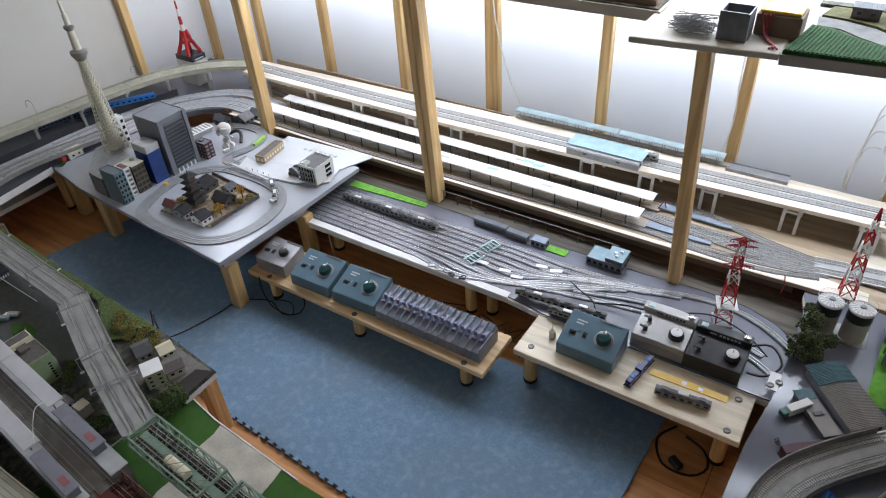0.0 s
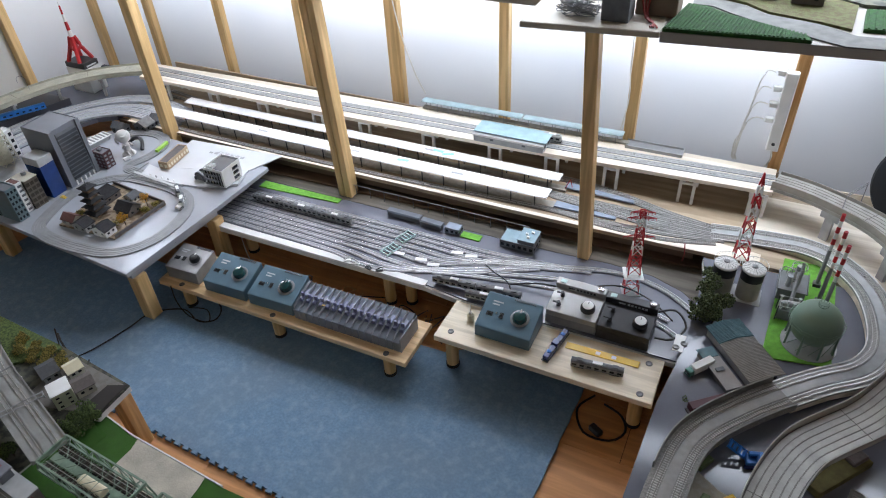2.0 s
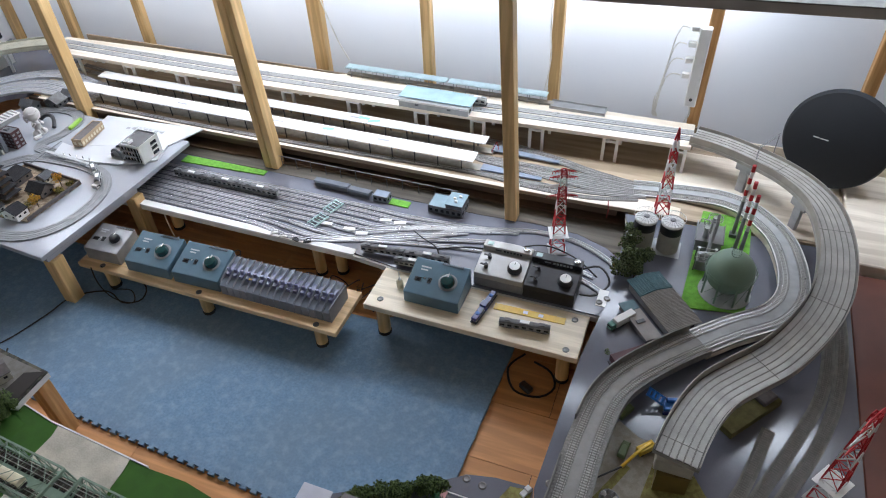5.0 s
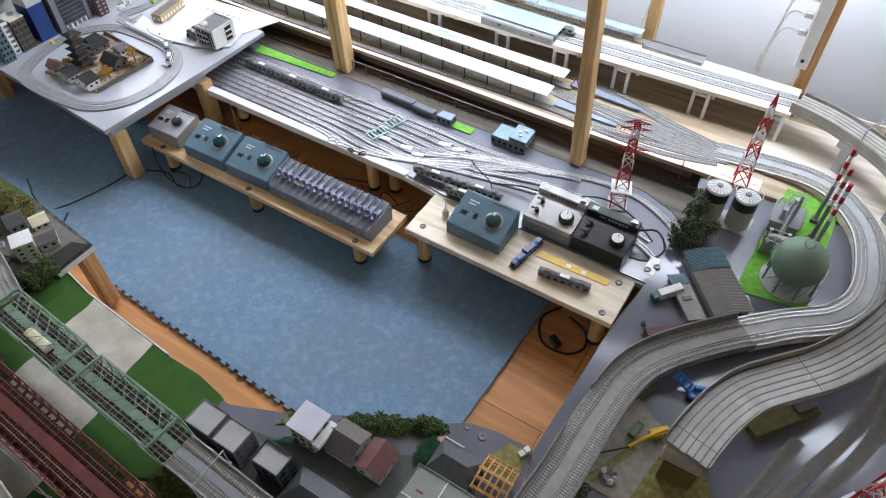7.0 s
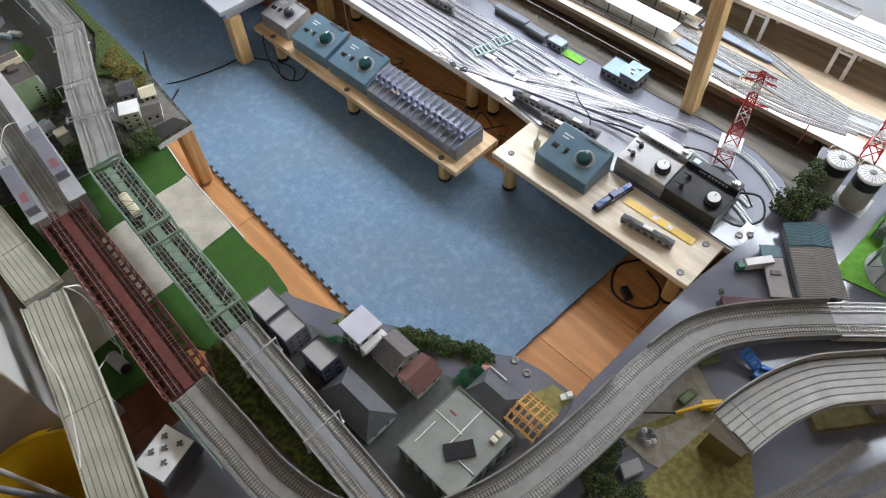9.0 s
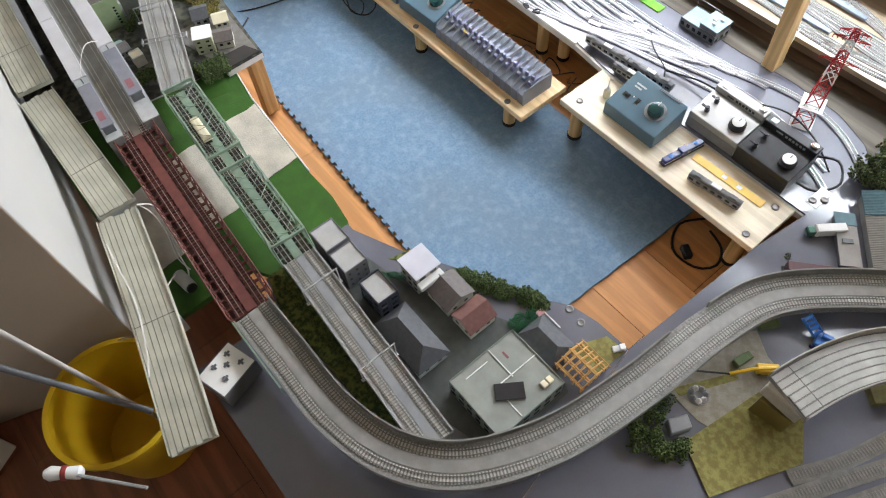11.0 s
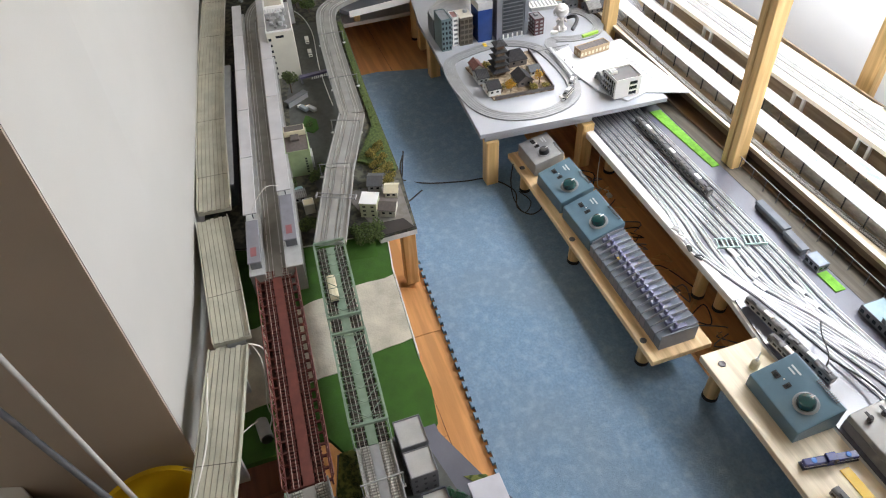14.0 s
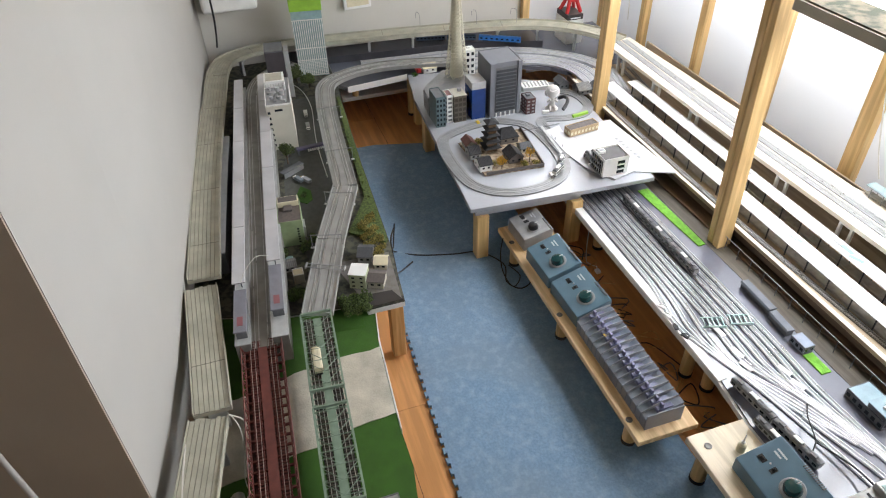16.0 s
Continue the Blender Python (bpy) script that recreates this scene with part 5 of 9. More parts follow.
# ---- rolling stock ----
def car(name, loc, rz, label, body=TRAIN, roof=TRAIN_D, ln=0.128, w=0.0185, h=0.020, windows=7, group="", lamps=True, roofgear=True, category="model train"):
    th = thing(name, loc, label, category, group, rz=rz)
    part("body", box(B(), 0, ln, -w / 2, w / 2, 0.0045, h), body, th, bevel=0.0008)
    rf = B()
    prism(rf, [(-w / 2, 0), (w / 2, 0), (w / 2 - 0.002, 0.0022), (w / 2 - 0.006, 0.0034), (-w / 2 + 0.006, 0.0034), (-w / 2 + 0.002, 0.0022)], 0, ln)
    for q in rf.verts:
        q.co = Vector((q.co.z, q.co.x, h + 0.0002 + q.co.y))
    part("roof", rf, roof, th)
    wb_ = box(B(), -0.0052, 0.0052, -0.0003, 0.0003, -0.003, 0.003)
    wm = finish(wb_, "window", GLASS_D)
    for s in (-1, 1):
        for i in range(windows):
            o = new("window", wm)
            o.parent = th
            o.matrix_basis = pose(ln * (i + 0.5) / windows, s * (w / 2 + 0.0002), h * 0.66)
    if roofgear:
        for f, l in ((0.5, 0.012), (0.16, 0.007), (0.84, 0.007)):
            part("roof_unit", box(B(), ln * f - l, ln * f + l, -0.005, 0.005, h + 0.0038, h + 0.0068), WHITE if f == 0.5 else roof, th, bevel=0.0005)
    for f in (0.16, 0.84):
        part("bogie", box(B(), ln * f - 0.012, ln * f + 0.012, -w * 0.36, w * 0.36, 0.0, 0.0042), BLACK, th)
    return th


zr = ZY + 0.0062
car("train_car", (0.070, 0.4945, zr), 0, "weathered silver commuter car on a yard siding", group="yard train")
car("train_car", (0.200, 0.4945, zr), 0, "weathered silver commuter car on a yard siding", group="yard train")
car("train_car", (0.330, 0.4945, zr), 0, "weathered silver commuter car on a yard siding", group="yard train")
car("train_car", (0.818, 0.352, ZY + 0.0055), 5, "weathered grey commuter car parked at the board edge", group="parked cars")
car("train_car", (0.948, 0.363, ZY + 0.0055), 6, "weathered grey commuter car parked at the board edge", group="parked cars")
car("train_car", (0.930, 0.330, ZY + 0.0055), 4, "short weathered grey car parked at the board edge", ln=0.105, group="parked cars")
car("train_car", (1.268, 0.214, ZT + 0.0006), 6, "weathered grey car lying on the control table", group="")
lc = thing("model_locomotive", (1.206, 0.196, ZT + 0.0006), "dark blue model diesel locomotive on the pine table", "model locomotive", rz=80)
part("hood", box(B(), 0, 0.112, -0.0075, 0.0075, 0.006, 0.020), NAVY, lc, bevel=0.0012)
part("cab", box(B(), 0.046, 0.066, -0.009, 0.009, 0.006, 0.0255), NAVY, lc, bevel=0.001)
part("frame", box(B(), -0.003, 0.115, -0.009, 0.009, 0.0035, 0.0058), BLACK, lc)
for f in (0.02, 0.092):
    part("bogie", box(B(), f - 0.014, f + 0.014, -0.007, 0.007, 0, 0.0034), BLACK, lc)
    part("fan", lathe(B(), [(0.0055, 0), (0.0055, 0.0012), (0.003, 0.0016)], f, 0, 14), BLUEP, lc, smooth=True).matrix_basis = pose(0, 0, 0.0202)
part("white_stripe", box(B(), 0.0, 0.1122, -0.0078, 0.0078, 0.0105, 0.0118), WHITE, lc)
ru = thing("yellow_ruler", (1.33, 0.274, ZT), "flat clear yellow plastic strip", "ruler", rz=1.5)
part("strip", box(B(), -0.093, 0.093, -0.011, 0.011, 0.0004, 0.0022), YELLOW, ru, bevel=0.0004)
for x in (-0.01, 0.03):
    part("white_label", box(B(), x - 0.006, x + 0.006, -0.005, 0.005, 0.0024, 0.0028), WHITE, ru)
bt = thing("oil_bottle", (0.976, 0.258, ZT + 0.0004), "small clear oil bottle with long white nozzle", "bottle")
part("bottle", lathe(B(), [(0.0085, 0), (0.0095, 0.001), (0.0095, 0.022), (0.006, 0.026), (0.004, 0.027)], seg=18), CREAM, bt, smooth=True)
part("nozzle", lathe(B(), [(0.0042, 0.0272), (0.0042, 0.032), (0.0016, 0.034), (0.0011, 0.056)], seg=12), WHITE, bt, smooth=True)


def lattice(name, loc, label, h, w0, w1, n, colours, rz=0.0, arms=(), leg_r=0.0011, base=True, tip=True):
    """A square lattice mast of n storeys, banded in the given materials."""
    th = thing(name, loc, label, "pylon", rz=rz)
    if base:
        part("base", box(B(), -w0 * 0.66, w0 * 0.66, -w0 * 0.66, w0 * 0.66, 0, 0.003), LGREY, th)
    zs = [h * (1 - (1 - i / n) ** 1.15) for i in range(n + 1)]
    cor = ((-1, -1), (1, -1), (1, 1), (-1, 1))
    for i in range(n):
        mt = colours[i % len(colours)]
        a0, a1 = (w0 + (w1 - w0) * z / h for z in (zs[i], zs[i + 1]))
        z0, z1 = zs[i] + 0.003, zs[i + 1] + 0.003
        for k in range(4):
            p, q = cor[k], cor[(k + 1) % 4]
            part("corner_leg", strut(B(), (p[0] * a0 / 2, p[1] * a0 / 2, z0), (p[0] * a1 / 2, p[1] * a1 / 2, z1), leg_r), mt, th)
            part("diagonal", strut(B(), (p[0] * a0 / 2, p[1] * a0 / 2, z0), (q[0] * a1 / 2, q[1] * a1 / 2, z1), leg_r * 0.75), mt, th)
            part("diagonal", strut(B(), (q[0] * a0 / 2, q[1] * a0 / 2, z0), (p[0] * a1 / 2, p[1] * a1 / 2, z1), leg_r * 0.75), mt, th)
            part("ring_bar", strut(B(), (p[0] * a1 / 2, p[1] * a1 / 2, z1), (q[0] * a1 / 2, q[1] * a1 / 2, z1), leg_r * 0.8), mt, th)
    for z, l, c in arms:
        b = B()
        for s in (-1, 1):
            strut(b, (0, -0.004, z), (s * l, 0, z), 0.0012)
            strut(b, (0, 0.004, z), (s * l, 0, z), 0.0012)
            strut(b, (0, 0, z + 0.008), (s * l, 0, z), 0.0012)
            for f in (0.45, 0.75, 1.0):
                strut(b, (s * l * f, 0, z), (s * l * f, 0, z - 0.008), 0.0009)
        part("cross_arm", b, c, th)
    return th


lattice("power_pylon", (1.338, 0.531, ZY + 0.0004), "red and white lattice power pylon with three arms", 0.270, 0.038, 0.012, 9, [REDP, WHITE, REDP, REDP, WHITE, REDP, REDP, WHITE, REDP], 20, ((0.190, 0.040, REDP), (0.222, 0.046, WHITE), (0.250, 0.036, REDP), (0.268, 0.030, REDP)), 0.0016)
part("platform_frame", box(B(), -0.026, 0.026, -0.026, 0.026, 0.062, 0.0635), WHITE, bpy.data.objects["power_pylon"])
lattice("radio_mast", (1.590, 0.700, ZB + 0.002), "red and white lattice radio mast", 0.235, 0.036, 0.011, 6, [REDP, WHITE, REDP, WHITE, REDP, WHITE], 10, (), 0.0020, False)
tp = bpy.data.objects["radio_mast"]
b = B()
for s in (-1, 1):
    strut(b, (s * 0.0055, 0, 0.2385), (0, 0, 0.275), 0.0026)
    strut(b, (0, s * 0.0055, 0.2385), (0, 0, 0.275), 0.0022)
strut(b, (-0.0045, 0, 0.246), (0.0045, 0, 0.246), 0.0022)
part("mast_tip", b, REDP, tp, "dark red pointed tip")
lattice("power_pylon", (1.984, -0.070, ZB), "red and white lattice power pylon with three arms", 0.270, 0.038, 0.012, 9, [REDP, WHITE, REDP, REDP, WHITE, REDP, REDP, WHITE, REDP], 55, ((0.190, 0.040, REDP), (0.222, 0.046, WHITE), (0.250, 0.036, REDP), (0.268, 0.030, REDP)), 0.0016)
part("platform_frame", box(B(), -0.026, 0.026, -0.026, 0.026, 0.062, 0.0635), WHITE, bpy.data.objects["power_pylon.001"])


# ---- greenery ----
def clumps(bm, c, r, n, size, flat=1.0, seed=0):
    """Many small crumbs of foam filling an uneven crown."""
    rg = random.Random(seed)
    lobes = [(Vector((rg.uniform(-0.5, 0.5), rg.uniform(-0.5, 0.5), rg.uniform(-0.3, 0.5))) * r, r * rg.uniform(0.45, 0.7)) for _ in range(6)]
    for _ in range(n):
        lc_, lr = rg.choice(lobes)
        d = Vector((rg.gauss(0, 1), rg.gauss(0, 1), rg.gauss(0, 1))).normalized() * lr * rg.uniform(0.6, 1.0)
        p = Vector(c) + lc_ + d
        p.z = c[2] + (p.z - c[2]) * flat
        s = size * rg.uniform(0.6, 1.4)
        q = Euler((rg.uniform(0, 6), rg.uniform(0, 6), rg.uniform(0, 6))).to_matrix()
        vs = [bm.verts.new(p + q @ Vector(o) * s) for o in ((1, 0, 0), (-0.9, 0.2, 0), (0, 1, 0.2), (0.1, -1, 0), (0, 0.1, 0.9), (0, 0, -0.8))]
        for f in ((0, 2, 4), (2, 1, 4), (1, 3, 4), (3, 0, 4), (2, 0, 5), (1, 2, 5), (3, 1, 5), (0, 3, 5)):
            bm.faces.new([vs[i] for i in f])
    return bm


def tree(x, y, z, h, r, mat=LEAF, label="small dark green model tree", seed=0, n=170, trunk=True):
    th = thing("model_tree", (x, y, z), label, "model tree", "model trees")
    tr = B()
    rg = random.Random(seed)
    tube(tr, [Vector((0, 0, 0)), Vector((0.001, 0, h * 0.3)), Vector((0, 0.001, h * 0.75))], max(0.0016, h * 0.035), 6)
    for k in range(4):
        a = rg.uniform(0, 6.28)
        strut(tr, (0, 0, h * (0.3 + 0.1 * k)), (math.cos(a) * r * 0.6, math.sin(a) * r * 0.6, h * (0.5 + 0.1 * k)), 0.0009)
    part("trunk", tr, BARK, th)
    part("crown", clumps(B(), (0, 0, max(h - r * 0.9, r * 0.5)), r, int(n * 1.9), r * 0.105, 0.95, seed), mat, th)
    return th


def bush(x, y, z, r, mat=LEAF, label="low dark green foam bush", seed=0, n=120, flat=0.7):
    b = clumps(B(), (0, 0, r * 0.40), r, int(n * 1.9), r * 0.105, flat, seed)
    o = solo("foam_bush", b, mat, label, "bush", group="foam bushes")
    o.matrix_basis = pose(x, y, z)
    return o


# ---- buildings ----
def building(name, x0, x1, y0, y1, h, label, wall, roof=LGREY, z=ZB, rows=4, cx=3, cy=3, glass=GLASS_D, parapet=0.003, wsize=(0.55, 0.5), plant=True, rz=0.0, sides_=("x", "y"), category="model building"):
    """A flat-roofed block: walls, roof slab inside a parapet, windows, a door and roof plant."""
    w, d = x1 - x0, y1 - y0
    th = thing(name, ((x0 + x1) / 2, (y0 + y1) / 2, z), label, category, rz=rz)
    part("wall", box(B(), -w / 2, w / 2, -d / 2, d / 2, 0.0004, h), wall, th, bevel=0.0004)
    part("roof", box(B(), -w / 2 + 0.002, w / 2 - 0.002, -d / 2 + 0.002, d / 2 - 0.002, h + 0.0001, h + 0.0008), roof, th)
    if parapet:
        p = B()
        for a, b_, c, e in ((-w / 2, w / 2, -d / 2, -d / 2 + 0.0016), (-w / 2, w / 2, d / 2 - 0.0016, d / 2), (-w / 2, -w / 2 + 0.0016, -d / 2 + 0.0017, d / 2 - 0.0017), (w / 2 - 0.0016, w / 2, -d / 2 + 0.0017, d / 2 - 0.0017)):
            box(p, a, b_, c, e, h + 0.0002, h + parapet)
        part("parapet", p, WHITE if wall in (WHITE, BEIGE) else wall, th)
    if plant and min(w, d) > 0.03:
        part("roof_plant", box(B(), -w * 0.25, w * 0.05, -d * 0.2, d * 0.15, h + 0.0010, h + 0.008), roof, th, bevel=0.0004)
    if rows:
        ph = (h - 0.004) / rows
        if "x" in sides_ and cy:
            pw = d / cy
            me = finish(box(B(), -0.0003, 0.0004, -pw * wsize[0] / 2, pw * wsize[0] / 2, -ph * wsize[1] / 2, ph * wsize[1] / 2), "window", glass)
            for i in range(cy):
                for j in range(rows):
                    o = new("window", me)
                    o.parent = th
                    o.matrix_basis = pose(w / 2, -d / 2 + pw * (i + 0.5), 0.002 + ph * (j + 0.5))
        if "y" in sides_ and cx:
            pw = w / cx
            me = finish(box(B(), -pw * wsize[0] / 2, pw * wsize[0] / 2, -0.0004, 0.0003, -ph * wsize[1] / 2, ph * wsize[1] / 2), "window", glass)
            for i in range(cx):
                for j in range(rows):
                    o = new("window", me)
                    o.parent = th
                    o.matrix_basis = pose(-w / 2 + pw * (i + 0.5), -d / 2, 0.002 + ph * (j + 0.5))
    return th


def ribbed(bm, lo, n, amp, thick=0.0016):
    """A sheet over the quad lo (eave left, eave right, ridge right, ridge left) folded into n ribs."""
    P = [Vector(p) for p in lo]
    rows = []
    for i in range(2 * n + 1):
        f = i / (2 * n)
        z = thick + (amp if i % 2 else 0.0)
        e, r = P[0].lerp(P[1], f), P[3].lerp(P[2], f)
        rows.append([bm.verts.new(e), bm.verts.new(e + Vector((0, 0, z))), bm.verts.new(r + Vector((0, 0, z))), bm.verts.new(r)])
    for a, b in zip(rows, rows[1:]):
        for k in range(4):
            bm.faces.new((a[k], a[(k + 1) % 4], b[(k + 1) % 4], b[k]))
    bm.faces.new(rows[0]), bm.faces.new(rows[-1][::-1])
    return bm


def house(x0, x1, y0, y1, hw, hr, label, wall, roof, z=ZB, ridge="x", hip=0.0, over=0.003, rz=0.0, ribs=True, name="model_house"):
    """A pitched-roof house: walls with gables, two roof planes with ribs, windows."""
    w, d = x1 - x0, y1 - y0
    th = thing(name, ((x0 + x1) / 2, (y0 + y1) / 2, z), label, "model house", "model houses", rz=rz)
    flip = Matrix.Rotation(radians(90), 4, "Z") if ridge == "y" else Matrix.Identity(4)
    if ridge == "y":
        w, d = d, w
    bm = B()
    v = [bm.verts.new(p) for p in ((-w / 2, -d / 2, 0.0004), (w / 2, -d / 2, 0.0004), (w / 2, d / 2, 0.0004), (-w / 2, d / 2, 0.0004), (-w / 2, -d / 2, hw), (w / 2, -d / 2, hw), (w / 2, d / 2, hw), (-w / 2, d / 2, hw), (-w / 2 + hip, 0, hr - 0.001), (w / 2 - hip, 0, hr - 0.001))]
    for f in ((3, 2, 1, 0), (0, 1, 5, 4), (2, 3, 7, 6), (1, 2, 6, 9, 5), (3, 0, 4, 8, 7), (4, 5, 9, 8), (6, 7, 8, 9)):
        bm.faces.new([v[i] for i in f])
    bm.transform(flip)
    part("wall", bm, wall, th)
    sl_ = (hr - hw) / (d / 2)
    e = over
    for s in (-1, 1):
        bm = B()
        lo = [(-w / 2 - e, s * (d / 2 + e), hw - sl_ * e), (w / 2 + e, s * (d / 2 + e), hw - sl_ * e), (w / 2 + e - hip, 0, hr), (-w / 2 - e + hip, 0, hr)]
        ribbed(bm, lo, max(4, int(w / 0.0045)) if ribs else 1, 0.0009 if ribs else 0.0)
        bm.transform(flip)
        part("roof", bm, roof, th)
    if hip:
        for s in (-1, 1):
            bm = B()
            pts = [(s * (w / 2 + e), -d / 2 - e, hw - sl_ * e), (s * (w / 2 + e), d / 2 + e, hw - sl_ * e), (s * (w / 2 + e - hip), 0, hr)]
            a = [bm.verts.new(p) for p in pts]
            c = [bm.verts.new((p[0], p[1], p[2] + 0.0017)) for p in pts]
            bm.faces.new(a), bm.faces.new(c)
            for i in range(3):
                bm.faces.new((a[i], a[(i + 1) % 3], c[(i + 1) % 3], c[i]))
            bm.transform(flip)
            part("roof", bm, roof, th)
    me = finish(box(B(), -0.004, 0.004, -0.0003, 0.0004, -0.0032, 0.0032), "window", GLASS_D)
    W, D = x1 - x0, y1 - y0
    for px, py, a in ((W * 0.25, -D / 2, 0), (-W * 0.25, -D / 2, 0), (W / 2, D * 0.22, 90), (W / 2, -D * 0.22, 90)):
        for zz in ((hw * 0.55,) if hw < 0.03 else (hw * 0.3, hw * 0.75)):
            o = new("window", me)
            o.parent = th
            o.matrix_basis = pose(px, py, zz, 0, 0, a)
    return th


# ---- model city ----
TOWERG = M("grey_tower_plastic", (0.165, 0.172, 0.195), 0.5, 0, 0.08, 20)
building("office_tower", -0.625, -0.497, 0.244, 0.362, 0.206, "tall grey slab office tower with a dark louvred front", TOWERG, TOWERG, rows=0, plant=False)
ot = bpy.data.objects["office_tower"]
part("front_recess", box(B(), 0.0638, 0.0652, -0.038, 0.042, 0.018, 0.192), DGREY, ot, "recessed dark window field")
fm_ = finish(box(B(), 0, 0.0022, -0.036, 0.040, 0, 0.0085), "window_band", GLASS_D)
for i in range(12):
    o = new("window_band", fm_)
    o.parent = ot
    o.matrix_basis = pose(0.0652, 0, 0.021 + i * 0.0138)
part("corner_pier", box(B(), 0.0638, 0.069, 0.046, 0.060, 0.0, 0.208), TOWERG, ot)
part("corner_pier", box(B(), 0.0638, 0.069, -0.060, -0.044, 0.0, 0.208), TOWERG, ot)
for i in range(5):
    part("ground_column", box(B(), 0.0655, 0.0680, -0.036 + i * 0.018, -0.031 + i * 0.018, 0, 0.016), WHITE, ot)
building("blue_office", -0.575, -0.503, 0.176, 0.230, 0.128, "narrow deep-blue office block with white top", M("deep_blue_cladding", (0.015, 0.045, 0.18), 0.25), WHITE, rows=0, plant=False, parapet=0.014)
part("white_crown", box(B(), -0.0365, 0.0365, -0.0275, 0.0275, 0.118, 0.146), LGREY, bpy.data.objects["blue_office"], bevel=0.001)
building("shop_block", -0.566, -0.504, 0.1085, 0.156, 0.100, "dark brown block with cream roof and glazed front", M("brown_shop_wall", (0.085, 0.07, 0.052), 0.45, 0, 0.15, 60), CREAM, rows=5, cx=4, cy=3, glass=M("brown_glass", (0.045, 0.038, 0.03), 0.15), wsize=(0.8, 0.62), plant=False)
sbk = bpy.data.objects["shop_block"]
part("roof_cap", box(B(), -0.0325, 0.0325, -0.0234, 0.0250, 0.1032, 0.1065), BEIGE, sbk, "cream overhanging roof slab", bevel=0.0006)
part("roof_drum", cyl(B(), -0.006, 0.008, 0.1067, 0.117, 0.0085, 0.0075, 12), GREY, sbk, "grey roof tank")
building("shop_block", -0.562, -0.512, 0.084, 0.1070, 0.106, "slim dark red block with white balconies", WHITE, REDROOF, rows=6, cx=2, cy=1, glass=DGREY, wsize=(0.6, 0.45), plant=False)
building("teal_office", -0.572, -0.490, 0.036, 0.072, 0.116, "small teal-grey office block", M("teal_grey_wall", (0.105, 0.155, 0.17), 0.45, 0, 0.1, 60), DGREY, rows=6, cx=3, cy=3, sides_=("x",), plant=False)
hall = thing("tower_hall", (-0.68, 0.15, ZB), "dark grey rounded hall below the broadcast tower", "model building")
ring = [(0.018, -0.108), (0.098, -0.114), (0.102, 0.020), (0.080, 0.075), (-0.020, 0.098), (-0.100, 0.070), (-0.104, 0.004)]
part("wall", prism(B(), ring, 0.0004, 0.078), DGREY, hall)
hr = B()
low_ = [hr.verts.new((x * 1.01, y * 1.01, 0.0782)) for x, y in ring]
top_ = [hr.verts.new((-0.010 + (x + 0.010) * 0.42, 0.030 + (y - 0.030) * 0.42, 0.096)) for x, y in ring]
for i in range(len(ring)):
    j = (i + 1) % len(ring)
    hr.faces.new((low_[i], low_[j], top_[j], top_[i]))
hr.faces.new(top_), hr.faces.new(low_[::-1])
part("roof", hr, GREY, hall)
for i in range(9):
    f = (i + 0.5) / 9
    part("window_rib", box(B(), -0.0012, 0.0012, -0.0022, 0.0004, 0.006, 0.072), GREY, hall).matrix_basis = pose(0.018 + 0.080 * f, -0.1085 - 0.006 * f, 0)

# broadcast tower
bt_ = thing("broadcast_tower", (-0.690, 0.183, ZB + 0.0965), "tall tapering cream lattice broadcast tower model", "model tower")
DECKG = M("brown_grey_deck", (0.22, 0.205, 0.18), 0.5)
n = 26
for sec in range(2):
    b = B()
    for i in range(sec * 13, sec * 13 + 13):
        z0, z1 = 0.42 * i / n, 0.42 * (i + 1) / n
        r0, r1 = (0.030 * (1 - z / 0.42) ** 1.35 + 0.0135 for z in (z0, z1))
        for k in range(10):
            a0, a1, am = k * 0.6283, (k + 1) * 0.6283, (k + 0.5) * 0.6283
            strut(b, (r0 * math.cos(a0), r0 * math.sin(a0), z0), (r1 * math.cos(am), r1 * math.sin(am), z1), 0.0013, 3)
            strut(b, (r0 * math.cos(a1), r0 * math.sin(a1), z0), (r1 * math.cos(am), r1 * math.sin(am), z1), 0.0013, 3)
            strut(b, (r1 * math.cos(am - 0.31), r1 * math.sin(am - 0.31), z1), (r1 * math.cos(am + 0.31), r1 * math.sin(am + 0.31), z1), 0.0007, 3)
    part("lattice_shaft", b, TOWERW, bt_)
part("core", lathe(B(), [(0.0265, 0), (0.0215, 0.08), (0.0175, 0.18), (0.0145, 0.28), (0.0125, 0.42)], seg=14), TOWERW, bt_, smooth=True)
part("observation_deck", lathe(B(), [(0.014, 0.375), (0.026, 0.400), (0.027, 0.412), (0.018, 0.416), (0.013, 0.418)], seg=24), DECKG, bt_, smooth=True)
part("upper_shaft", lathe(B(), [(0.0135, 0.4185), (0.0105, 0.490)], seg=14), TOWERW, bt_, smooth=True)
part("upper_deck", lathe(B(), [(0.010, 0.490), (0.0165, 0.500), (0.016, 0.508), (0.009, 0.511)], seg=20), DECKG, bt_, smooth=True)
part("upper_shaft", lathe(B(), [(0.0085, 0.5112), (0.0075, 0.550)], seg=12), TOWERW, bt_, smooth=True)
part("antenna", lathe(B(), [(0.0052, 0.5502), (0.0046, 0.60), (0.0026, 0.602), (0.0018, 0.66)], seg=10), TOWERW, bt_, smooth=True)

for o in bt_.children:
    o.matrix_basis = Matrix.Diagonal((1, 1, 0.855, 1))

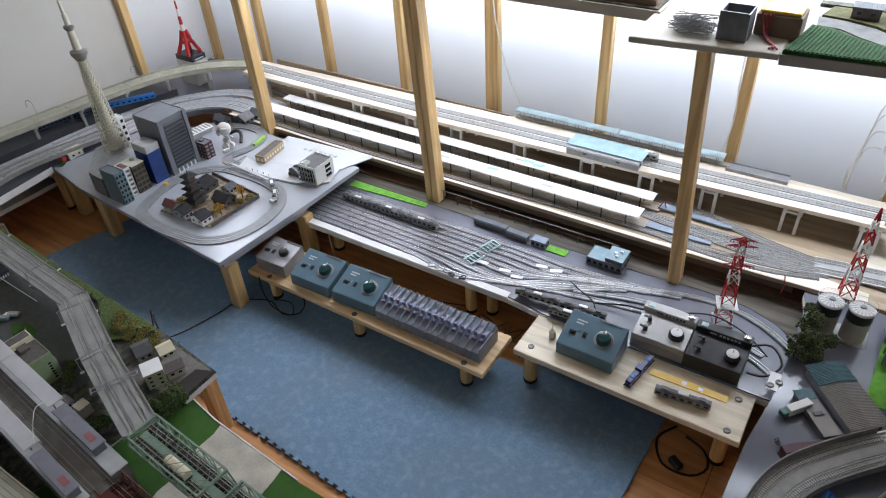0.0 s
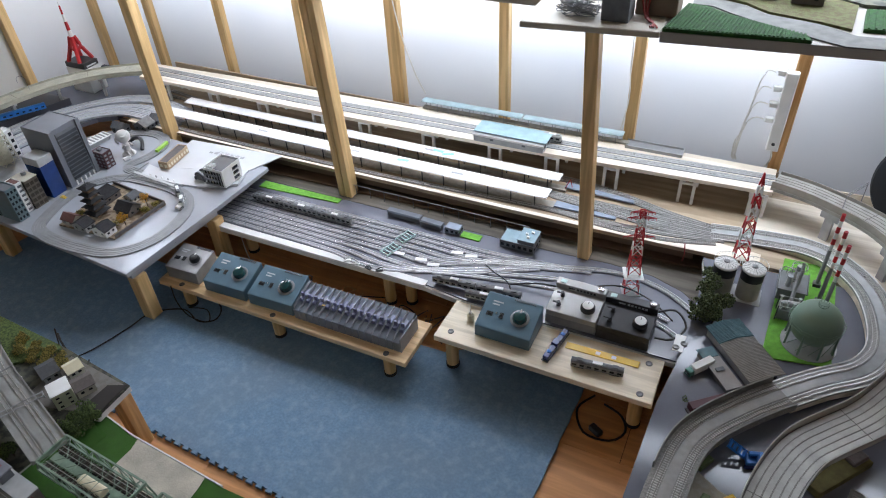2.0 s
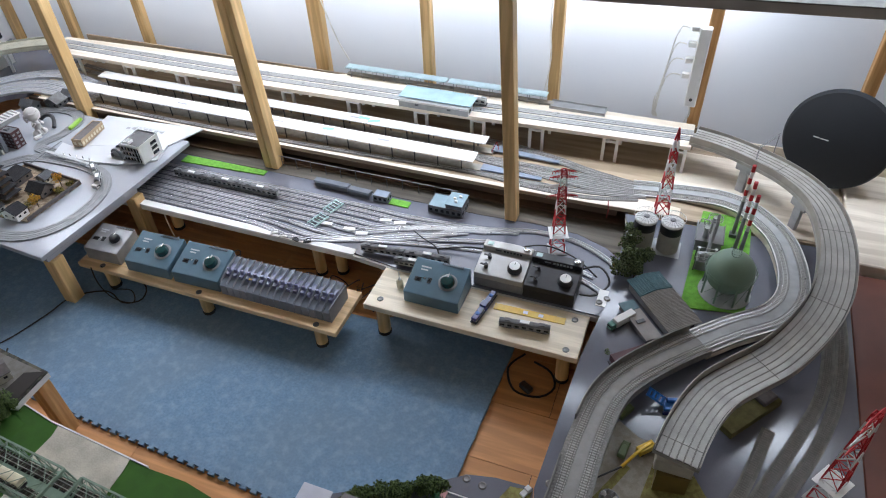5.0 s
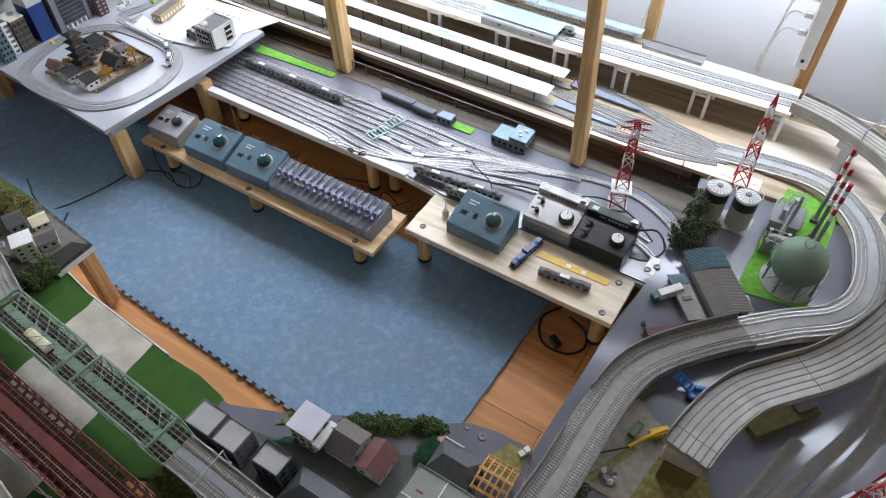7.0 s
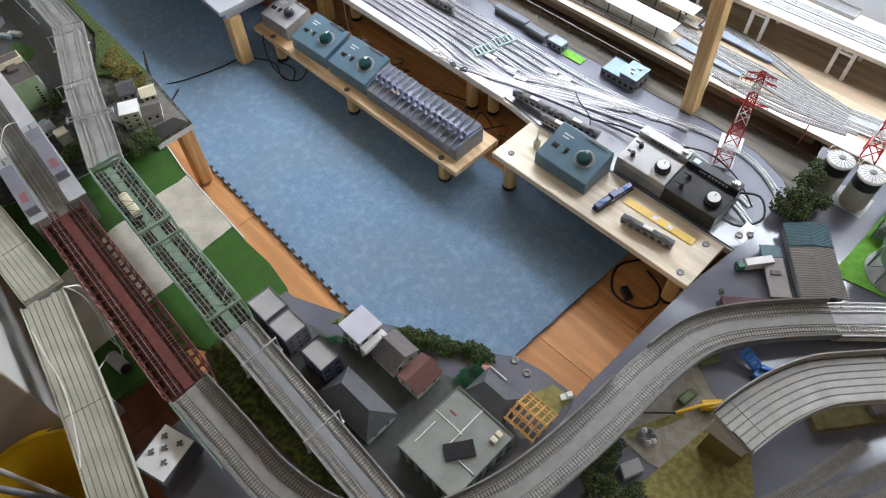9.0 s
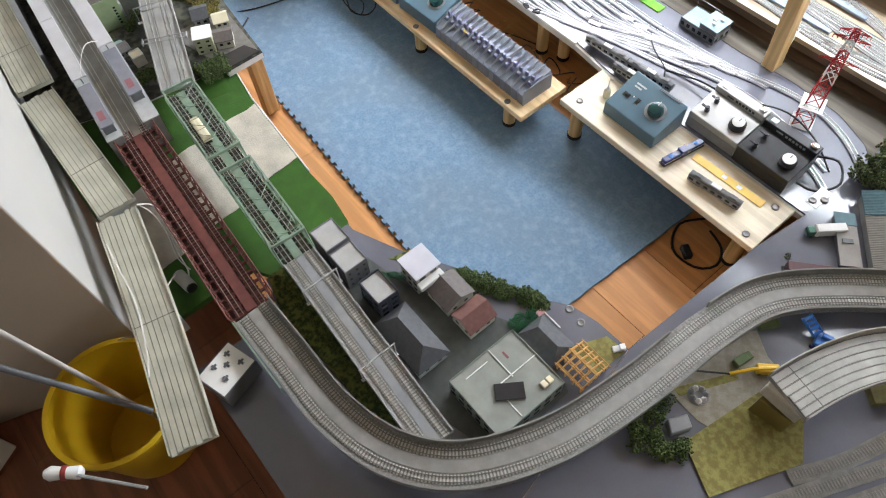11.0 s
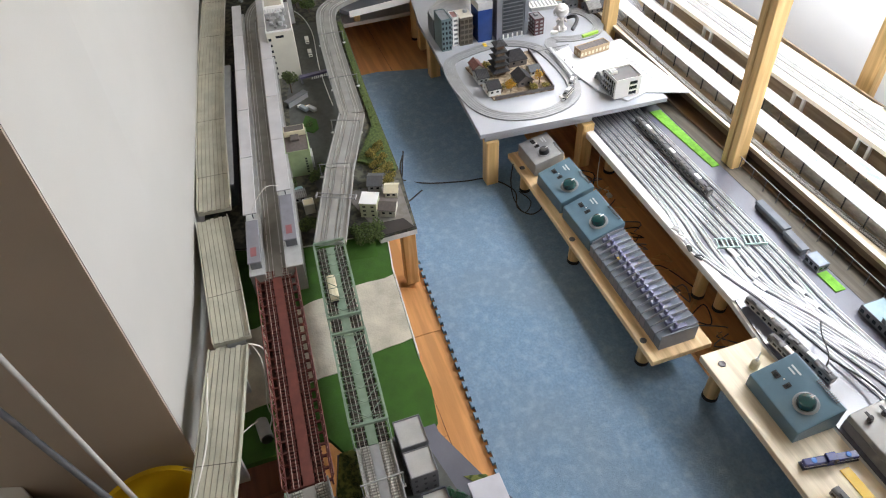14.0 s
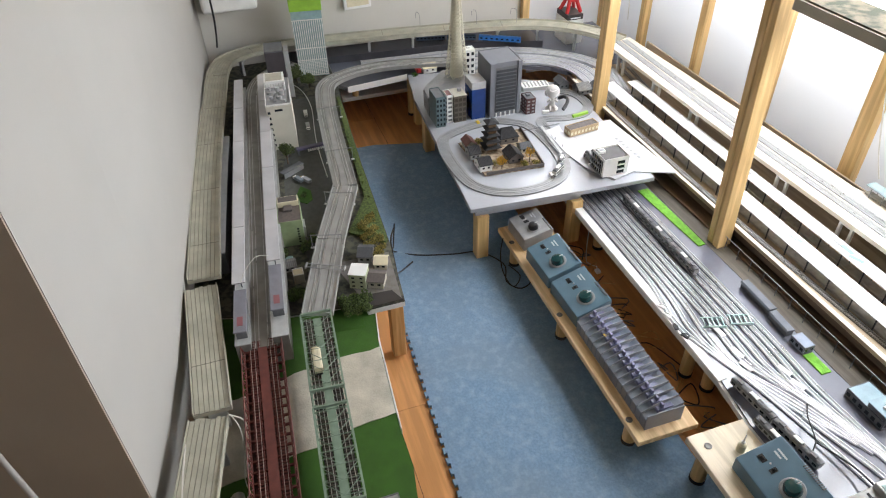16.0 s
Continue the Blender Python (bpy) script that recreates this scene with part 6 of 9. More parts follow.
building("brick_block", -0.524, -0.470, 0.379, 0.416, 0.060, "dark brown-red town block with white windows", M("dark_brick_wall", (0.06, 0.018, 0.02), 0.5), DGREY, rows=4, cx=3, cy=2, glass=GREY)
building("white_block", -0.800, -0.762, 0.245, 0.284, 0.152, "white stepped block with dark windows", WHITE, WHITE, rows=6, cx=3, cy=2)

# temple garden with pagoda
tg = thing("temple_garden", (-0.24, 0.19, ZB + 0.0003), "brown earth plate with a walled temple precinct", "model ground")
part("plate", prism(B(), [(-0.355, 0.072), (-0.130, 0.086), (-0.116, 0.290), (-0.375, 0.315)], ZB + 0.0005, ZB + 0.005), M("temple_earth", (0.22, 0.15, 0.09), 0.9, 0, 0.3, 60, 500, 0.4, (0.27, 0.215, 0.15)), tg, world=True)
for a, b_ in (((-0.128, 0.09), (-0.117, 0.288)), ((-0.118, 0.289), (-0.372, 0.313))):
    part("garden_wall", sweep(B(), [Vector((*a, ZB + 0.0052)), Vector((*b_, ZB + 0.0052))], bar(-0.0015, 0.0015, 0, 0.011)), BROWNROOF, tg, world=True)
# tile grey darkened: the backlit shade on the temple is in this colour
TILE_T = M("shade_dark_temple_tile", (0.034, 0.033, 0.035), 0.8, 0, 0.2, 140, spec=0.2)
pg = thing("pagoda", (-0.278, 0.162, ZB + 0.0053), "dark wooden five-storey pagoda", "pagoda")
for i in range(5):
    r = 0.0300 - 0.0022 * i
    z = i * 0.0225
    part("storey", box(B(), -r * 0.62, r * 0.62, -r * 0.62, r * 0.62, z, z + 0.0145), DARKWOOD, pg, bevel=0.0004)
    bm = B()
    lathe(bm, [(r * 1.42, z + 0.0145), (r * 1.42, z + 0.0160), (r * 0.62, z + 0.0224)], 0, 0, 4)
    bm.transform(Matrix.Rotation(radians(45), 4, "Z"))
    part("eave_roof", bm, TILE_T, pg)
part("spire", lathe(B(), [(0.0020, 0.1125), (0.0014, 0.120), (0.0024, 0.122), (0.0004, 0.126)], seg=8), TILE, pg)
house(-0.345, -0.295, 0.080, 0.115, 0.020, 0.034, "small dark-roofed temple house with red roof", BEIGE, REDROOF, ZB + 0.0052)
house(-0.285, -0.230, 0.072, 0.108, 0.022, 0.036, "small temple house with white walls and dark tiles", LGREY, TILE_T, ZB + 0.0052, "y")
house(-0.205, -0.150, 0.076, 0.118, 0.024, 0.038, "white-walled temple gatehouse with dark tiled roof", WHITE, TILE_T, ZB + 0.0052, "y")
house(-0.225, -0.165, 0.185, 0.235, 0.020, 0.038, "dark temple hall with black tiled roof", BROWNROOF, TILE_T, ZB + 0.0052)
house(-0.350, -0.290, 0.205, 0.270, 0.024, 0.048, "dark main temple hall with hipped black roof", BROWNROOF, TILE_T, ZB + 0.0052, "y", 0.016)
house(-0.255, -0.215, 0.250, 0.285, 0.016, 0.028, "small shrine with grey tiled roof", BEIGE, TILE, ZB + 0.0052, "y")
tree(-0.158, 0.255, ZB + 0.005, 0.052, 0.017, LEAF_Y, "yellow autumn model tree in the temple garden", 3, 120)
tree(-0.150, 0.152, ZB + 0.005, 0.042, 0.018, LEAF_Y, "orange-yellow autumn model tree by the temple", 4, 140)
tree(-0.165, 0.130, ZB + 0.005, 0.030, 0.014, LEAF_O, "low rust-coloured garden tree by the temple", 5, 110)
bush(-0.140, 0.225, ZB + 0.005, 0.020, LEAF_O, "low olive garden bush", 6)
bush(-0.140, 0.270, ZB + 0.005, 0.016, LEAF_O, "low olive garden bush", 7)
bush(-0.330, 0.140, ZB + 0.005, 0.016, LEAF_O, "low olive garden bush", 8)

TRAMGREY = M("pale_tram_street", (0.235, 0.24, 0.245), 0.3, 0, 0.08, 40)
# tram loop
OV = [(-0.44, 0.10), (-0.405, 0.035), (-0.32, 0.012), (-0.20, 0.012), (-0.10, 0.030), (-0.035, 0.085), (-0.008, 0.17), (-0.018, 0.265), (-0.065, 0.335), (-0.14, 0.365), (-0.25, 0.372), (-0.38, 0.355), (-0.45, 0.28), (-0.46, 0.19)]
ovp = spline([(x, y, ZB) for x, y in OV], 0.016, True)
ov = thing("tram_loop", (-0.23, 0.19, ZB), "grey street tram track loop round the temple", "model track")
part("roadbed", sweep(B(), ovp, bar(-0.021, 0.021, 0.0003, 0.0045), True), TRAMGREY, ov, world=True)
for s in (-1, 1):
    rails(ov, shifted(ovp, s * 0.009, 0, True), 0.0075, 0.0036, True, TRAMGREY)
ov2 = thing("tram_loop", (-0.45, 0.52, ZB), "pale grey curved tram street behind the tower block", "model track")
p2 = spline([(-0.14, 0.385, ZB), (-0.30, 0.40, ZB), (-0.41, 0.415, ZB), (-0.395, 0.50, ZB), (-0.40, 0.58, ZB), (-0.46, 0.63, ZB), (-0.56, 0.62, ZB), (-0.62, 0.55, ZB)], 0.016)
part("roadbed", sweep(B(), p2, bar(-0.020, 0.020, 0.0003, 0.0042)), TRAMGREY, ov2, world=True)
for s in (-1, 1):
    rails(ov2, shifted(p2, s * 0.009), 0.0075, 0.0034, False, TRAMGREY)
sd = thing("tram_siding", (-0.20, 0.39, ZB), "dark slot of tram rails across the white board", "model track")
for a, b_ in (((-0.346, 0.365), (-0.172, 0.370)), ((-0.352, 0.381), (-0.172, 0.383)), ((-0.357, 0.302), (-0.359, 0.462))):
    part("slot", sweep(B(), [Vector((*a, ZB)), Vector((*b_, ZB))], bar(-0.0024, 0.0024, 0.0046, 0.0053)), DGREY, sd, world=True)
for x, y, a in ((-0.047, 0.292, 128), (-0.094, 0.334, 141)):
    car("tram_car", (x, y, ZB + 0.0055), a, "short black and white tram car on the loop", WHITE, DGREY, 0.052, 0.0150, 0.019, 4, "tram cars", category="model tram")
building("long_shop", -0.300, -0.262, 0.452, 0.572, 0.026, "long tan shop building with glazed front", M("tan_wall", (0.42, 0.31, 0.19), 0.6), BROWNROOF, ZB + 0.0046, rows=1, cx=2, cy=8, glass=CREAM, plant=False)
bpy.data.objects["long_shop"].matrix_basis = pose(-0.278, 0.508, ZB + 0.0068, 0, 0, 8)
ap = building("apartment_block", -0.062, 0.016, 0.432, 0.522, 0.060, "white apartment block with a dark glazed front and dark roof terrace", WHITE, M("dark_roof_terrace", (0.13, 0.125, 0.125), 0.7), ZB + 0.0068, rows=0, plant=False, parapet=0.006)
part("glazed_front", box(B(), -0.037, 0.031, -0.0462, -0.0450, 0.004, 0.056), GLASS_D, ap, "dark glazed front")
for i in range(6):
    part("mullion", box(B(), -0.036 + i * 0.0122, -0.0335 + i * 0.0122, -0.0475, -0.0463, 0.003, 0.058), (LGREY, CREAM)[i == 2], ap)
for i in range(3):
    part("window", box(B(), 0.0388, 0.0398, 0.004, 0.030, 0.008 + i * 0.0175, 0.018 + i * 0.0175), GLASS_D, ap)
    part("window_sill", box(B(), 0.0399, 0.0412, 0.002, 0.032, 0.0062 + i * 0.0175, 0.0078 + i * 0.0175), LGREY, ap)
    part("balcony", box(B(), -0.037, 0.020, -0.0520, -0.0476, 0.006 + i * 0.018, 0.0105 + i * 0.018), GREY, ap)
part("stair_tower", box(B(), -0.026, -0.006, -0.038, -0.016, 0.0612, 0.0700), WHITE, ap, bevel=0.0006)
part("tower_hatch", box(B(), -0.023, -0.009, -0.035, -0.019, 0.0702, 0.0708), LGREY, ap)
ga = thing("model_arch_gate", (-0.098, 0.438, ZB + 0.0068), "dark grey curved entrance shell", "model building")
for y in (0.0, 0.022):
    part("shell_arch", tube(B(), [Vector((0.020 * math.cos(math.pi * k / 9), y, 0.002 + 0.030 * math.sin(math.pi * k / 9))) for k in range(10)], 0.004, 6), DGREY, ga, smooth=True)
part("block", box(B(), -0.016, 0.016, 0.002, 0.040, 0.0004, 0.026), GREY, ga)
cut = thing("yellow_car", (-0.47, 0.188, ZB + 0.0005), "tiny lime-yellow model car", "model car")
part("body", box(B(), -0.012, 0.012, -0.006, 0.006, 0.001, 0.006), YELLOW, cut, bevel=0.001)
part("cabin", box(B(), -0.006, 0.006, -0.005, 0.005, 0.0062, 0.010), YELLOW, cut, bevel=0.001)
vb_ = thing("white_van", (-0.052, 0.285, ZB + 0.0048), "tiny white model van", "model car")
part("body", box(B(), -0.010, 0.010, -0.006, 0.006, 0.001, 0.011), WHITE, vb_, bevel=0.0012)
part("windscreen", box(B(), 0.0101, 0.0106, -0.005, 0.005, 0.006, 0.0095), GLASS_D, vb_)
lm_ = thing("lime_leaflet", (-0.389, 0.561, ZB + 0.0045), "small bright green train car", "model tram", rz=100)
part("body", box(B(), -0.034, 0.034, -0.006, 0.006, 0.0, 0.010), LIME, lm_, bevel=0.0012)

pz = thing("pale_plaza", (-0.16, 0.44, ZB), "glossy white card plaza beside the tram street", "card sheet")
part("sheet", prism(B(), [(-0.326, 0.3925), (-0.175, 0.3915), (-0.060, 0.412), (0.035, 0.470), (0.012, 0.5505), (-0.302, 0.4475), (-0.347, 0.455)], ZB + 0.0005, ZB + 0.0066), PLAZA, pz, world=True)
for i in range(5):
    part("bollard", cyl(B(), -0.285 + 0.026 * i, 0.3965 + 0.001 * i, ZB + 0.0068, ZB + 0.0145, 0.0016, 0.0012, 6), (WHITE, DGREY)[i % 2], pz, world=True)

ts = thing("tram_stop", (-0.240, 0.3755, ZB + 0.0054), "low pale tram stop canopy on thin posts", "tram stop", rz=-4)
part("roof", box(B(), -0.105, 0.105, -0.005, 0.005, 0.0120, 0.0132), LGREY, ts, bevel=0.0004)
for i in range(6):
    part("post", cyl(B(), -0.095 + 0.038 * i, 0.0, 0.0, 0.0118, 0.0009, seg=6), DGREY, ts)

# figurine, one plain mesh
fg = B()
lathe(fg, [(0.021, 0), (0.0225, 0.004), (0.018, 0.008), (0.013, 0.012), (0.0095, 0.026), (0.0115, 0.034), (0.0085, 0.040), (0.006, 0.043), (0.0155, 0.049), (0.0200, 0.057), (0.0205, 0.065), (0.0180, 0.073), (0.0115, 0.079), (0.002, 0.082)], 0, 0, 20)
lathe(fg, [(0.0225, 0.060), (0.0228, 0.066), (0.0202, 0.0755), (0.0128, 0.0825), (0.002, 0.0855)], -0.002, 0, 20)
for sx in (-1, 1):
    tube(fg, spline([(-0.010, sx * 0.019, 0.066), (-0.013, sx * 0.021, 0.054), (-0.012, sx * 0.018, 0.042)], 0.006), 0.0045, 7)
    tube(fg, spline([(0.002, sx * 0.010, 0.039), (0.013, sx * 0.015, 0.034), (0.017, sx * 0.008, 0.043)], 0.005), 0.0036, 8)
    tube(fg, spline([(0.006, sx * 0.006, 0.014), (0.019, sx * 0.008, 0.013), (0.023, sx * 0.008, 0.006)], 0.006), 0.0042, 8)
tube(fg, spline([(0.013, -0.012, 0.073), (0.0185, -0.004, 0.071), (0.0185, 0.005, 0.072), (0.012, 0.013, 0.074)], 0.005), 0.0042, 7)
fgo = solo("figurine", fg, DOLLW, "small white big-headed vinyl figurine", "figurine", smooth=True)
fgo.matrix_basis = pose(-0.478, 0.487, ZB + 0.0006, 0, 0, -20) @ Matrix.Scale(1.12, 4)
bl_ = B()
tube(bl_, spline([(-0.046, 0.008, 0.006), (-0.028, 0.020, 0.018), (0.0, 0.020, 0.024), (0.026, 0.006, 0.020), (0.044, -0.018, 0.006)], 0.008), 0.0070, 7)
o = solo("black_wing_prop", bl_, BLACK, "glossy black curved prop beside the figurine", "ornament", smooth=True)
o.matrix_basis = pose(-0.486, 0.535, ZB + 0.0045)

sr = thing("striped_station_roof", (-0.660, 0.500, ZB), "low white station roof with grey slats", "model building", rz=82)
part("wall", box(B(), -0.048, 0.048, -0.020, 0.020, 0.0004, 0.016), LGREY, sr)
part("roof", box(B(), -0.054, 0.054, -0.026, 0.026, 0.0162, 0.0190), WHITE, sr, bevel=0.0005)
for i in range(7):
    part("roof_slat", box(B(), -0.046 + i * 0.0145, -0.040 + i * 0.0145, -0.021, 0.021, 0.0192, 0.0204), GREY, sr)
wv2 = thing("white_van", (-0.448, 0.449, ZB + 0.0048), "tiny white model van", "model car", rz=75)
part("body", box(B(), -0.013, 0.013, -0.006, 0.006, 0.001, 0.011), WHITE, wv2, bevel=0.0012)
part("windscreen", box(B(), 0.0131, 0.0136, -0.005, 0.005, 0.006, 0.0095), GLASS_D, wv2)

# shacks by the curve
house(-0.665, -0.610, 0.585, 0.625, 0.024, 0.040, "small grey shack by the curved tracks", DGREY, TILE)
house(-0.600, -0.540, 0.635, 0.685, 0.020, 0.038, "grey tiled shack by the curved tracks", DGREY, GREYROOF, ridge="y")
house(-0.575, -0.525, 0.690, 0.735, 0.022, 0.036, "dark shack by the curved tracks", DGREY, TILE)
ht = house(-0.992, -0.942, 0.126, 0.182, 0.022, 0.034, "tiny hut with cream roof and red awning", WHITE, CREAM, ridge="y", ribs=False)
part("red_awning", box(B(), -0.020, 0.020, -0.055, -0.036, 0.004, 0.022), REDP, ht, bevel=0.002)
bush(-0.93, 0.085, ZB, 0.018, GRASS, "bright green tuft by the hut", 12, 60)

# red tower souvenir in the corner
so = thing("red_tower_souvenir", (-1.064, 0.845, 0.3172), "red and white lattice tower souvenir on a black stand", "souvenir tower")
part("stand", box(B(), -0.055, 0.055, -0.038, 0.038, 0.0, 0.024), BLACK, so, bevel=0.003)
part("plaque", box(B(), 0.0552, 0.0558, -0.024, 0.024, 0.006, 0.012), WRITE, so)
for sx in (-1, 1):
    for sy in (-1, 1):
        part("red_leg", tube(B(), spline([(sx * 0.033, sy * 0.033, 0.024), (sx * 0.017, sy * 0.017, 0.072), (sx * 0.006, sy * 0.006, 0.1233)], 0.02), 0.0084, 5), REDP, so)
part("red_platform", box(B(), -0.017, 0.017, -0.017, 0.017, 0.068, 0.078), REDP, so)
for i, (z0, z1, r) in enumerate(((0.1235, 0.150, 0.0095), (0.150, 0.185, 0.0075), (0.185, 0.215, 0.0055), (0.215, 0.250, 0.004), (0.250, 0.31, 0.002))):
    part("mast_section", cyl(B(), 0, 0, z0 + 0.0002, z1, r, r * 0.8, 8), (WHITE, REDP)[i % 2], so)
solo("souvenir_ledge", box(B(), -1.121, -1.007, 0.806, 0.884, ZB + 0.0004, 0.3168), WHITE, "white ledge block in the room corner", "ledge", 0.001)

# ---- rolling stock and clutter along the west wall ----
SLATE = M("slate_blue_train_paint", (0.055, 0.09, 0.15), 0.4, 0, 0.15, 60)
for k in range(3):
    car("blue_coach", ((-1.215, 0.175, ZB + 0.030), (-1.178, 0.308, ZB + 0.030), (-1.126, 0.440, ZB + 0.030))[k], (76, 70, 59)[k], ("dull slate-blue coach standing under the viaduct", "dull slate-blue coach standing under the viaduct", "bright blue coach standing under the viaduct")[k], (SLATE, SLATE, SKYBLUE)[k], (SLATE, SLATE, SKYBLUE)[k], (0.128, 0.128, 0.185)[k], 0.022, 0.022, 8, "blue coaches", roofgear=False)
# ledge coloured near black to carry the shade under the west viaduct
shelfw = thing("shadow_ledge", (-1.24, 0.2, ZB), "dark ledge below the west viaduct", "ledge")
part("ledge", prism(B(), [(-1.31, -0.40), (-1.20, -0.40), (-1.12, 0.40), (-1.02, 0.70), (-1.31, 0.70)], ZB + 0.0004, ZB + 0.029), M("dark_ledge_shade", (0.055, 0.055, 0.065), 0.4, 0, 0.15, 20), shelfw, world=True)


# ---- terminal station on the deck ----
BLACKPOST = M("black_post_plastic", (0.03, 0.03, 0.033), 0.5, 0, 0.1, 60)
UNDER = M("dusty_platform_floor", (0.36, 0.335, 0.29), 0.7, 0, 0.15, 60)
def platform_roof(x0, x1, ya, yb, w, zroof, label, zbase, n, group, roofmat=WHITE_ROOF, slab=True, gear=()):
    """A straight island platform: slab, roof on a row of posts."""
    a, b = Vector((x0, ya, zbase)), Vector((x1, yb, zbase))
    ln = (b - a).length
    th = thing("platform", tuple(a), label, "model platform", group, rz=math.degrees(math.atan2((b - a).y, ln)))
    h = zroof - zbase
    if slab:
        part("platform_slab", box(B(), 0.0, ln + 0.02, -w * 0.30, w * 0.30, 0.0004, 0.007), UNDER, th, bevel=0.0006)
    k = max(1, round(ln / 0.28))
    for i in range(k):
        r_ = B()
        l0, l1 = ln * i / k + 0.0004, ln * (i + 1) / k - 0.0004
        box(r_, l0, l1, -w / 2, w / 2, h - 0.0022, h)
        box(r_, l0, l1, -w / 2 + 0.004, w / 2 - 0.004, h + 0.00005, h + 0.0012)
        part("roof_panel", r_, roofmat, th)
    pw_ = 0.0014 if w > 0.04 else 0.0009
    pm_ = finish(box(B(), -pw_, pw_, -pw_, pw_, 0.0005, h - 0.0023), "roof_post", BLACKPOST if w > 0.04 else GREY)
    for i in range(n):
        for s in (-1, 1):
            o = new("roof_post", pm_)
            o.parent = th
            o.matrix_basis = pose(ln * (i + 0.5) / n, s * w * 0.44, 0)
    part("roof_beam", box(B(), 0.004, ln - 0.004, -0.002, 0.002, h - 0.006, h - 0.0023), GREY, th)
    for f in gear:
        part("skylight", box(B(), ln * f - 0.020, ln * f + 0.020, -0.004, 0.004, h + 0.0013, h + 0.0022), LGREY, th)
    return th


platform_roof(-0.525, 1.026, 0.7445, 0.7445, 0.054, 0.255, "long white-roofed station platform", ZD + 0.0005, 20, "station platforms", gear=(0.30, 0.55, 0.80))
platform_roof(-0.505, 1.032, 0.8415, 0.8425, 0.046, 0.256, "long white-roofed station platform", ZD + 0.0005, 20, "station platforms", gear=(0.45, 0.7))
AQUA = M("aqua_film", (0.30, 0.72, 0.66), 0.3)
for x, y, a in ((0.515, 0.750, 8), (0.600, 0.846, -5), (0.640, 0.838, 20)):
    fl_ = solo("aqua_film", box(B(), -0.020, 0.020, -0.006, 0.006, 0, 0.0008), AQUA, "scrap of aqua plastic film on the platform roof", "plastic film", group="film scraps")
    fl_.matrix_basis = pose(x, y, 0.2575, 0, 0, a)
pb = M("blue_grey_platform", (0.27, 0.32, 0.40), 0.22)
for y, y1, x0, x1 in ((0.748, 0.740, 1.045, 1.235), (0.858, 0.842, 1.045, 1.265)):
    solo("platform_end", prism(B(), [(x0, y - 0.016), (x1, y1 - 0.006), (x1, y1 + 0.007), (x0, y + 0.016)], ZD + 0.0055, ZD + 0.0115), pb, "open blue-grey platform end without roof", "model platform", 0.0006, group="platform ends")
tr_ = B()
for s in (-1, 1):
    strut(tr_, (1.045, 0.845 + s * 0.008, ZD + 0.002), (1.062, 0.845, ZD + 0.042), 0.0012)
strut(tr_, (1.07, 0.85, ZD + 0.001), (1.062, 0.845, ZD + 0.042), 0.0012)
solo("red_signal_frame", tr_, REDP, "thin red and white trestle at the platform end", "signal frame")

# raised station on the viaduct
vs = building("viaduct_station", 0.716, 0.955, 0.876, 0.955, 0.026, "pale blue-grey station hall on the raised deck", LGREY, LGREY, ZV + 0.0002, rows=1, cx=0, cy=2, plant=False, parapet=0)
bpy.data.objects["viaduct_station"].matrix_basis = pose(0.836, 0.916, ZV + 0.0004, 0, 0, 0)
rfb = box(B(), -0.124, 0.126, -0.030, 0.046, 0.030, 0.0325)
part("roof_sheet", rfb, M("pale_blue_roof", (0.33, 0.47, 0.51), 0.3), vs, bevel=0.0005)
part("eave_band", box(B(), -0.122, 0.122, -0.0400, -0.0395, 0.020, 0.0262), WHITE, vs)
for x in (-0.055, 0.055):
    part("sign_panel", box(B(), x - 0.006, x + 0.006, -0.0412, -0.0402, 0.012, 0.018), DGREY, vs)
car("train_car", (0.93, 0.957, ZV + 0.0066), 0, "short pale car leaving the raised station", LGREY, LGREY, 0.060, 0.018, 0.020, 3, category="model train")
platform_roof(0.455, 0.83, 1.028, 1.030, 0.034, 0.338, "pale blue roofed platform on the raised deck", ZV + 0.0003, 9, "raised platforms", M("pale_blue_sheet", (0.36, 0.47, 0.50), 0.35))
platform_roof(0.835, 1.172, 1.030, 1.034, 0.034, 0.338, "pale blue roofed platform on the raised deck", ZV + 0.0003, 8, "raised platforms", M("pale_blue_sheet_b", (0.38, 0.49, 0.52), 0.35))
ty = thing("platform_tray", (1.27, 1.028, ZV), "empty grey platform tray without roof", "model platform")
part("tray_floor", box(B(), -0.085, 0.09, -0.020, 0.020, 0.0004, 0.006), GREY, ty)
for a in ((-0.085, 0.09, -0.022, -0.0202), (-0.085, 0.09, 0.0202, 0.022), (0.0902, 0.092, -0.022, 0.022)):
    part("tray_rim", box(B(), *a, 0.0004, 0.011), LGREY, ty)

for x, mt_, lb in ((1.442, CABLE_R, "dark red wire hanging over the deck edge"), (1.178, CABLE_W, "thin white wire hanging over the deck edge")):
    solo("edge_wire", tube(B(), spline([(x, 0.705, ZD + 0.004), (x + 0.003, 0.684, ZD + 0.006), (x + 0.006, 0.674, ZD - 0.010), (x + 0.004, 0.671, ZD - 0.032)], 0.006), 0.0016, 6), mt_, lb, "cable", smooth=True)

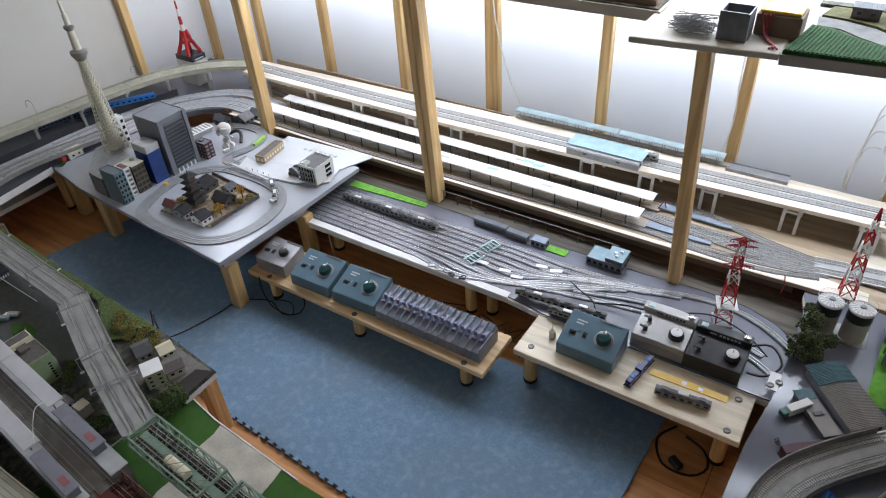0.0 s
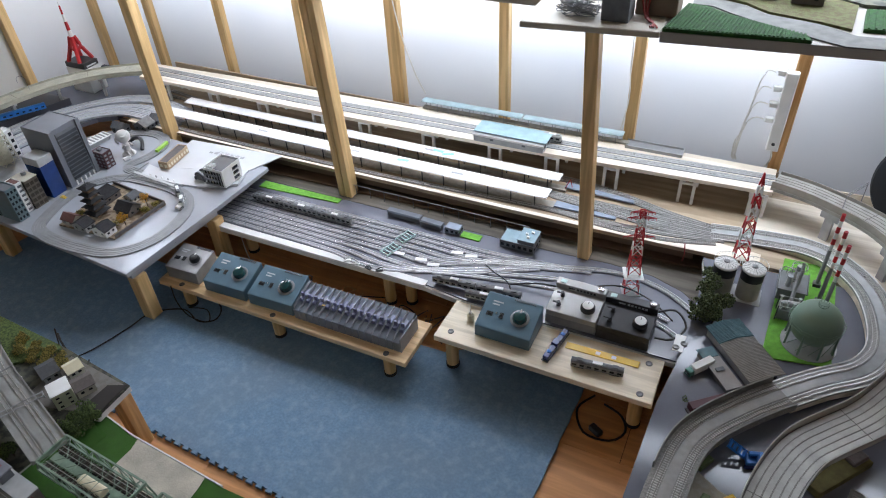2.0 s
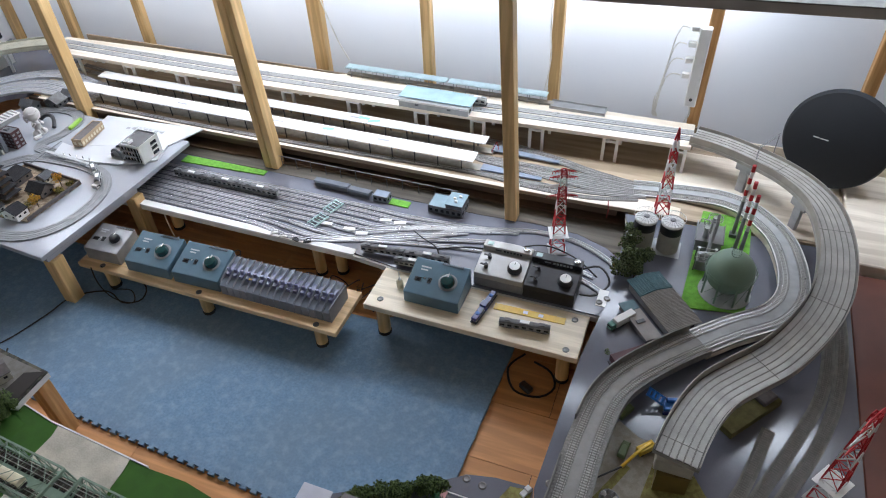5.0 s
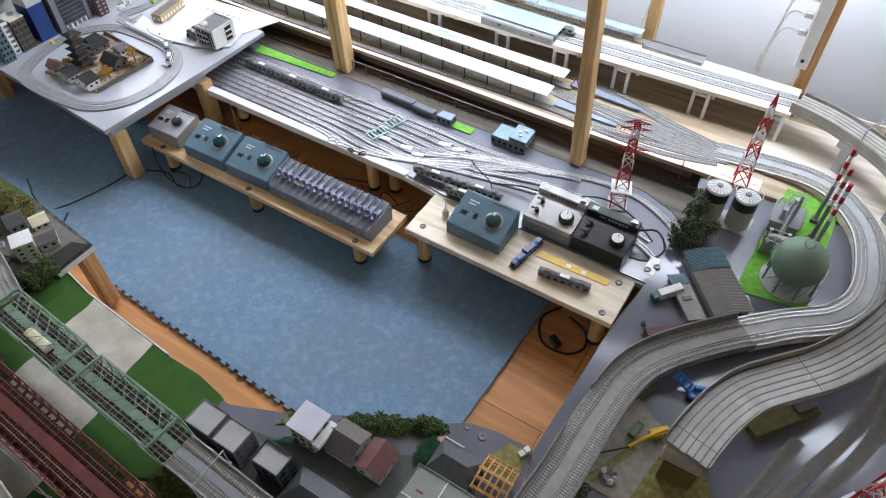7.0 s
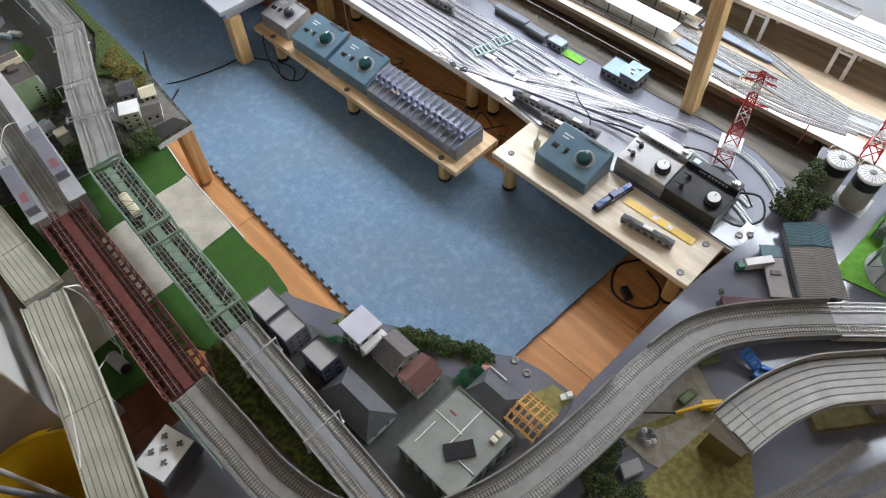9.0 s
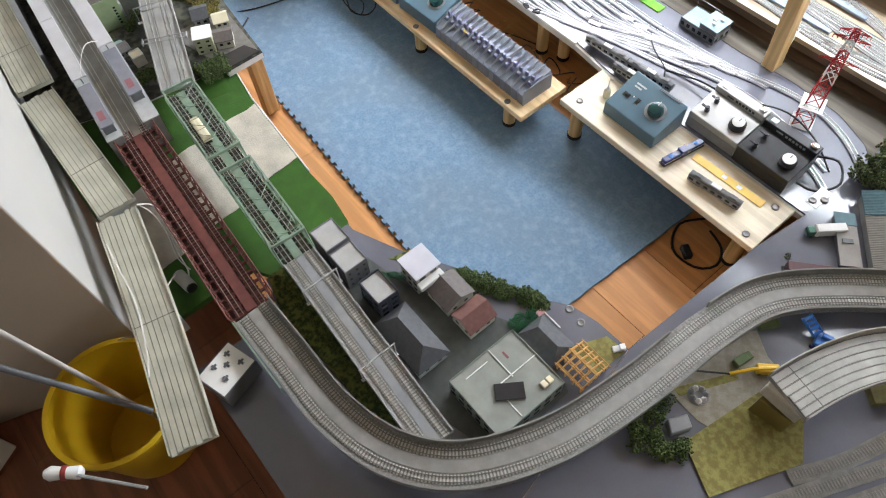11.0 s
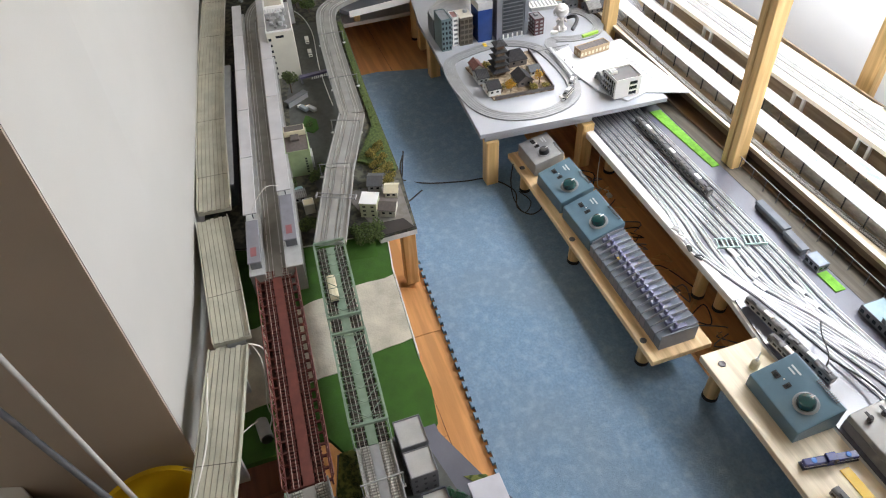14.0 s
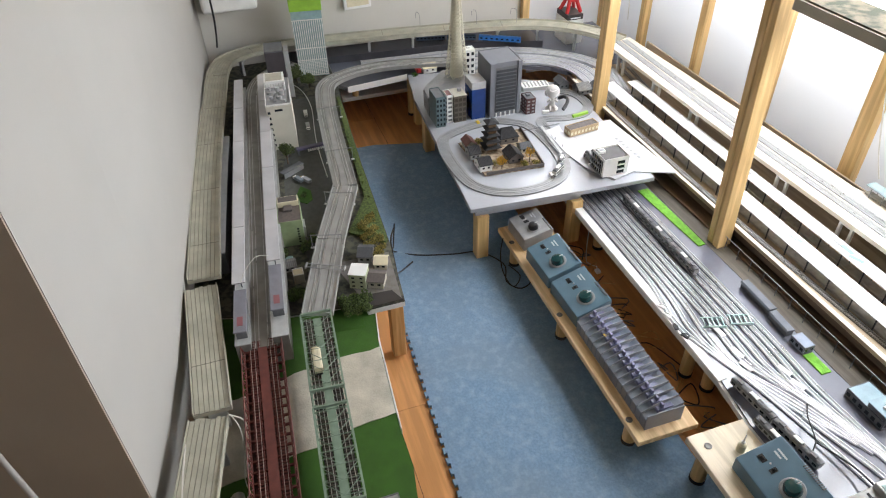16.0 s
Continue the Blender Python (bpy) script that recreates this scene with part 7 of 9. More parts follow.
# ---- yard buildings ----
ys = building("yard_office", 0.930, 1.038, 0.578, 0.642, 0.024, "dark two-level yard office with pale blue roofs", DGREY, M("pale_slate_roof", (0.26, 0.37, 0.42), 0.4), ZY, rows=1, cx=6, cy=3, plant=False, parapet=0.002)
part("upper_floor", box(B(), 0.002, 0.053, -0.030, 0.030, 0.026, 0.040), DGREY, ys, bevel=0.0006)
part("upper_roof", box(B(), 0.000, 0.055, -0.032, 0.032, 0.0402, 0.0422), bpy.data.materials["pale_slate_roof"], ys)
for x, y in ((0.022, 0.0), (0.036, 0.012), (0.030, -0.014)):
    part("roof_unit", box(B(), x - 0.004, x + 0.004, y - 0.003, y + 0.003, 0.0424, 0.048), WHITE, ys)
SHEDB = M("dark_blue_grey_roof", (0.115, 0.13, 0.155), 0.45)
for i, (x0, x1) in enumerate(((0.535, 0.655), (0.660, 0.735))):
    sh = thing("carriage_shed", (x0, 0.597 - 0.008 * i, ZY + 0.002), "low blue-grey carriage shed roof beside the yard", "model shed", "carriage sheds", rz=-1 - 2 * i)
    part("wall", box(B(), 0.002, x1 - x0 - 0.002, -0.010, 0.010, 0, 0.016), DGREY, sh)
    bm = B()
    prism(bm, [(-0.014, 0), (0.014, 0), (0.010, 0.0045), (-0.010, 0.0045)], 0, x1 - x0)
    for q in bm.verts:
        q.co = Vector((q.co.z, q.co.x, 0.0162 + q.co.y))
    part("roof", bm, SHEDB, sh)
building("signal_box", 0.748, 0.796, 0.574, 0.606, 0.022, "small blue-grey signal box with flat roof", M("slate_wall", (0.16, 0.18, 0.21), 0.5), pb, ZY, rows=1, cx=3, cy=2, plant=False, parapet=0.001)
for x, y in ((0.634, 0.428), (0.648, 0.500)):
    g = thing("aqua_gantry", (x, y, ZY + 0.0055), "aqua clear-plastic track jig laid over the sidings", "track jig", "aqua track jigs", rz=72)
    b = B()
    for s in (-1, 1):
        box(b, -0.030, 0.030, s * 0.016 - 0.0012, s * 0.016 + 0.0012, 0, 0.006)
    for i in range(5):
        box(b, -0.026 + i * 0.0125, -0.023 + i * 0.0125, -0.0148, 0.0148, 0.001, 0.005)
    part("frame", b, GREENGL, g)

for x, y, a in ((0.827, 0.494, 12), (0.873, 0.495, 20), (0.785, 0.416, 14), (0.665, 0.425, 5), (0.741, 0.424, 10)):
    sp_ = solo("paper_slip", box(B(), -0.018, 0.018, -0.007, 0.007, 0, 0.0012), WHITE, "small white card slip over the points", "card slip", group="card slips")
    sp_.matrix_basis = pose(x, y, ZY + 0.0055, 0, 0, a)

# ---- industrial corner ----
solo("grass_pad", prism(B(), [(1.680, 0.345), (1.700, 0.742), (1.828, 0.742), (1.828, 0.372)], ZB + 0.0004, ZB + 0.003), GRASS_L, "bright green grass mat under the works", "grass mat")
solo("white_pad", prism(B(), [(1.838, 0.455), (1.838, 0.545), (1.850, 0.51)], ZB + 0.0004, ZB + 0.0014), WHITE, "white card under the sphere tank", "card")
for i, (x, y) in enumerate(((1.558, 0.550), (1.624, 0.554))):
    tk = thing("storage_tank", (x, y, ZB), "cream cylindrical storage tank with black band and white lid", "storage tank", "storage tanks")
    part("shell", lathe(B(), [(0.028, 0.0004), (0.028, 0.060)], seg=28), BEIGE, tk, smooth=True)
    part("black_band", lathe(B(), [(0.0284, 0.0602), (0.0284, 0.086)], seg=28), BLACK, tk, smooth=True)
    part("lid", lathe(B(), [(0.0288, 0.0862), (0.0288, 0.091), (0.027, 0.093), (0.026, 0.0905), (0.009, 0.0955), (0.002, 0.096)], seg=28), WHITE, tk, smooth=True)
    for k in range(16):
        a0 = k * math.pi / 8
        part("lid_rib", strut(B(), (0.006 * math.cos(a0), 0.006 * math.sin(a0), 0.0960), (0.0255 * math.cos(a0), 0.0255 * math.sin(a0), 0.0912), 0.0007), LGREY, tk)
    part("lid_hub", lathe(B(), [(0.007, 0.0935), (0.007, 0.0985), (0.003, 0.1000)], seg=14), GREY, tk)
    rim = B()
    for k in range(24):
        a0, a1 = k * math.pi / 12, (k + 1) * math.pi / 12
        strut(rim, (0.031 * math.cos(a0), 0.031 * math.sin(a0), 0.104), (0.031 * math.cos(a1), 0.031 * math.sin(a1), 0.104), 0.0006, 3)
        strut(rim, (0.031 * math.cos(a0), 0.031 * math.sin(a0), 0.097), (0.031 * math.cos(a0), 0.031 * math.sin(a0), 0.104), 0.0005, 3)
    part("lid_railing", rim, WHITE, tk)
    part("base_pad", box(B(), -0.034, 0.034, -0.034, 0.034, -0.0, 0.0003), LGREY, tk)

gt = thing("gas_holder", (1.776, 0.432, ZB + 0.003), "pale green spherical gas tank on a ring of legs", "gas tank")
part("sphere", lathe(B(), [(0.056 * math.sin(math.pi * i / 18) + 1e-4, 0.068 - 0.056 * math.cos(math.pi * i / 18)) for i in range(19)], seg=36), GASGREEN, gt, smooth=True)
rg_ = B()
for k in range(8):
    a = (k + 0.5) * math.pi / 4
    part("leg", strut(B(), (0.056 * math.cos(a), 0.056 * math.sin(a), 0.0021), (0.054 * math.cos(a), 0.054 * math.sin(a), 0.066), 0.0026, 6), GASGREEN, gt)
for k in range(12):
    a = k * math.pi / 6
    c, s = math.cos(a), math.sin(a)
    a2 = a + math.pi / 6
    strut(rg_, (0.054 * c, 0.054 * s, 0.010), (0.054 * math.cos(a2), 0.054 * math.sin(a2), 0.052), 0.0008)
    strut(rg_, (0.060 * c, 0.060 * s, 0.070), (0.060 * math.cos(a2), 0.060 * math.sin(a2), 0.070), 0.0010)
    strut(rg_, (0.060 * c, 0.060 * s, 0.078), (0.060 * math.cos(a2), 0.060 * math.sin(a2), 0.078), 0.0008)
    strut(rg_, (0.060 * c, 0.060 * s, 0.066), (0.060 * c, 0.060 * s, 0.078), 0.0007)
part("walkway_railing", rg_, GASGREEN, gt)
part("top_platform", lathe(B(), [(0.011, 0.1225), (0.011, 0.124), (0.010, 0.124)], seg=16), GASGREEN, gt)
tr_ = B()
for k in range(12):
    a, a2 = k * math.pi / 6, (k + 1) * math.pi / 6
    strut(tr_, (0.011 * math.cos(a), 0.011 * math.sin(a), 0.131), (0.011 * math.cos(a2), 0.011 * math.sin(a2), 0.131), 0.0006)
    strut(tr_, (0.011 * math.cos(a), 0.011 * math.sin(a), 0.124), (0.011 * math.cos(a), 0.011 * math.sin(a), 0.131), 0.0005)
part("top_railing", tr_, GASGREEN, gt)
part("base_plate", cyl(B(), 0, 0, 0.0002, 0.002, 0.062, seg=24), LGREY, gt)

for i, (x, y, h) in enumerate(((1.782, 0.656, 0.228), (1.789, 0.588, 0.226), (1.797, 0.538, 0.224))):
    ch = thing("chimney", (x, y, ZB + 0.003), "grey chimney with red and white banded top", "chimney", "chimneys")
    r = 0.0048
    part("base_box", box(B(), -0.009, 0.009, -0.009, 0.009, 0, 0.010), DGREY, ch)
    part("shaft", cyl(B(), 0, 0, 0.0102, h * 0.52, r * 1.12, r), GREY, ch, smooth=True)
    for k in range(6):
        z0 = h * (0.52 + 0.08 * k) + 0.0002
        part("band", cyl(B(), 0, 0, z0, h * (0.52 + 0.08 * (k + 1)), r, r * 0.97), (WHITE, REDP)[k % 2], ch, smooth=True)

pl = thing("process_plant", (1.722, 0.575, ZB + 0.003), "grey processing plant with pipes and ring walkways", "model plant")
part("lower_block", box(B(), -0.032, 0.032, -0.010, 0.060, 0, 0.036), GREY, pl, bevel=0.001)
part("lower_block", box(B(), -0.024, 0.020, -0.085, -0.050, 0, 0.030), GREY, pl, bevel=0.001)
part("deck", box(B(), -0.036, 0.036, -0.014, 0.064, 0.0362, 0.0385), GREY, pl)
part("column", cyl(B(), 0.004, 0.030, 0.0387, 0.088, 0.009, 0.007), LGREY, pl, smooth=True)
part("column", cyl(B(), -0.012, 0.005, 0.0387, 0.070, 0.007, 0.006), LGREY, pl, smooth=True)
part("vessel", tube(B(), [Vector((-0.022, -0.070, 0.039)), Vector((0.020, -0.062, 0.039))], 0.0085, 14), SILVER, pl, smooth=True)
part("conveyor", tube(B(), [Vector((0.0, -0.060, 0.032)), Vector((0.006, 0.020, 0.076))], 0.005, 4), GREY, pl)
for x, y, z, r in ((0.004, 0.030, 0.082, 0.018), (-0.004, 0.016, 0.062, 0.016)):
    b = B()
    for k in range(20):
        a, a2 = k * math.pi / 10, (k + 1) * math.pi / 10
        strut(b, (x + r * math.cos(a), y + r * math.sin(a), z), (x + r * math.cos(a2), y + r * math.sin(a2), z), 0.0012)
        strut(b, (x + r * math.cos(a), y + r * math.sin(a), z), (x + r * math.cos(a), y + r * math.sin(a), z + 0.007), 0.0006)
        strut(b, (x + r * math.cos(a), y + r * math.sin(a), z + 0.007), (x + r * math.cos(a2), y + r * math.sin(a2), z + 0.007), 0.0007)
    part("ring_walkway", b, LGREY, pl)
b = B()
for k in range(9):
    strut(b, (-0.034, -0.012 + k * 0.009, 0.0386), (-0.034, -0.012 + k * 0.009, 0.048), 0.0007)
    strut(b, (0.034, -0.012 + k * 0.009, 0.0386), (0.034, -0.012 + k * 0.009, 0.048), 0.0007)
part("deck_railing", b, LGREY, pl, kind="stuff")
for x in (-0.034, 0.034):
    part("hand_rail", strut(B(), (x, -0.012, 0.048), (x, 0.060, 0.048), 0.0008), LGREY, pl)
part("flue", tube(B(), [Vector((0.006, -0.004, 0.0387)), Vector((0.010, 0.012, 0.080)), Vector((0.010, 0.030, 0.098))], 0.0045, 8), GREY, pl, smooth=True)
for i, (x, y) in enumerate(((-0.020, -0.078), (-0.006, -0.074), (0.008, -0.076), (0.018, -0.056), (-0.022, -0.056))):
    part("valve_head", cyl(B(), x, y, 0.0302, 0.050 + 0.003 * (i % 2), 0.0026, 0.0020, 8), WHITE, pl, "white valve head", smooth=True)
    part("valve_wheel", cyl(B(), x, y, 0.0505 + 0.003 * (i % 2), 0.052 + 0.003 * (i % 2), 0.0045, 0.0045, 10), LGREY, pl)
for x in (-0.026, 0.022):
    for y in (-0.088, -0.047):
        part("frame_post", box(B(), x - 0.0012, x + 0.0012, y - 0.0012, y + 0.0012, 0, 0.044), DGREY, pl)
for y in (-0.088, -0.047):
    part("frame_beam", box(B(), -0.0272, 0.0232, y - 0.0010, y + 0.0010, 0.0442, 0.046), LGREY, pl)
for i in range(5):
    part("service_pipe", tube(B(), spline([(-0.030 + 0.012 * i, 0.056, 0.0387), (-0.026 + 0.010 * i, 0.052, 0.060), (0.000 + 0.004 * i, 0.036, 0.066)], 0.008), 0.0013, 5), LGREY, pl, smooth=True)

RIBROOF = M("corrugated_brown_grey", (0.235, 0.22, 0.205), 0.55, 0, 0.1, 90)
# corrugated works hall of three bays
fh = thing("works_hall", (1.640, 0.330, ZB), "long works shed with teal and grey corrugated roofs", "model shed", rz=-50)


def bay(name, x0, x1, y0, y1, h0, h1, mat, ribs=16):
    b = ribbed(B(), [(x0, y0, h0), (x1, y0, h0), (x1, y1, h1), (x0, y1, h1)], ribs, 0.0012, 0.002)
    return part(name, b, mat, fh)


part("wall", box(B(), -0.085, 0.085, -0.040, 0.040, 0.0004, 0.024), GREY, fh)
bay("roof_bay", -0.090, -0.030, -0.045, 0.0, 0.026, 0.034, TEALROOF)
bay("roof_bay", -0.090, -0.030, 0.045, 0.0, 0.026, 0.034, TEALROOF)
bay("roof_bay", -0.0295, 0.092, -0.045, -0.002, 0.024, 0.031, RIBROOF, 30)
bay("roof_bay", -0.0295, 0.092, 0.045, -0.002, 0.024, 0.031, RIBROOF, 30)
part("door", box(B(), 0.0852, 0.0860, -0.030, 0.030, 0.002, 0.020), GLASS_D, fh)
an = thing("works_annex", (1.590, 0.268, ZB), "low grey annex roof beside the works shed", "model shed", rz=-50)
part("wall", box(B(), -0.048, 0.070, -0.018, 0.018, 0.0004, 0.015), DGREY, an)
part("roof", box(B(), -0.052, -0.022, -0.021, 0.020, 0.0152, 0.0182), TEALROOF, an, bevel=0.0004)
part("roof", box(B(), -0.0215, 0.074, -0.021, 0.020, 0.0152, 0.0172), M("pale_shed_roof", (0.27, 0.25, 0.235), 0.6), an, bevel=0.0004)
part("roof_vent", box(B(), 0.012, 0.022, -0.012, 0.008, 0.0174, 0.0200), DGREY, an)
tkx = thing("box_truck", (1.556, 0.248, ZB), "white box truck with green cab", "model truck", rz=52)
part("box", box(B(), -0.020, 0.038, -0.009, 0.009, 0.004, 0.024), WHITE, tkx, bevel=0.0008)
part("cab", box(B(), -0.036, -0.021, -0.0085, 0.0085, 0.003, 0.019), M("cab_green", (0.05, 0.17, 0.12), 0.4), tkx, bevel=0.0015)
part("windscreen", box(B(), -0.0366, -0.0361, -0.007, 0.007, 0.010, 0.016), GLASS_D, tkx)
for x in (-0.028, 0.000, 0.026):
    for s in (-1, 1):
        part("wheel", tube(B(), [Vector((x, s * 0.0065, 0.0036)), Vector((x, s * 0.0090, 0.0036))], 0.0036, 10), BLACK, tkx)
for x, y, rz, m, lb in ((1.592, 0.150, 40, M("maroon_paint", (0.085, 0.025, 0.032), 0.5), "maroon container wagon beside the line"),):
    rc = thing("container_wagon", (x, y, ZB), lb, "model wagon", rz=rz)
    part("box", box(B(), -0.045, 0.045, -0.010, 0.010, 0.004, 0.022), m, rc, bevel=0.0006)
    part("frame", box(B(), -0.050, 0.050, -0.008, 0.008, 0.0004, 0.0038), BLACK, rc)
LEAF_D = M("olive_dark_leaf_foam", (0.050, 0.072, 0.030), 0.95, 0, 0.4, 200, 900, 0.6, (0.105, 0.13, 0.055))
bush(1.545, 0.150, ZB, 0.010, LEAF, "tiny green shrub beside the wagon", 21, 50)
for i, (x, y, h, r) in enumerate(((1.530, 0.500, 0.075, 0.024), (1.548, 0.452, 0.070, 0.026), (1.530, 0.420, 0.055, 0.026), (1.560, 0.415, 0.050, 0.022), (1.575, 0.470, 0.050, 0.022), (1.525, 0.545, 0.065, 0.016))):
    tree(x, y, ZB, h, r * 1.2, LEAF_D, "dark olive broadleaf model tree by the tanks", 30 + i, 300)

# cranes, machinery and pond under the curve
cr = thing("blue_excavator", (1.702, 0.043, ZB), "bright blue tracked crane machine with raised ladder bed", "model digger", rz=18)
for y in (-0.014, 0.007):
    part("track", box(B(), -0.022, 0.022, y, y + 0.007, 0, 0.008), NAVY, cr, bevel=0.002)
part("body", box(B(), -0.020, 0.018, -0.011, 0.011, 0.0082, 0.015), BLUEP, cr, bevel=0.0015)
part("cab", box(B(), -0.002, 0.012, -0.011, 0.001, 0.0152, 0.030), BLUEP, cr, bevel=0.0015)
part("cab_window", box(B(), 0.0121, 0.0125, -0.009, -0.001, 0.020, 0.028), GLASS_D, cr)
part("engine_cover", box(B(), -0.014, 0.010, 0.0016, 0.010, 0.0152, 0.023), BLUEP, cr, bevel=0.0015)
part("counterweight", box(B(), 0.0182, 0.027, -0.009, 0.009, 0.008, 0.017), BLUEP, cr, bevel=0.001)
for s in (-1, 1):
    part("bed_beam", tube(B(), [Vector((-0.018 + 0.004 * s, 0.006 + 0.007 * s, 0.015)), Vector((-0.046 + 0.004 * s, 0.018 + 0.007 * s, 0.030))], 0.0028, 4), BLUEP, cr)
for i in range(4):
    f = 0.1 + 0.27 * i
    q_ = Vector((-0.018 - 0.028 * f, 0.006 + 0.012 * f, 0.015 + 0.015 * f))
    part("bed_rung", tube(B(), [q_ - Vector((0.004, 0.007, 0)), q_ + Vector((0.004, 0.007, 0))], 0.0030, 4), BLUEP, cr)
cr.matrix_basis = cr.matrix_basis @ Matrix.Scale(1.18, 4)
yc = thing("yellow_crane_truck", (1.656, -0.082, ZB + 0.002), "yellow mobile crane with long dark jib", "model crane", rz=46)
part("body", box(B(), -0.012, 0.026, -0.008, 0.008, 0.003, 0.018), YELLOW, yc, bevel=0.001)
part("jib", tube(B(), [Vector((0.020, 0.0, 0.020)), Vector((-0.020, -0.004, 0.018)), Vector((-0.060, -0.012, 0.010))], 0.0034, 6), YELLOW, yc)
part("dark_jib", tube(B(), [Vector((-0.058, -0.012, 0.010)), Vector((-0.150, -0.006, 0.004))], 0.0020, 6), BLACK, yc)
for x in (-0.006, 0.016):
    part("wheel", tube(B(), [Vector((x, -0.0085, 0.003)), Vector((x, 0.0085, 0.003))], 0.003, 10), BLACK, yc)
gv = thing("green_truck", (1.620, -0.098, ZB + 0.002), "small olive green army truck", "model truck", rz=80)
part("body", box(B(), -0.014, 0.014, -0.008, 0.008, 0.003, 0.016), OLIVE, gv, bevel=0.0015)
part("cab", box(B(), 0.0142, 0.024, -0.0075, 0.0075, 0.003, 0.013), OLIVE, gv, bevel=0.0015)
gv2 = thing("green_truck", (1.606, -0.006, ZB), "small olive green army truck", "model truck", rz=60)
part("body", box(B(), -0.016, 0.016, -0.008, 0.008, 0.003, 0.017), OLIVE, gv2, bevel=0.0015)
part("cab", box(B(), 0.0162, 0.026, -0.0075, 0.0075, 0.003, 0.013), OLIVE, gv2, bevel=0.0015)
spt = thing("sand_patch", (1.62, -0.13, ZB + 0.0005), "pale sandy patch with stones under the crane", "sand")
SANDP = M("pale_sand", (0.34, 0.31, 0.25), 0.9, 0, 0.22, 60, 400, 0.5, (0.27, 0.25, 0.21))
part("sand_plate", prism(B(), [(1.545, -0.095), (1.602, -0.023), (1.646, -0.050), (1.683, -0.058), (1.679, -0.139), (1.668, -0.192), (1.664, -0.232), (1.639, -0.238), (1.575, -0.235), (1.560, -0.154)], ZB + 0.0005, ZB + 0.002), SANDP, spt, world=True)
part("worn_track", prism(B(), [(1.575, -0.225), (1.592, -0.228), (1.640, -0.125), (1.628, -0.118)], ZB + 0.0022, ZB + 0.0027), DIRT, spt, "darker wheel track", world=True)
rgs = random.Random(31)
for k in range(14):
    x, y, r = rgs.uniform(1.575, 1.665), rgs.uniform(-0.225, -0.05), rgs.uniform(0.0012, 0.0028)
    part("stone", lathe(B(), [(r, 0.0), (r * 0.9, r * 0.6), (0.0003, r)], x, y, 6), SANDP, spt, world=True).matrix_basis = pose(0, 0, 0.0016)
rk = thing("fountain", (1.612, -0.202, ZB + 0.002), "grey stone fountain group with white figures", "model fountain")
for i in range(7):
    a = i * 0.9
    part("stone", lathe(B(), [(0.005, 0), (0.006, 0.004), (0.003, 0.011), (0.0008, 0.013)], 0.012 * math.cos(a), 0.012 * math.sin(a), 7), (GREY, WHITE)[i % 3 == 0], rk)
part("basin", lathe(B(), [(0.019, 0), (0.019, 0.003), (0.016, 0.003), (0.016, 0.0012)], seg=18), GREY, rk)
for i, (x, y, r) in enumerate(((1.575, -0.262, 0.022), (1.580, -0.298, 0.026), (1.600, -0.315, 0.024), (1.650, -0.300, 0.024), (1.590, -0.345, 0.028), (1.635, -0.335, 0.026))):
    bush(x, y, ZB, r, LEAF, "dark green foam tree clump by the pond", 50 + i, 170, 0.9)
solo("stone_ruin", prism(B(), [(1.606, -0.283), (1.628, -0.298), (1.644, -0.262), (1.622, -0.250)], ZB + 0.0006, ZB + 0.022), GREY, "small grey stone block among the bushes", "model building", 0.002)
OLIVED = M("olive_moss_flat", (0.13, 0.115, 0.04), 0.9, 0, 0.25, 60, 500, 0.4)
tl = thing("timber_wagon", (1.843, 0.082, ZB), "mossy olive block with brown load below the viaduct", "model block", rz=52)
part("body", box(B(), -0.075, 0.075, -0.026, 0.026, 0.0, 0.018), OLIVED, tl, bevel=0.001)
part("load", box(B(), 0.028, 0.070, -0.018, 0.016, 0.0182, 0.030), BROWNROOF, tl, bevel=0.003)
part("load", box(B(), 0.052, 0.068, 0.002, 0.014, 0.0302, 0.036), BEIGE, tl, bevel=0.002)
HIDBED = M("worn_brown_bed", (0.175, 0.168, 0.152), 0.6, 0, 0.2, 60)
HIDSLEEP = M("worn_brown_sleeper", (0.22, 0.21, 0.19), 0.6, 0, 0.15, 120)
for c in ([(1.80, -0.20), (1.845, -0.10), (1.888, 0.053)], [(1.74, -0.42), (1.80, -0.27), (1.869, -0.115), (1.959, 0.092), (1.994, 0.202), (2.008, 0.35), (1.995, 0.55)], [(1.79, -0.42), (1.85, -0.26), (1.914, -0.101), (1.977, 0.038), (2.018, 0.175), (2.036, 0.35), (2.026, 0.55)]):
    ln = spline([(x, y, ZB + 0.0006) for x, y in c], 0.03)
    th = thing("hidden_track", tuple(ln[len(ln) // 2]), "grey-brown track passing below the viaduct", "model track", "hidden tracks")
    part("track_bed", sweep(B(), ln, bar(-0.0135, 0.0135, 0, 0.004)), HIDBED, th, world=True)
    sleepers(th, ln, z=0.0042, mat=HIDSLEEP)
    rails(th, ln, z=0.0052, mat=DULLRAIL)
solo("red_brown_cabinet", box(B(), 2.064, 2.40, -1.30, 0.62, 0.0, 0.200), BROWNB, "low dark red-brown cabinet beside the board", "cabinet", 0.004)
solo("side_board", box(B(), 2.064, 2.40, 0.63, 1.05, 0.0, 0.225), PALEWOOD, "pale wooden board corner below the speaker", "board", 0.003)

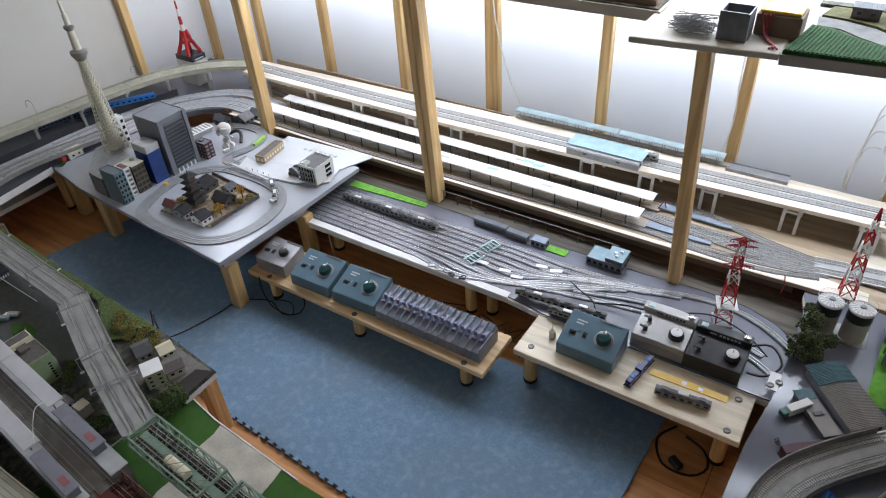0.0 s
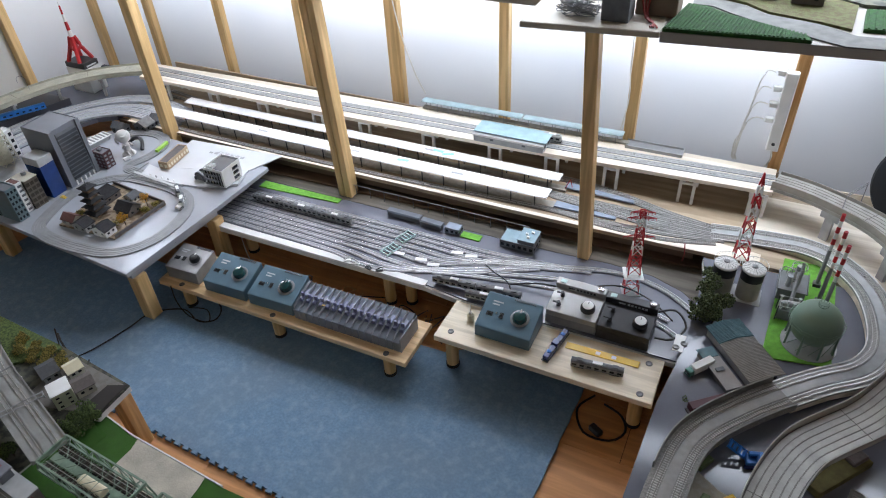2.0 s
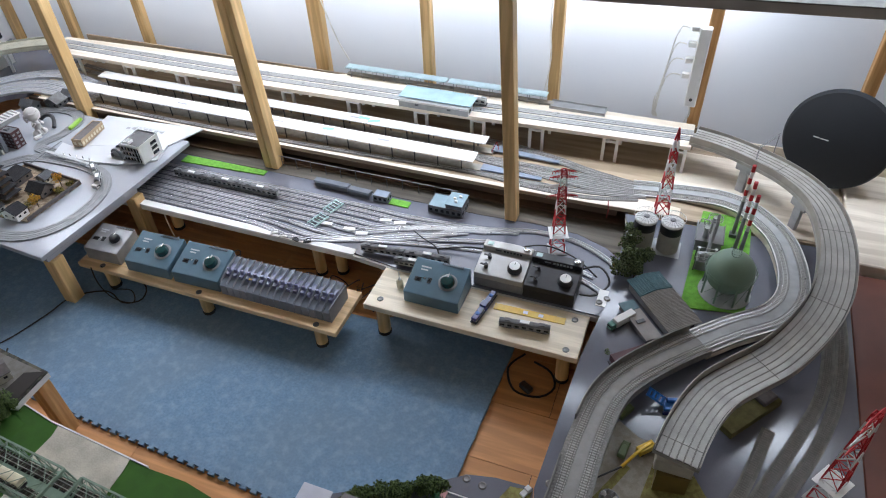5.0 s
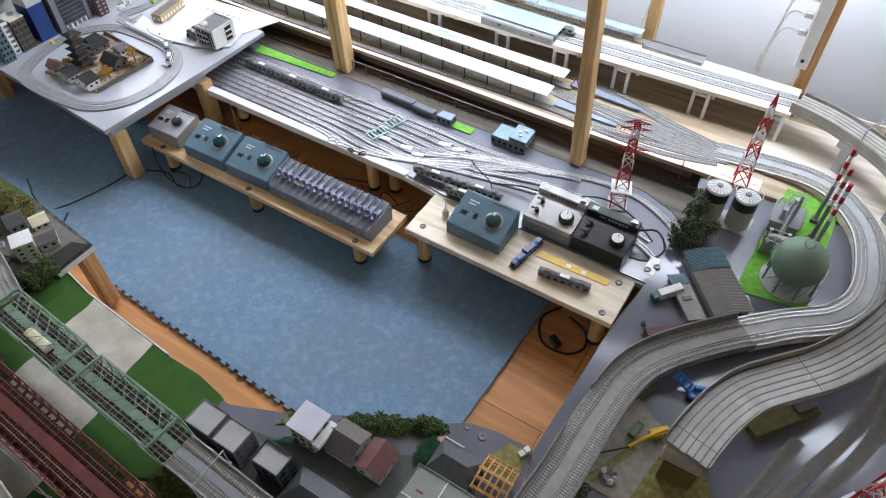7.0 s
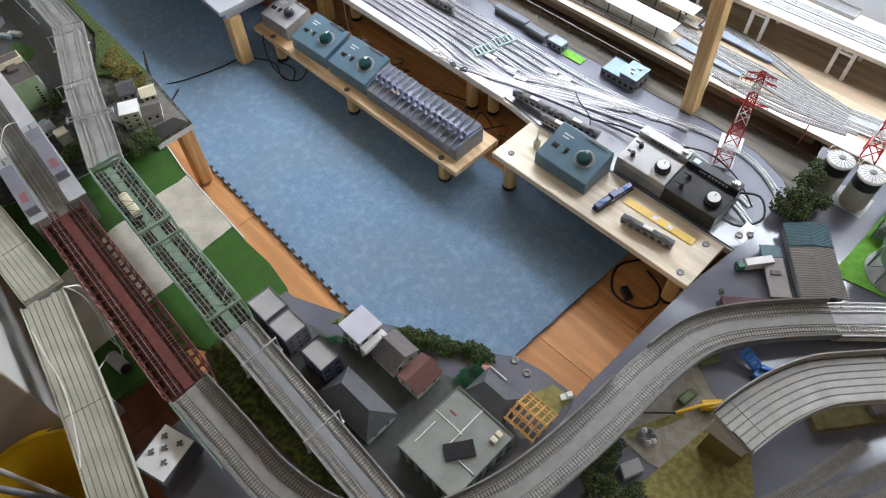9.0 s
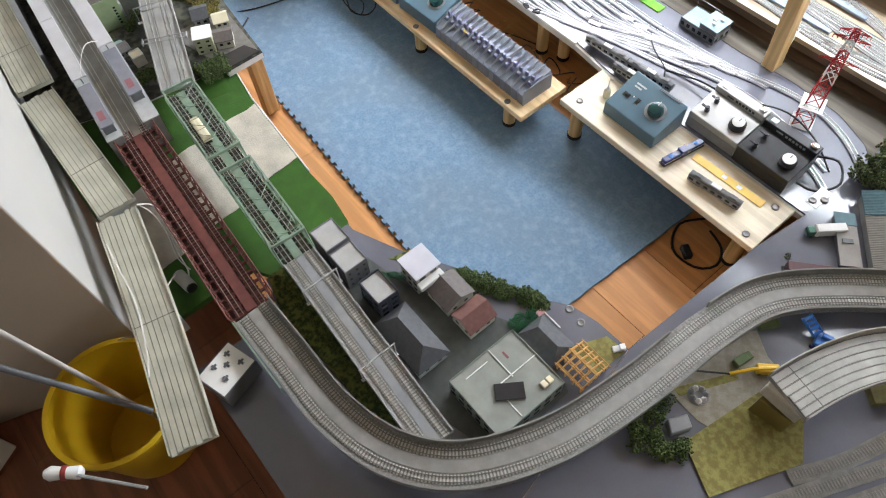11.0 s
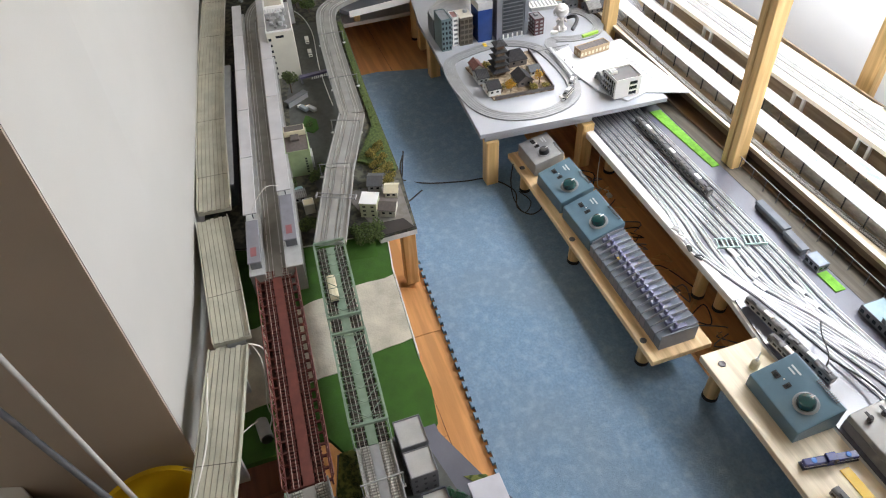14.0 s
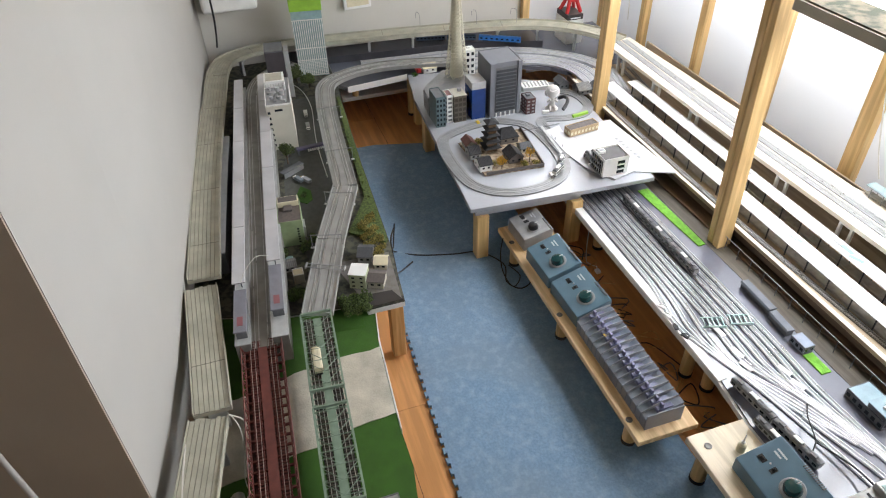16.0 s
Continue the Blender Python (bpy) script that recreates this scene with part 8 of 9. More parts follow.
# ---- round speaker ----
sp = thing("round_speaker", (2.00, 0.985, 0.225), "round black cloth-covered speaker on short feet", "speaker")
prof = [(0.001, -0.055), (0.09, -0.048), (0.130, -0.025), (0.142, 0.0), (0.135, 0.018), (0.09, 0.034), (0.001, 0.040)]
b = lathe(B(), prof, 0, 0, 48)
d_ = part("speaker_body", b, SPEAKER, sp, smooth=True)
d_.matrix_basis = pose(0.006, 0, 0.133, 78, 0, -18)
part("silver_mark", box(B(), -0.056, -0.040, 0.002, 0.0055, 0.0388, 0.0394), WHITE, d_)
part("silver_mark", box(B(), -0.037, -0.016, 0.002, 0.0050, 0.0396, 0.0402), WHITE, d_)
for s in (-1, 1):
    part("foot", tube(B(), [Vector((s * 0.07, 0.02, 0.0)), Vector((s * 0.055, 0.0, 0.05))], 0.008, 8), BLACK, sp)

# ---- power strip and wall cables ----
ps = thing("power_strip", (1.602, YN - 0.036, 0.362), "long white power strip with white plugs fixed to a stud", "power strip")
part("body", box(B(), -0.017, 0.017, -0.024, 0.0, 0.0, 0.245), WHITE, ps, bevel=0.003)
part("button", cyl(B(), 0, 0, 0, 0.002, 0.005, seg=12), BLACK, ps).matrix_basis = pose(0.0, -0.0242, 0.025, 90)
for i in range(4):
    z = 0.095 + i * 0.048
    part("plug", box(B(), -0.040, -0.0172, -0.020, -0.004, z - 0.008, z + 0.008), WHITE, ps, bevel=0.002)
    cb_ = spline([(-0.044, -0.015, z), (-0.064, -0.016, z + 0.003), (-0.082 + 0.004 * i, -0.012, z - 0.014), (-0.092 + 0.004 * i, -0.010 - 0.003 * i, z - 0.055), (-0.104 + 0.003 * i, -0.008 - 0.002 * i, 0.01 - 0.02 * (i % 2)), (-0.104 + 0.004 * i, -0.008, -0.045), (-0.098 + 0.003 * i, -0.006, -0.0555)], 0.012)
    part("cord", tube(B(), cb_, 0.0019, 6), CABLE_W, ps, smooth=True)
part("cord", tube(B(), spline([(0, -0.012, 0.0), (0.004, -0.012, -0.03), (-0.006, -0.01, -0.06)], 0.01), 0.003, 6), CABLE_W, ps, smooth=True)
for pts in (((1.165, YN - 0.04, 1.0), (1.160, YN - 0.042, 0.60), (1.168, YN - 0.04, 0.45), (1.150, YN - 0.04, 0.312)), ((0.325, YN - 0.045, 1.2), (0.345, YN - 0.045, 0.70), (0.40, YN - 0.04, 0.45), (0.452, YN - 0.045, 0.345)), ((-1.02, YN - 0.03, 0.9), (-1.0, YN - 0.03, 0.55), (-0.96, YN - 0.03, 0.40), (-0.95, YN - 0.03, 0.31))):
    solo("wall_cable", tube(B(), spline(pts, 0.03), 0.0022, 6), CABLE_W, "thin white cable hanging down the wall", "cable", smooth=True)

# ---- upper shelf ----
# board and field colours darkened to carry the shade on the shelf
SHELFG = M("field_green", (0.014, 0.062, 0.009), 0.95, 0, 0.35, 90, 900, 0.8)
us = thing("upper_shelf", (1.4, 0.7, 0.86), "cream-edged upper layout board overhead", "layout board")
part("end_board", prism(B(), [(1.010, 0.486), (1.311, 0.520), (1.311, 0.83), (1.012, 0.82)], 0.866, 0.880), M("shaded_cream_board", (0.42, 0.385, 0.31), 0.6, 0, 0.06, 12), us, bevel=0.002, world=True)
part("main_board", prism(B(), [(1.3115, 0.526), (2.40, 0.642), (2.40, 0.90), (1.3115, 0.86)], 0.856, 0.878), M("shaded_grey_cream", (0.34, 0.32, 0.29), 0.7, 0, 0.06, 12), us, world=True)
part("grass_field", prism(B(), [(1.314, 0.529), (1.60, 0.558), (1.59, 0.582), (1.48, 0.630), (1.42, 0.660), (1.38, 0.690), (1.338, 0.694)], 0.8785, 0.886), SHELFG, us, "ribbed dark green field", world=True)
part("road", prism(B(), [(1.346, 0.708), (1.392, 0.705), (1.434, 0.672), (1.494, 0.637), (1.604, 0.582), (1.66, 0.558), (2.35, 0.634), (2.35, 0.671), (1.68, 0.621), (1.61, 0.664), (1.50, 0.693), (1.45, 0.736), (1.39, 0.758), (1.34, 0.764)], 0.8785, 0.8815), M("worn_grey_road", (0.13, 0.13, 0.12), 0.85, 0, 0.2, 40, 500, 0.2), us, "worn grey curving road", world=True)
part("field", prism(B(), [(1.345, 0.770), (1.395, 0.764), (1.456, 0.742), (1.506, 0.699), (1.614, 0.670), (1.67, 0.648), (1.68, 0.796), (1.62, 0.831), (1.36, 0.836)], 0.8785, 0.884), M("brown_field", (0.105, 0.085, 0.03), 0.95, 0, 0.3, 80, 800, 0.6, (0.07, 0.075, 0.025)), us, "brown dry field", world=True)
part("grass_field", prism(B(), [(1.69, 0.651), (2.10, 0.691), (2.10, 0.811), (1.695, 0.771)], 0.8785, 0.886), SHELFG, us, "ribbed dark green field", world=True)
part("scrub", prism(B(), [(1.33, 0.838), (1.63, 0.834), (1.69, 0.798), (2.30, 0.836), (2.30, 0.906), (1.33, 0.862)], 0.8785, 0.886), GROUND_G, us, world=True)
for i in range(34):
    f = i / 33
    part("furrow", sweep(B(), [Vector((1.319 + 0.266 * f, 0.532 + 0.026 * f, 0.8861)), Vector((1.341 + 0.244 * f, 0.690 - 0.105 * f ** 0.9, 0.8861))], bar(-0.0022, 0.0022, 0, 0.0022)), SHELFG, us, world=True)
for i in range(30):
    f = i / 29
    part("furrow", sweep(B(), [Vector((1.698 + 0.395 * f, 0.654 + 0.038 * f, 0.8861)), Vector((1.702 + 0.39 * f, 0.769 + 0.038 * f, 0.8861))], bar(-0.0022, 0.0022, 0, 0.0022)), SHELFG, us, world=True)
for x0, x1, y0, y1, hw_, mt in ((1.40, 1.455, 0.771, 0.808, 0.022, DGREY), (1.475, 1.515, 0.775, 0.815, 0.018, BROWNROOF), (1.545, 1.61, 0.764, 0.804, 0.024, TILE)):
    house(x0, x1, y0, y1, hw_, 0.014, "small dark-roofed farm building on the upper board", BROWNROOF, mt, z=0.8842, name="model_barn")
ub = thing("upper_board", (0.70, 0.85, 0.858), "cream upper layout board with dark scenery beneath the window", "layout board")
part("board", prism(B(), [(0.3745, 0.634), (1.0255, 0.645), (1.0255, 0.762), (0.3745, 0.752)], 0.858, 0.884), bpy.data.materials["shaded_cream_board"], ub, world=True)
part("scenery_mat", prism(B(), [(0.381, 0.640), (1.018, 0.651), (1.018, 0.756), (0.381, 0.746)], 0.8842, 0.888), M("dark_scenery", (0.075, 0.085, 0.055), 0.95, 0, 0.35, 30, 500, 0.6, (0.12, 0.10, 0.07)), ub, "dark olive scenery mat", world=True)
ty = thing("brown_tray", (0.93, 0.704, 0.8882), "dark brown shallow tray with a white card", "tray", rz=3)
part("base", box(B(), -0.075, 0.075, -0.044, 0.044, 0, 0.003), DARKWOOD, ty)
for a in ((-0.075, 0.075, -0.044, -0.040), (-0.075, 0.075, 0.040, 0.044), (-0.075, -0.071, -0.0398, 0.0398), (0.071, 0.075, -0.0398, 0.0398)):
    part("side", box(B(), *a, 0.0032, 0.014), DARKWOOD, ty)
part("card", box(B(), -0.012, 0.012, -0.030, -0.012, 0.0032, 0.004), WHITE, ty, "small white card")
bx = thing("grey_crate", (1.207, 0.575, 0.8804), "dark grey open plastic crate on the upper shelf", "crate")
for a in ((-0.030, 0.030, -0.028, 0.028, 0, 0.004), (-0.030, -0.027, -0.028, 0.028, 0.0042, 0.06), (0.027, 0.030, -0.028, 0.028, 0.0042, 0.06), (-0.0268, 0.0268, -0.028, -0.025, 0.0042, 0.06), (-0.0268, 0.0268, 0.025, 0.028, 0.0042, 0.06)):
    part("panel", box(B(), *a), DGREY, bx)
wr_ = B()
rg = random.Random(9)
for i in range(34):
    pts = [(rg.uniform(-0.05, 0.05), rg.uniform(-0.03, 0.03), 0.003 + rg.uniform(0, 0.030)) for _ in range(5)]
    tube(wr_, spline(pts, 0.012), 0.0011, 4)
o = solo("wire_tangle", wr_, GREY, "tangle of thin grey wire offcuts", "wire", kind="stuff")
o.matrix_basis = pose(1.120, 0.575, 0.8806)
yb_ = thing("tin_box", (1.283, 0.640, 0.8804), "brown box with yellow lid on the upper shelf", "box")
part("box", box(B(), -0.045, 0.045, -0.035, 0.035, 0, 0.045), M("brown_card", (0.16, 0.12, 0.08), 0.7), yb_, bevel=0.002)
part("lid", box(B(), -0.040, 0.040, -0.030, 0.030, 0.0452, 0.052), YELLOW, yb_, bevel=0.002)
for k in range(3):
    solo("red_cable", tube(B(), spline([(1.25 + 0.01 * k, 0.60, 0.93), (1.268, 0.575 + 0.01 * k, 0.888), (1.290, 0.555, 0.884), (1.302 - 0.008 * k, 0.535, 0.8835)], 0.012), 0.0022, 6), CABLE_R, "dark red wire drooping on the upper shelf", "cable", smooth=True)

for pts in ([(0.648, -0.772, 0.300), (0.672, -0.760, 0.285), (0.700, -0.760, 0.25), (0.735, -0.772, 0.205), (0.770, -0.765, 0.194)], [(0.80, -0.775, 0.194), (0.765, -0.785, 0.196), (0.79, -0.800, 0.23), (0.84, -0.815, 0.285)]):
    solo("track_wire", tube(B(), spline(pts, 0.012), 0.0013, 5), CABLE_W, "thin pale wire hanging from the viaduct slab", "cable", smooth=True)

# ---- wall panel and the walkway beside the viaduct ----
wp = thing("wall_panel", (-1.268, -0.062, 0.402), "small white framed panel hung on the wall", "wall panel", rz=4.2)
part("panel_frame", box(B(), -0.004, 0.006, -0.060, 0.060, 0, 0.085), WHITE, wp, bevel=0.004, seg=2)
part("panel_face", box(B(), 0.0062, 0.0076, -0.048, 0.048, 0.012, 0.074), CREAM, wp, "pale yellow inner face", bevel=0.001)
wk = thing("viaduct_walkway", (-0.25, -0.728, ZB), "grey slab walkway on a low wall beside the viaduct", "model walkway")
wkp = [Vector((-0.560, -0.694, 0.285)), Vector((-0.25, -0.726, 0.285)), Vector((0.080, -0.757, 0.285))]
part("slab", sweep(B(), wkp, bar(-0.0125, 0.0125, -0.004, 0)), GREY, wk, world=True)
part("support_wall", sweep(B(), wkp, bar(-0.0105, 0.0105, ZB + 0.0002 - 0.285, -0.0042)), DGREY, wk, world=True)

# ---- hillside: old station, houses, street ----
RZ = -math.degrees(math.atan2(0.105, 1.155))


def old_platform(x0, x1, yc, w, label, roof0, roof1, low0, low1):
    """A platform along the skewed station line; x runs along it from the west end."""
    th = thing("platform", (0.45, yc, 0.212), label, "model platform", "old platforms", rz=RZ)
    part("platform_slab", box(B(), x0 - 0.45, x1 - 0.45, -w / 2, w / 2, 0.0006, 0.082), SLAB_D, th)
    part("platform_top", box(B(), x0 - 0.45, x1 - 0.45, -w / 2 - 0.001, w / 2 + 0.001, 0.0822, 0.0845), LGREY, th)
    k = 5
    for i in range(k):
        a, b_ = (roof0 + (roof1 - roof0) * f / k - 0.45 for f in (i, i + 1))
        part("roof_panel", box(B(), a + 0.0006, b_ - 0.0006, -w * 0.47, w * 0.47, 0.130, 0.1335), M("white_old_roof", (0.47, 0.465, 0.48), 0.45, 0, 0.08, 15) if i == 0 and "white_old_roof" not in bpy.data.materials else bpy.data.materials["white_old_roof"], th, bevel=0.0008)
    pmo = finish(box(B(), -0.0013, 0.0013, -0.0013, 0.0013, 0.0846, 0.1298), "roof_post", DGREY)
    for i in range(14):
        o = new("roof_post", pmo)
        o.parent = th
        o.matrix_basis = pose(roof0 - 0.45 + (roof1 - roof0) * (i + 0.5) / 14, 0, 0)
    part("waiting_room_roof", box(B(), low0 - 0.45, low1 - 0.45, -w * 0.44, w * 0.44, 0.112, 0.116), M("slate_violet", (0.19, 0.19, 0.22), 0.6) if "slate_violet" not in bpy.data.materials else bpy.data.materials["slate_violet"], th, bevel=0.001)
    part("waiting_room", box(B(), low0 - 0.44, low1 - 0.46, -w * 0.36, w * 0.36, 0.0846, 0.1118), DGREY, th)
    part("roof_mark", box(B(), low1 - 0.50, low1 - 0.47, -w * 0.2, w * 0.2, 0.1162, 0.1166), M("faded_red", (0.25, 0.09, 0.10), 0.6), th)
    return th


old_platform(-0.90, 0.452, -0.731, 0.034, "old platform with long white roof beside the viaduct", -0.865, 0.292, 0.295, 0.442)
old_platform(-0.92, 0.452, -0.645, 0.036, "old platform with long white roof beside the street", -0.885, 0.232, 0.228, 0.395)
part("track_fill", sweep(B(), sl_path[:-14], bar(-0.030, 0.030, ZB - 0.274 + 0.0006, -0.0102)), SLAB_D, sl, world=True)

wbld = thing("white_apartment", (-0.600, -0.500, ZB), "long white apartment block with small dark windows", "model building", rz=RZ)
part("wall", box(B(), -0.150, 0.068, -0.040, 0.046, 0.0004, 0.165), M("ivory_wall", (0.62, 0.60, 0.52), 0.6, 0, 0.05, 20), wbld, bevel=0.0008)
part("roof", box(B(), -0.148, 0.066, -0.038, 0.044, 0.1652, 0.1665), GREY, wbld)
for a in ((-0.070, 0.068, -0.040, -0.0372), (-0.070, 0.068, 0.0432, 0.046), (0.0654, 0.068, -0.037, 0.043)):
    part("parapet", box(B(), *a, 0.1667, 0.172), WHITE, wbld)
part("roof_house", box(B(), -0.149, -0.074, -0.038, 0.032, 0.1667, 0.190), WHITE, wbld, bevel=0.001)
part("roof_well", box(B(), -0.142, -0.081, -0.031, 0.025, 0.1902, 0.1908), BEIGE, wbld)
for i in range(8):
    part("rooftop_rail_post", box(B(), -0.0735, -0.0725, -0.034 + 0.009 * i, -0.033 + 0.009 * i, 0.1667, 0.182), LGREY, wbld)
part("rooftop_rail", box(B(), -0.0737, -0.0723, -0.036, 0.032, 0.1822, 0.1838), WHITE, wbld)
for x, y, r, hh in ((-0.050, -0.022, 0.007, 0.012), (-0.044, 0.004, 0.010, 0.016), (-0.052, 0.028, 0.006, 0.020), (-0.020, -0.010, 0.011, 0.010), (-0.012, 0.018, 0.009, 0.018), (0.010, -0.018, 0.007, 0.009), (0.022, 0.012, 0.008, 0.012), (0.040, 0.026, 0.005, 0.007)):
    part("roof_plant", cyl(B(), x, y, 0.1667, 0.1667 + hh, r, r * 0.9, 10), LGREY, wbld)
for x, y in ((-0.035, -0.028), (0.000, 0.000), (0.028, -0.006)):
    part("roof_duct", box(B(), x - 0.014, x + 0.014, y - 0.004, y + 0.004, 0.1667, 0.1735), GREY, wbld, bevel=0.0006)
wme = finish(box(B(), -0.0045, 0.0045, -0.0004, 0.0004, -0.0045, 0.0045), "window", GLASS_D)
for i in range(6):
    for j in range(7):
        o = new("window", wme)
        o.parent = wbld
        o.matrix_basis = pose(0.0684, -0.032, 0.020 + 0.0205 * j, 0, 0, 90) if i == 0 else pose(0.066 - 0.036 * i, -0.0404, 0.020 + 0.0205 * j)
part("sign_window", box(B(), 0.0682, 0.0690, -0.012, 0.014, 0.146, 0.154), GLASS_D, wbld)
gb = building("green_building", -0.090, 0.020, -0.588, -0.522, 0.084, "pale green shop block with red and cream roof terrace", PGREEN, BROWNROOF, rows=4, cx=0, cy=0, rz=RZ, parapet=0.003)
part("roof_frame", box(B(), -0.052, -0.020, -0.030, 0.030, 0.0855, 0.102), CREAM, gb, bevel=0.001)
part("roof_well", box(B(), -0.049, -0.023, -0.027, 0.027, 0.1022, 0.1026), BROWNROOF, gb)
for i in range(6):
    part("window", box(B(), 0.0545, 0.0552, 0.016, 0.022, 0.010 + i * 0.009, 0.015 + i * 0.009), GLASS_D, gb)
part("side_sign", box(B(), 0.0, 0.040, 0.0332, 0.039, 0.012, 0.050), LGREY, gb)

gl = thing("glass_tower", (-1.135, -0.298, ZB), "pale blue glazed office tower with green crown", "model building", rz=-8)
part("curtain_wall", box(B(), -0.050, 0.050, -0.060, 0.060, 0.0004, 0.272), GLASS_B, gl)
for i in range(15):
    part("mullion", box(B(), 0.0502, 0.0525, -0.0585 + i * 0.0082, -0.0555 + i * 0.0082, 0.004, 0.235), WHITE, gl)
for i in range(10):
    part("lattice_rail", box(B(), 0.0526, 0.0536, -0.0595, 0.0595, 0.014 + i * 0.0062, 0.0155 + i * 0.0062), WHITE, gl)
for z in (0.070, 0.120, 0.005, 0.235):
    part("floor_band", box(B(), 0.0537, 0.0547, -0.0605, 0.0605, z, z + 0.004), WHITE, gl)
part("crown", box(B(), -0.053, 0.055, -0.063, 0.063, 0.2722, 0.318), LIME, gl, bevel=0.001)
BLACKBR = M("dark_violet_brown", (0.055, 0.048, 0.055), 0.6)
dt = thing("dark_tower_block", (-0.955, -0.462, ZB), "dark grey windowless block beside the platforms", "model building", rz=RZ)
part("wall", box(B(), -0.045, 0.045, -0.034, 0.034, 0.0004, 0.195), BLACKBR, dt)
part("roof", box(B(), -0.045, 0.045, -0.034, 0.034, 0.1952, 0.200), DGREY, dt)
part("white_fin", box(B(), -0.02, 0.03, 0.038, 0.054, 0.0004, 0.192), LGREY, dt)

# street furniture on the hillside
pb2 = thing("footbridge", (-0.476, -0.424, ZB), "dark blue street footbridge with striped steps", "model footbridge", rz=5)
part("deck", box(B(), -0.008, 0.008, -0.049, 0.049, 0.022, 0.029), M("bridge_violet", (0.09, 0.08, 0.14), 0.5), pb2)
for i in range(8):
    part("stair_bar", box(B(), 0.0082, 0.0094, -0.012 + i * 0.0072, -0.0082 + i * 0.0072, 0.013, 0.0216), WHITE, pb2)
for y in (-0.044, 0.044):
    part("pillar", box(B(), -0.003, 0.003, y - 0.003, y + 0.003, 0, 0.0218), DGREY, pb2)
for x, y, rz, m, lb in ((-0.755, -0.398, 176, WHITE, "tiny white lorry on the street"), (-0.656, -0.406, 176, LGREY, "tiny grey box lorry on the street"), (-0.312, -0.494, 30, M("van_bluegrey", (0.25, 0.30, 0.34), 0.4), "tiny blue-grey van on the station square"), (-0.300, -0.470, 30, LGREY, "tiny pale car on the station square")):
    cv = thing("street_lorry", (x, y, ZB + 0.0018), lb, "model car", "street cars", rz=rz)
    part("body", box(B(), -0.014, 0.018, -0.007, 0.007, 0.002, 0.013), m, cv, bevel=0.001)
    part("cab", box(B(), -0.024, -0.0145, -0.0065, 0.0065, 0.002, 0.010), WHITE, cv, bevel=0.001)
    part("windscreen", box(B(), -0.0245, -0.0241, -0.005, 0.005, 0.006, 0.0092), GLASS_D, cv)
solo("green_island", prism(B(), [(-0.275, -0.495), (-0.235, -0.512), (-0.190, -0.510), (-0.172, -0.490), (-0.190, -0.470), (-0.240, -0.468)], ZB + 0.0018, ZB + 0.0045), GRASS, "small green traffic island", "traffic island")
bush(-0.215, -0.490, ZB + 0.004, 0.016, LEAF, "dark green bush on the traffic island", 70, 80)
sh2 = thing("bus_shelter", (-0.368, -0.506, ZB + 0.0018), "long grey bus shelter at the station square", "bus shelter", rz=123)
part("roof", box(B(), -0.043, 0.043, -0.011, 0.011, 0.018, 0.020), DGREY, sh2)
part("back_wall", box(B(), -0.041, 0.041, -0.010, -0.008, 0.0, 0.0178), GREY, sh2)
solo("kerb_line", sweep(B(), spline([(-0.30, -0.402, ZB + 0.0018), (-0.546, -0.395, ZB + 0.0018), (-0.807, -0.368, ZB + 0.0018), (-0.955, -0.378, ZB + 0.0018), (-1.02, -0.40, ZB + 0.0018)], 0.03), bar(-0.0012, 0.0012, 0, 0.0014)), WHITE, "thin white kerb line along the street", "kerb")
solo("yellow_lane_mark", box(B(), -0.335, -0.333, -0.510, -0.470, ZB + 0.0018, ZB + 0.0024), YELLOW, "yellow painted lane line", "road marking")
solo("brick_walk", prism(B(), [(-0.56, -0.595), (-0.16, -0.625), (-0.16, -0.595), (-0.56, -0.562)], ZB + 0.0004, ZB + 0.002), M("brick_paving", (0.30, 0.19, 0.12), 0.8, 0, 0.2, 120), "brown brick pavement by the platform", "pavement")
LEAF_M = M("mid_green_leaf_foam", (0.055, 0.080, 0.026), 0.95, 0, 0.4, 200, 900, 0.6, (0.09, 0.115, 0.04))
for i, (x, y, h, r, mt) in enumerate(((-0.428, -0.512, 0.074, 0.026, LEAF_M), (-1.045, -0.385, 0.070, 0.030, LEAF_M), (-0.985, -0.345, 0.062, 0.032, LEAF), (0.060, -0.530, 0.040, 0.020, LEAF), (0.250, -0.595, 0.045, 0.022, LEAF), (0.262, -0.572, 0.042, 0.020, LEAF), (0.07, -0.60, 0.04, 0.018, LEAF), (0.03, -0.50, 0.035, 0.018, LEAF))):
    tree(x, y, ZB, h, r, mt, "dark green model tree by the old station", 80 + i, 320)
for i in range(12):
    bush(0.305 + 0.014 * (i % 4), -0.475 + 0.025 * (i // 4) + 0.006 * (i % 2), ZB, 0.020, LEAF, "dark green foam bush at the board corner", 100 + i, 130, 0.9)
for i in range(11):
    bush(-0.02 + 0.016 * i, -0.325 - 0.018 * (i % 3), ZB + 0.004, 0.020 - 0.004 * (i % 2), LEAF_O, "olive-yellow foam bush on the bank", 130 + i, 120)
for i in range(16):
    bush(-0.78 + 0.043 * i, -0.278 - 0.0016 * i - 0.004 * (i % 3), ZB + 0.006, 0.007, MOSS, "tiny mossy tuft along the bank", 160 + i, 40)
gh = building("green_house", 0.220, 0.266, -0.440, -0.396, 0.046, "pale green corner house with white flat roof", M("cream_green_wall", (0.42, 0.45, 0.30), 0.7, 0, 0.08, 60), WHITE, ZB + 0.002, rows=3, cx=2, cy=2, parapet=0, plant=False, wsize=(0.35, 0.35), rz=-25)
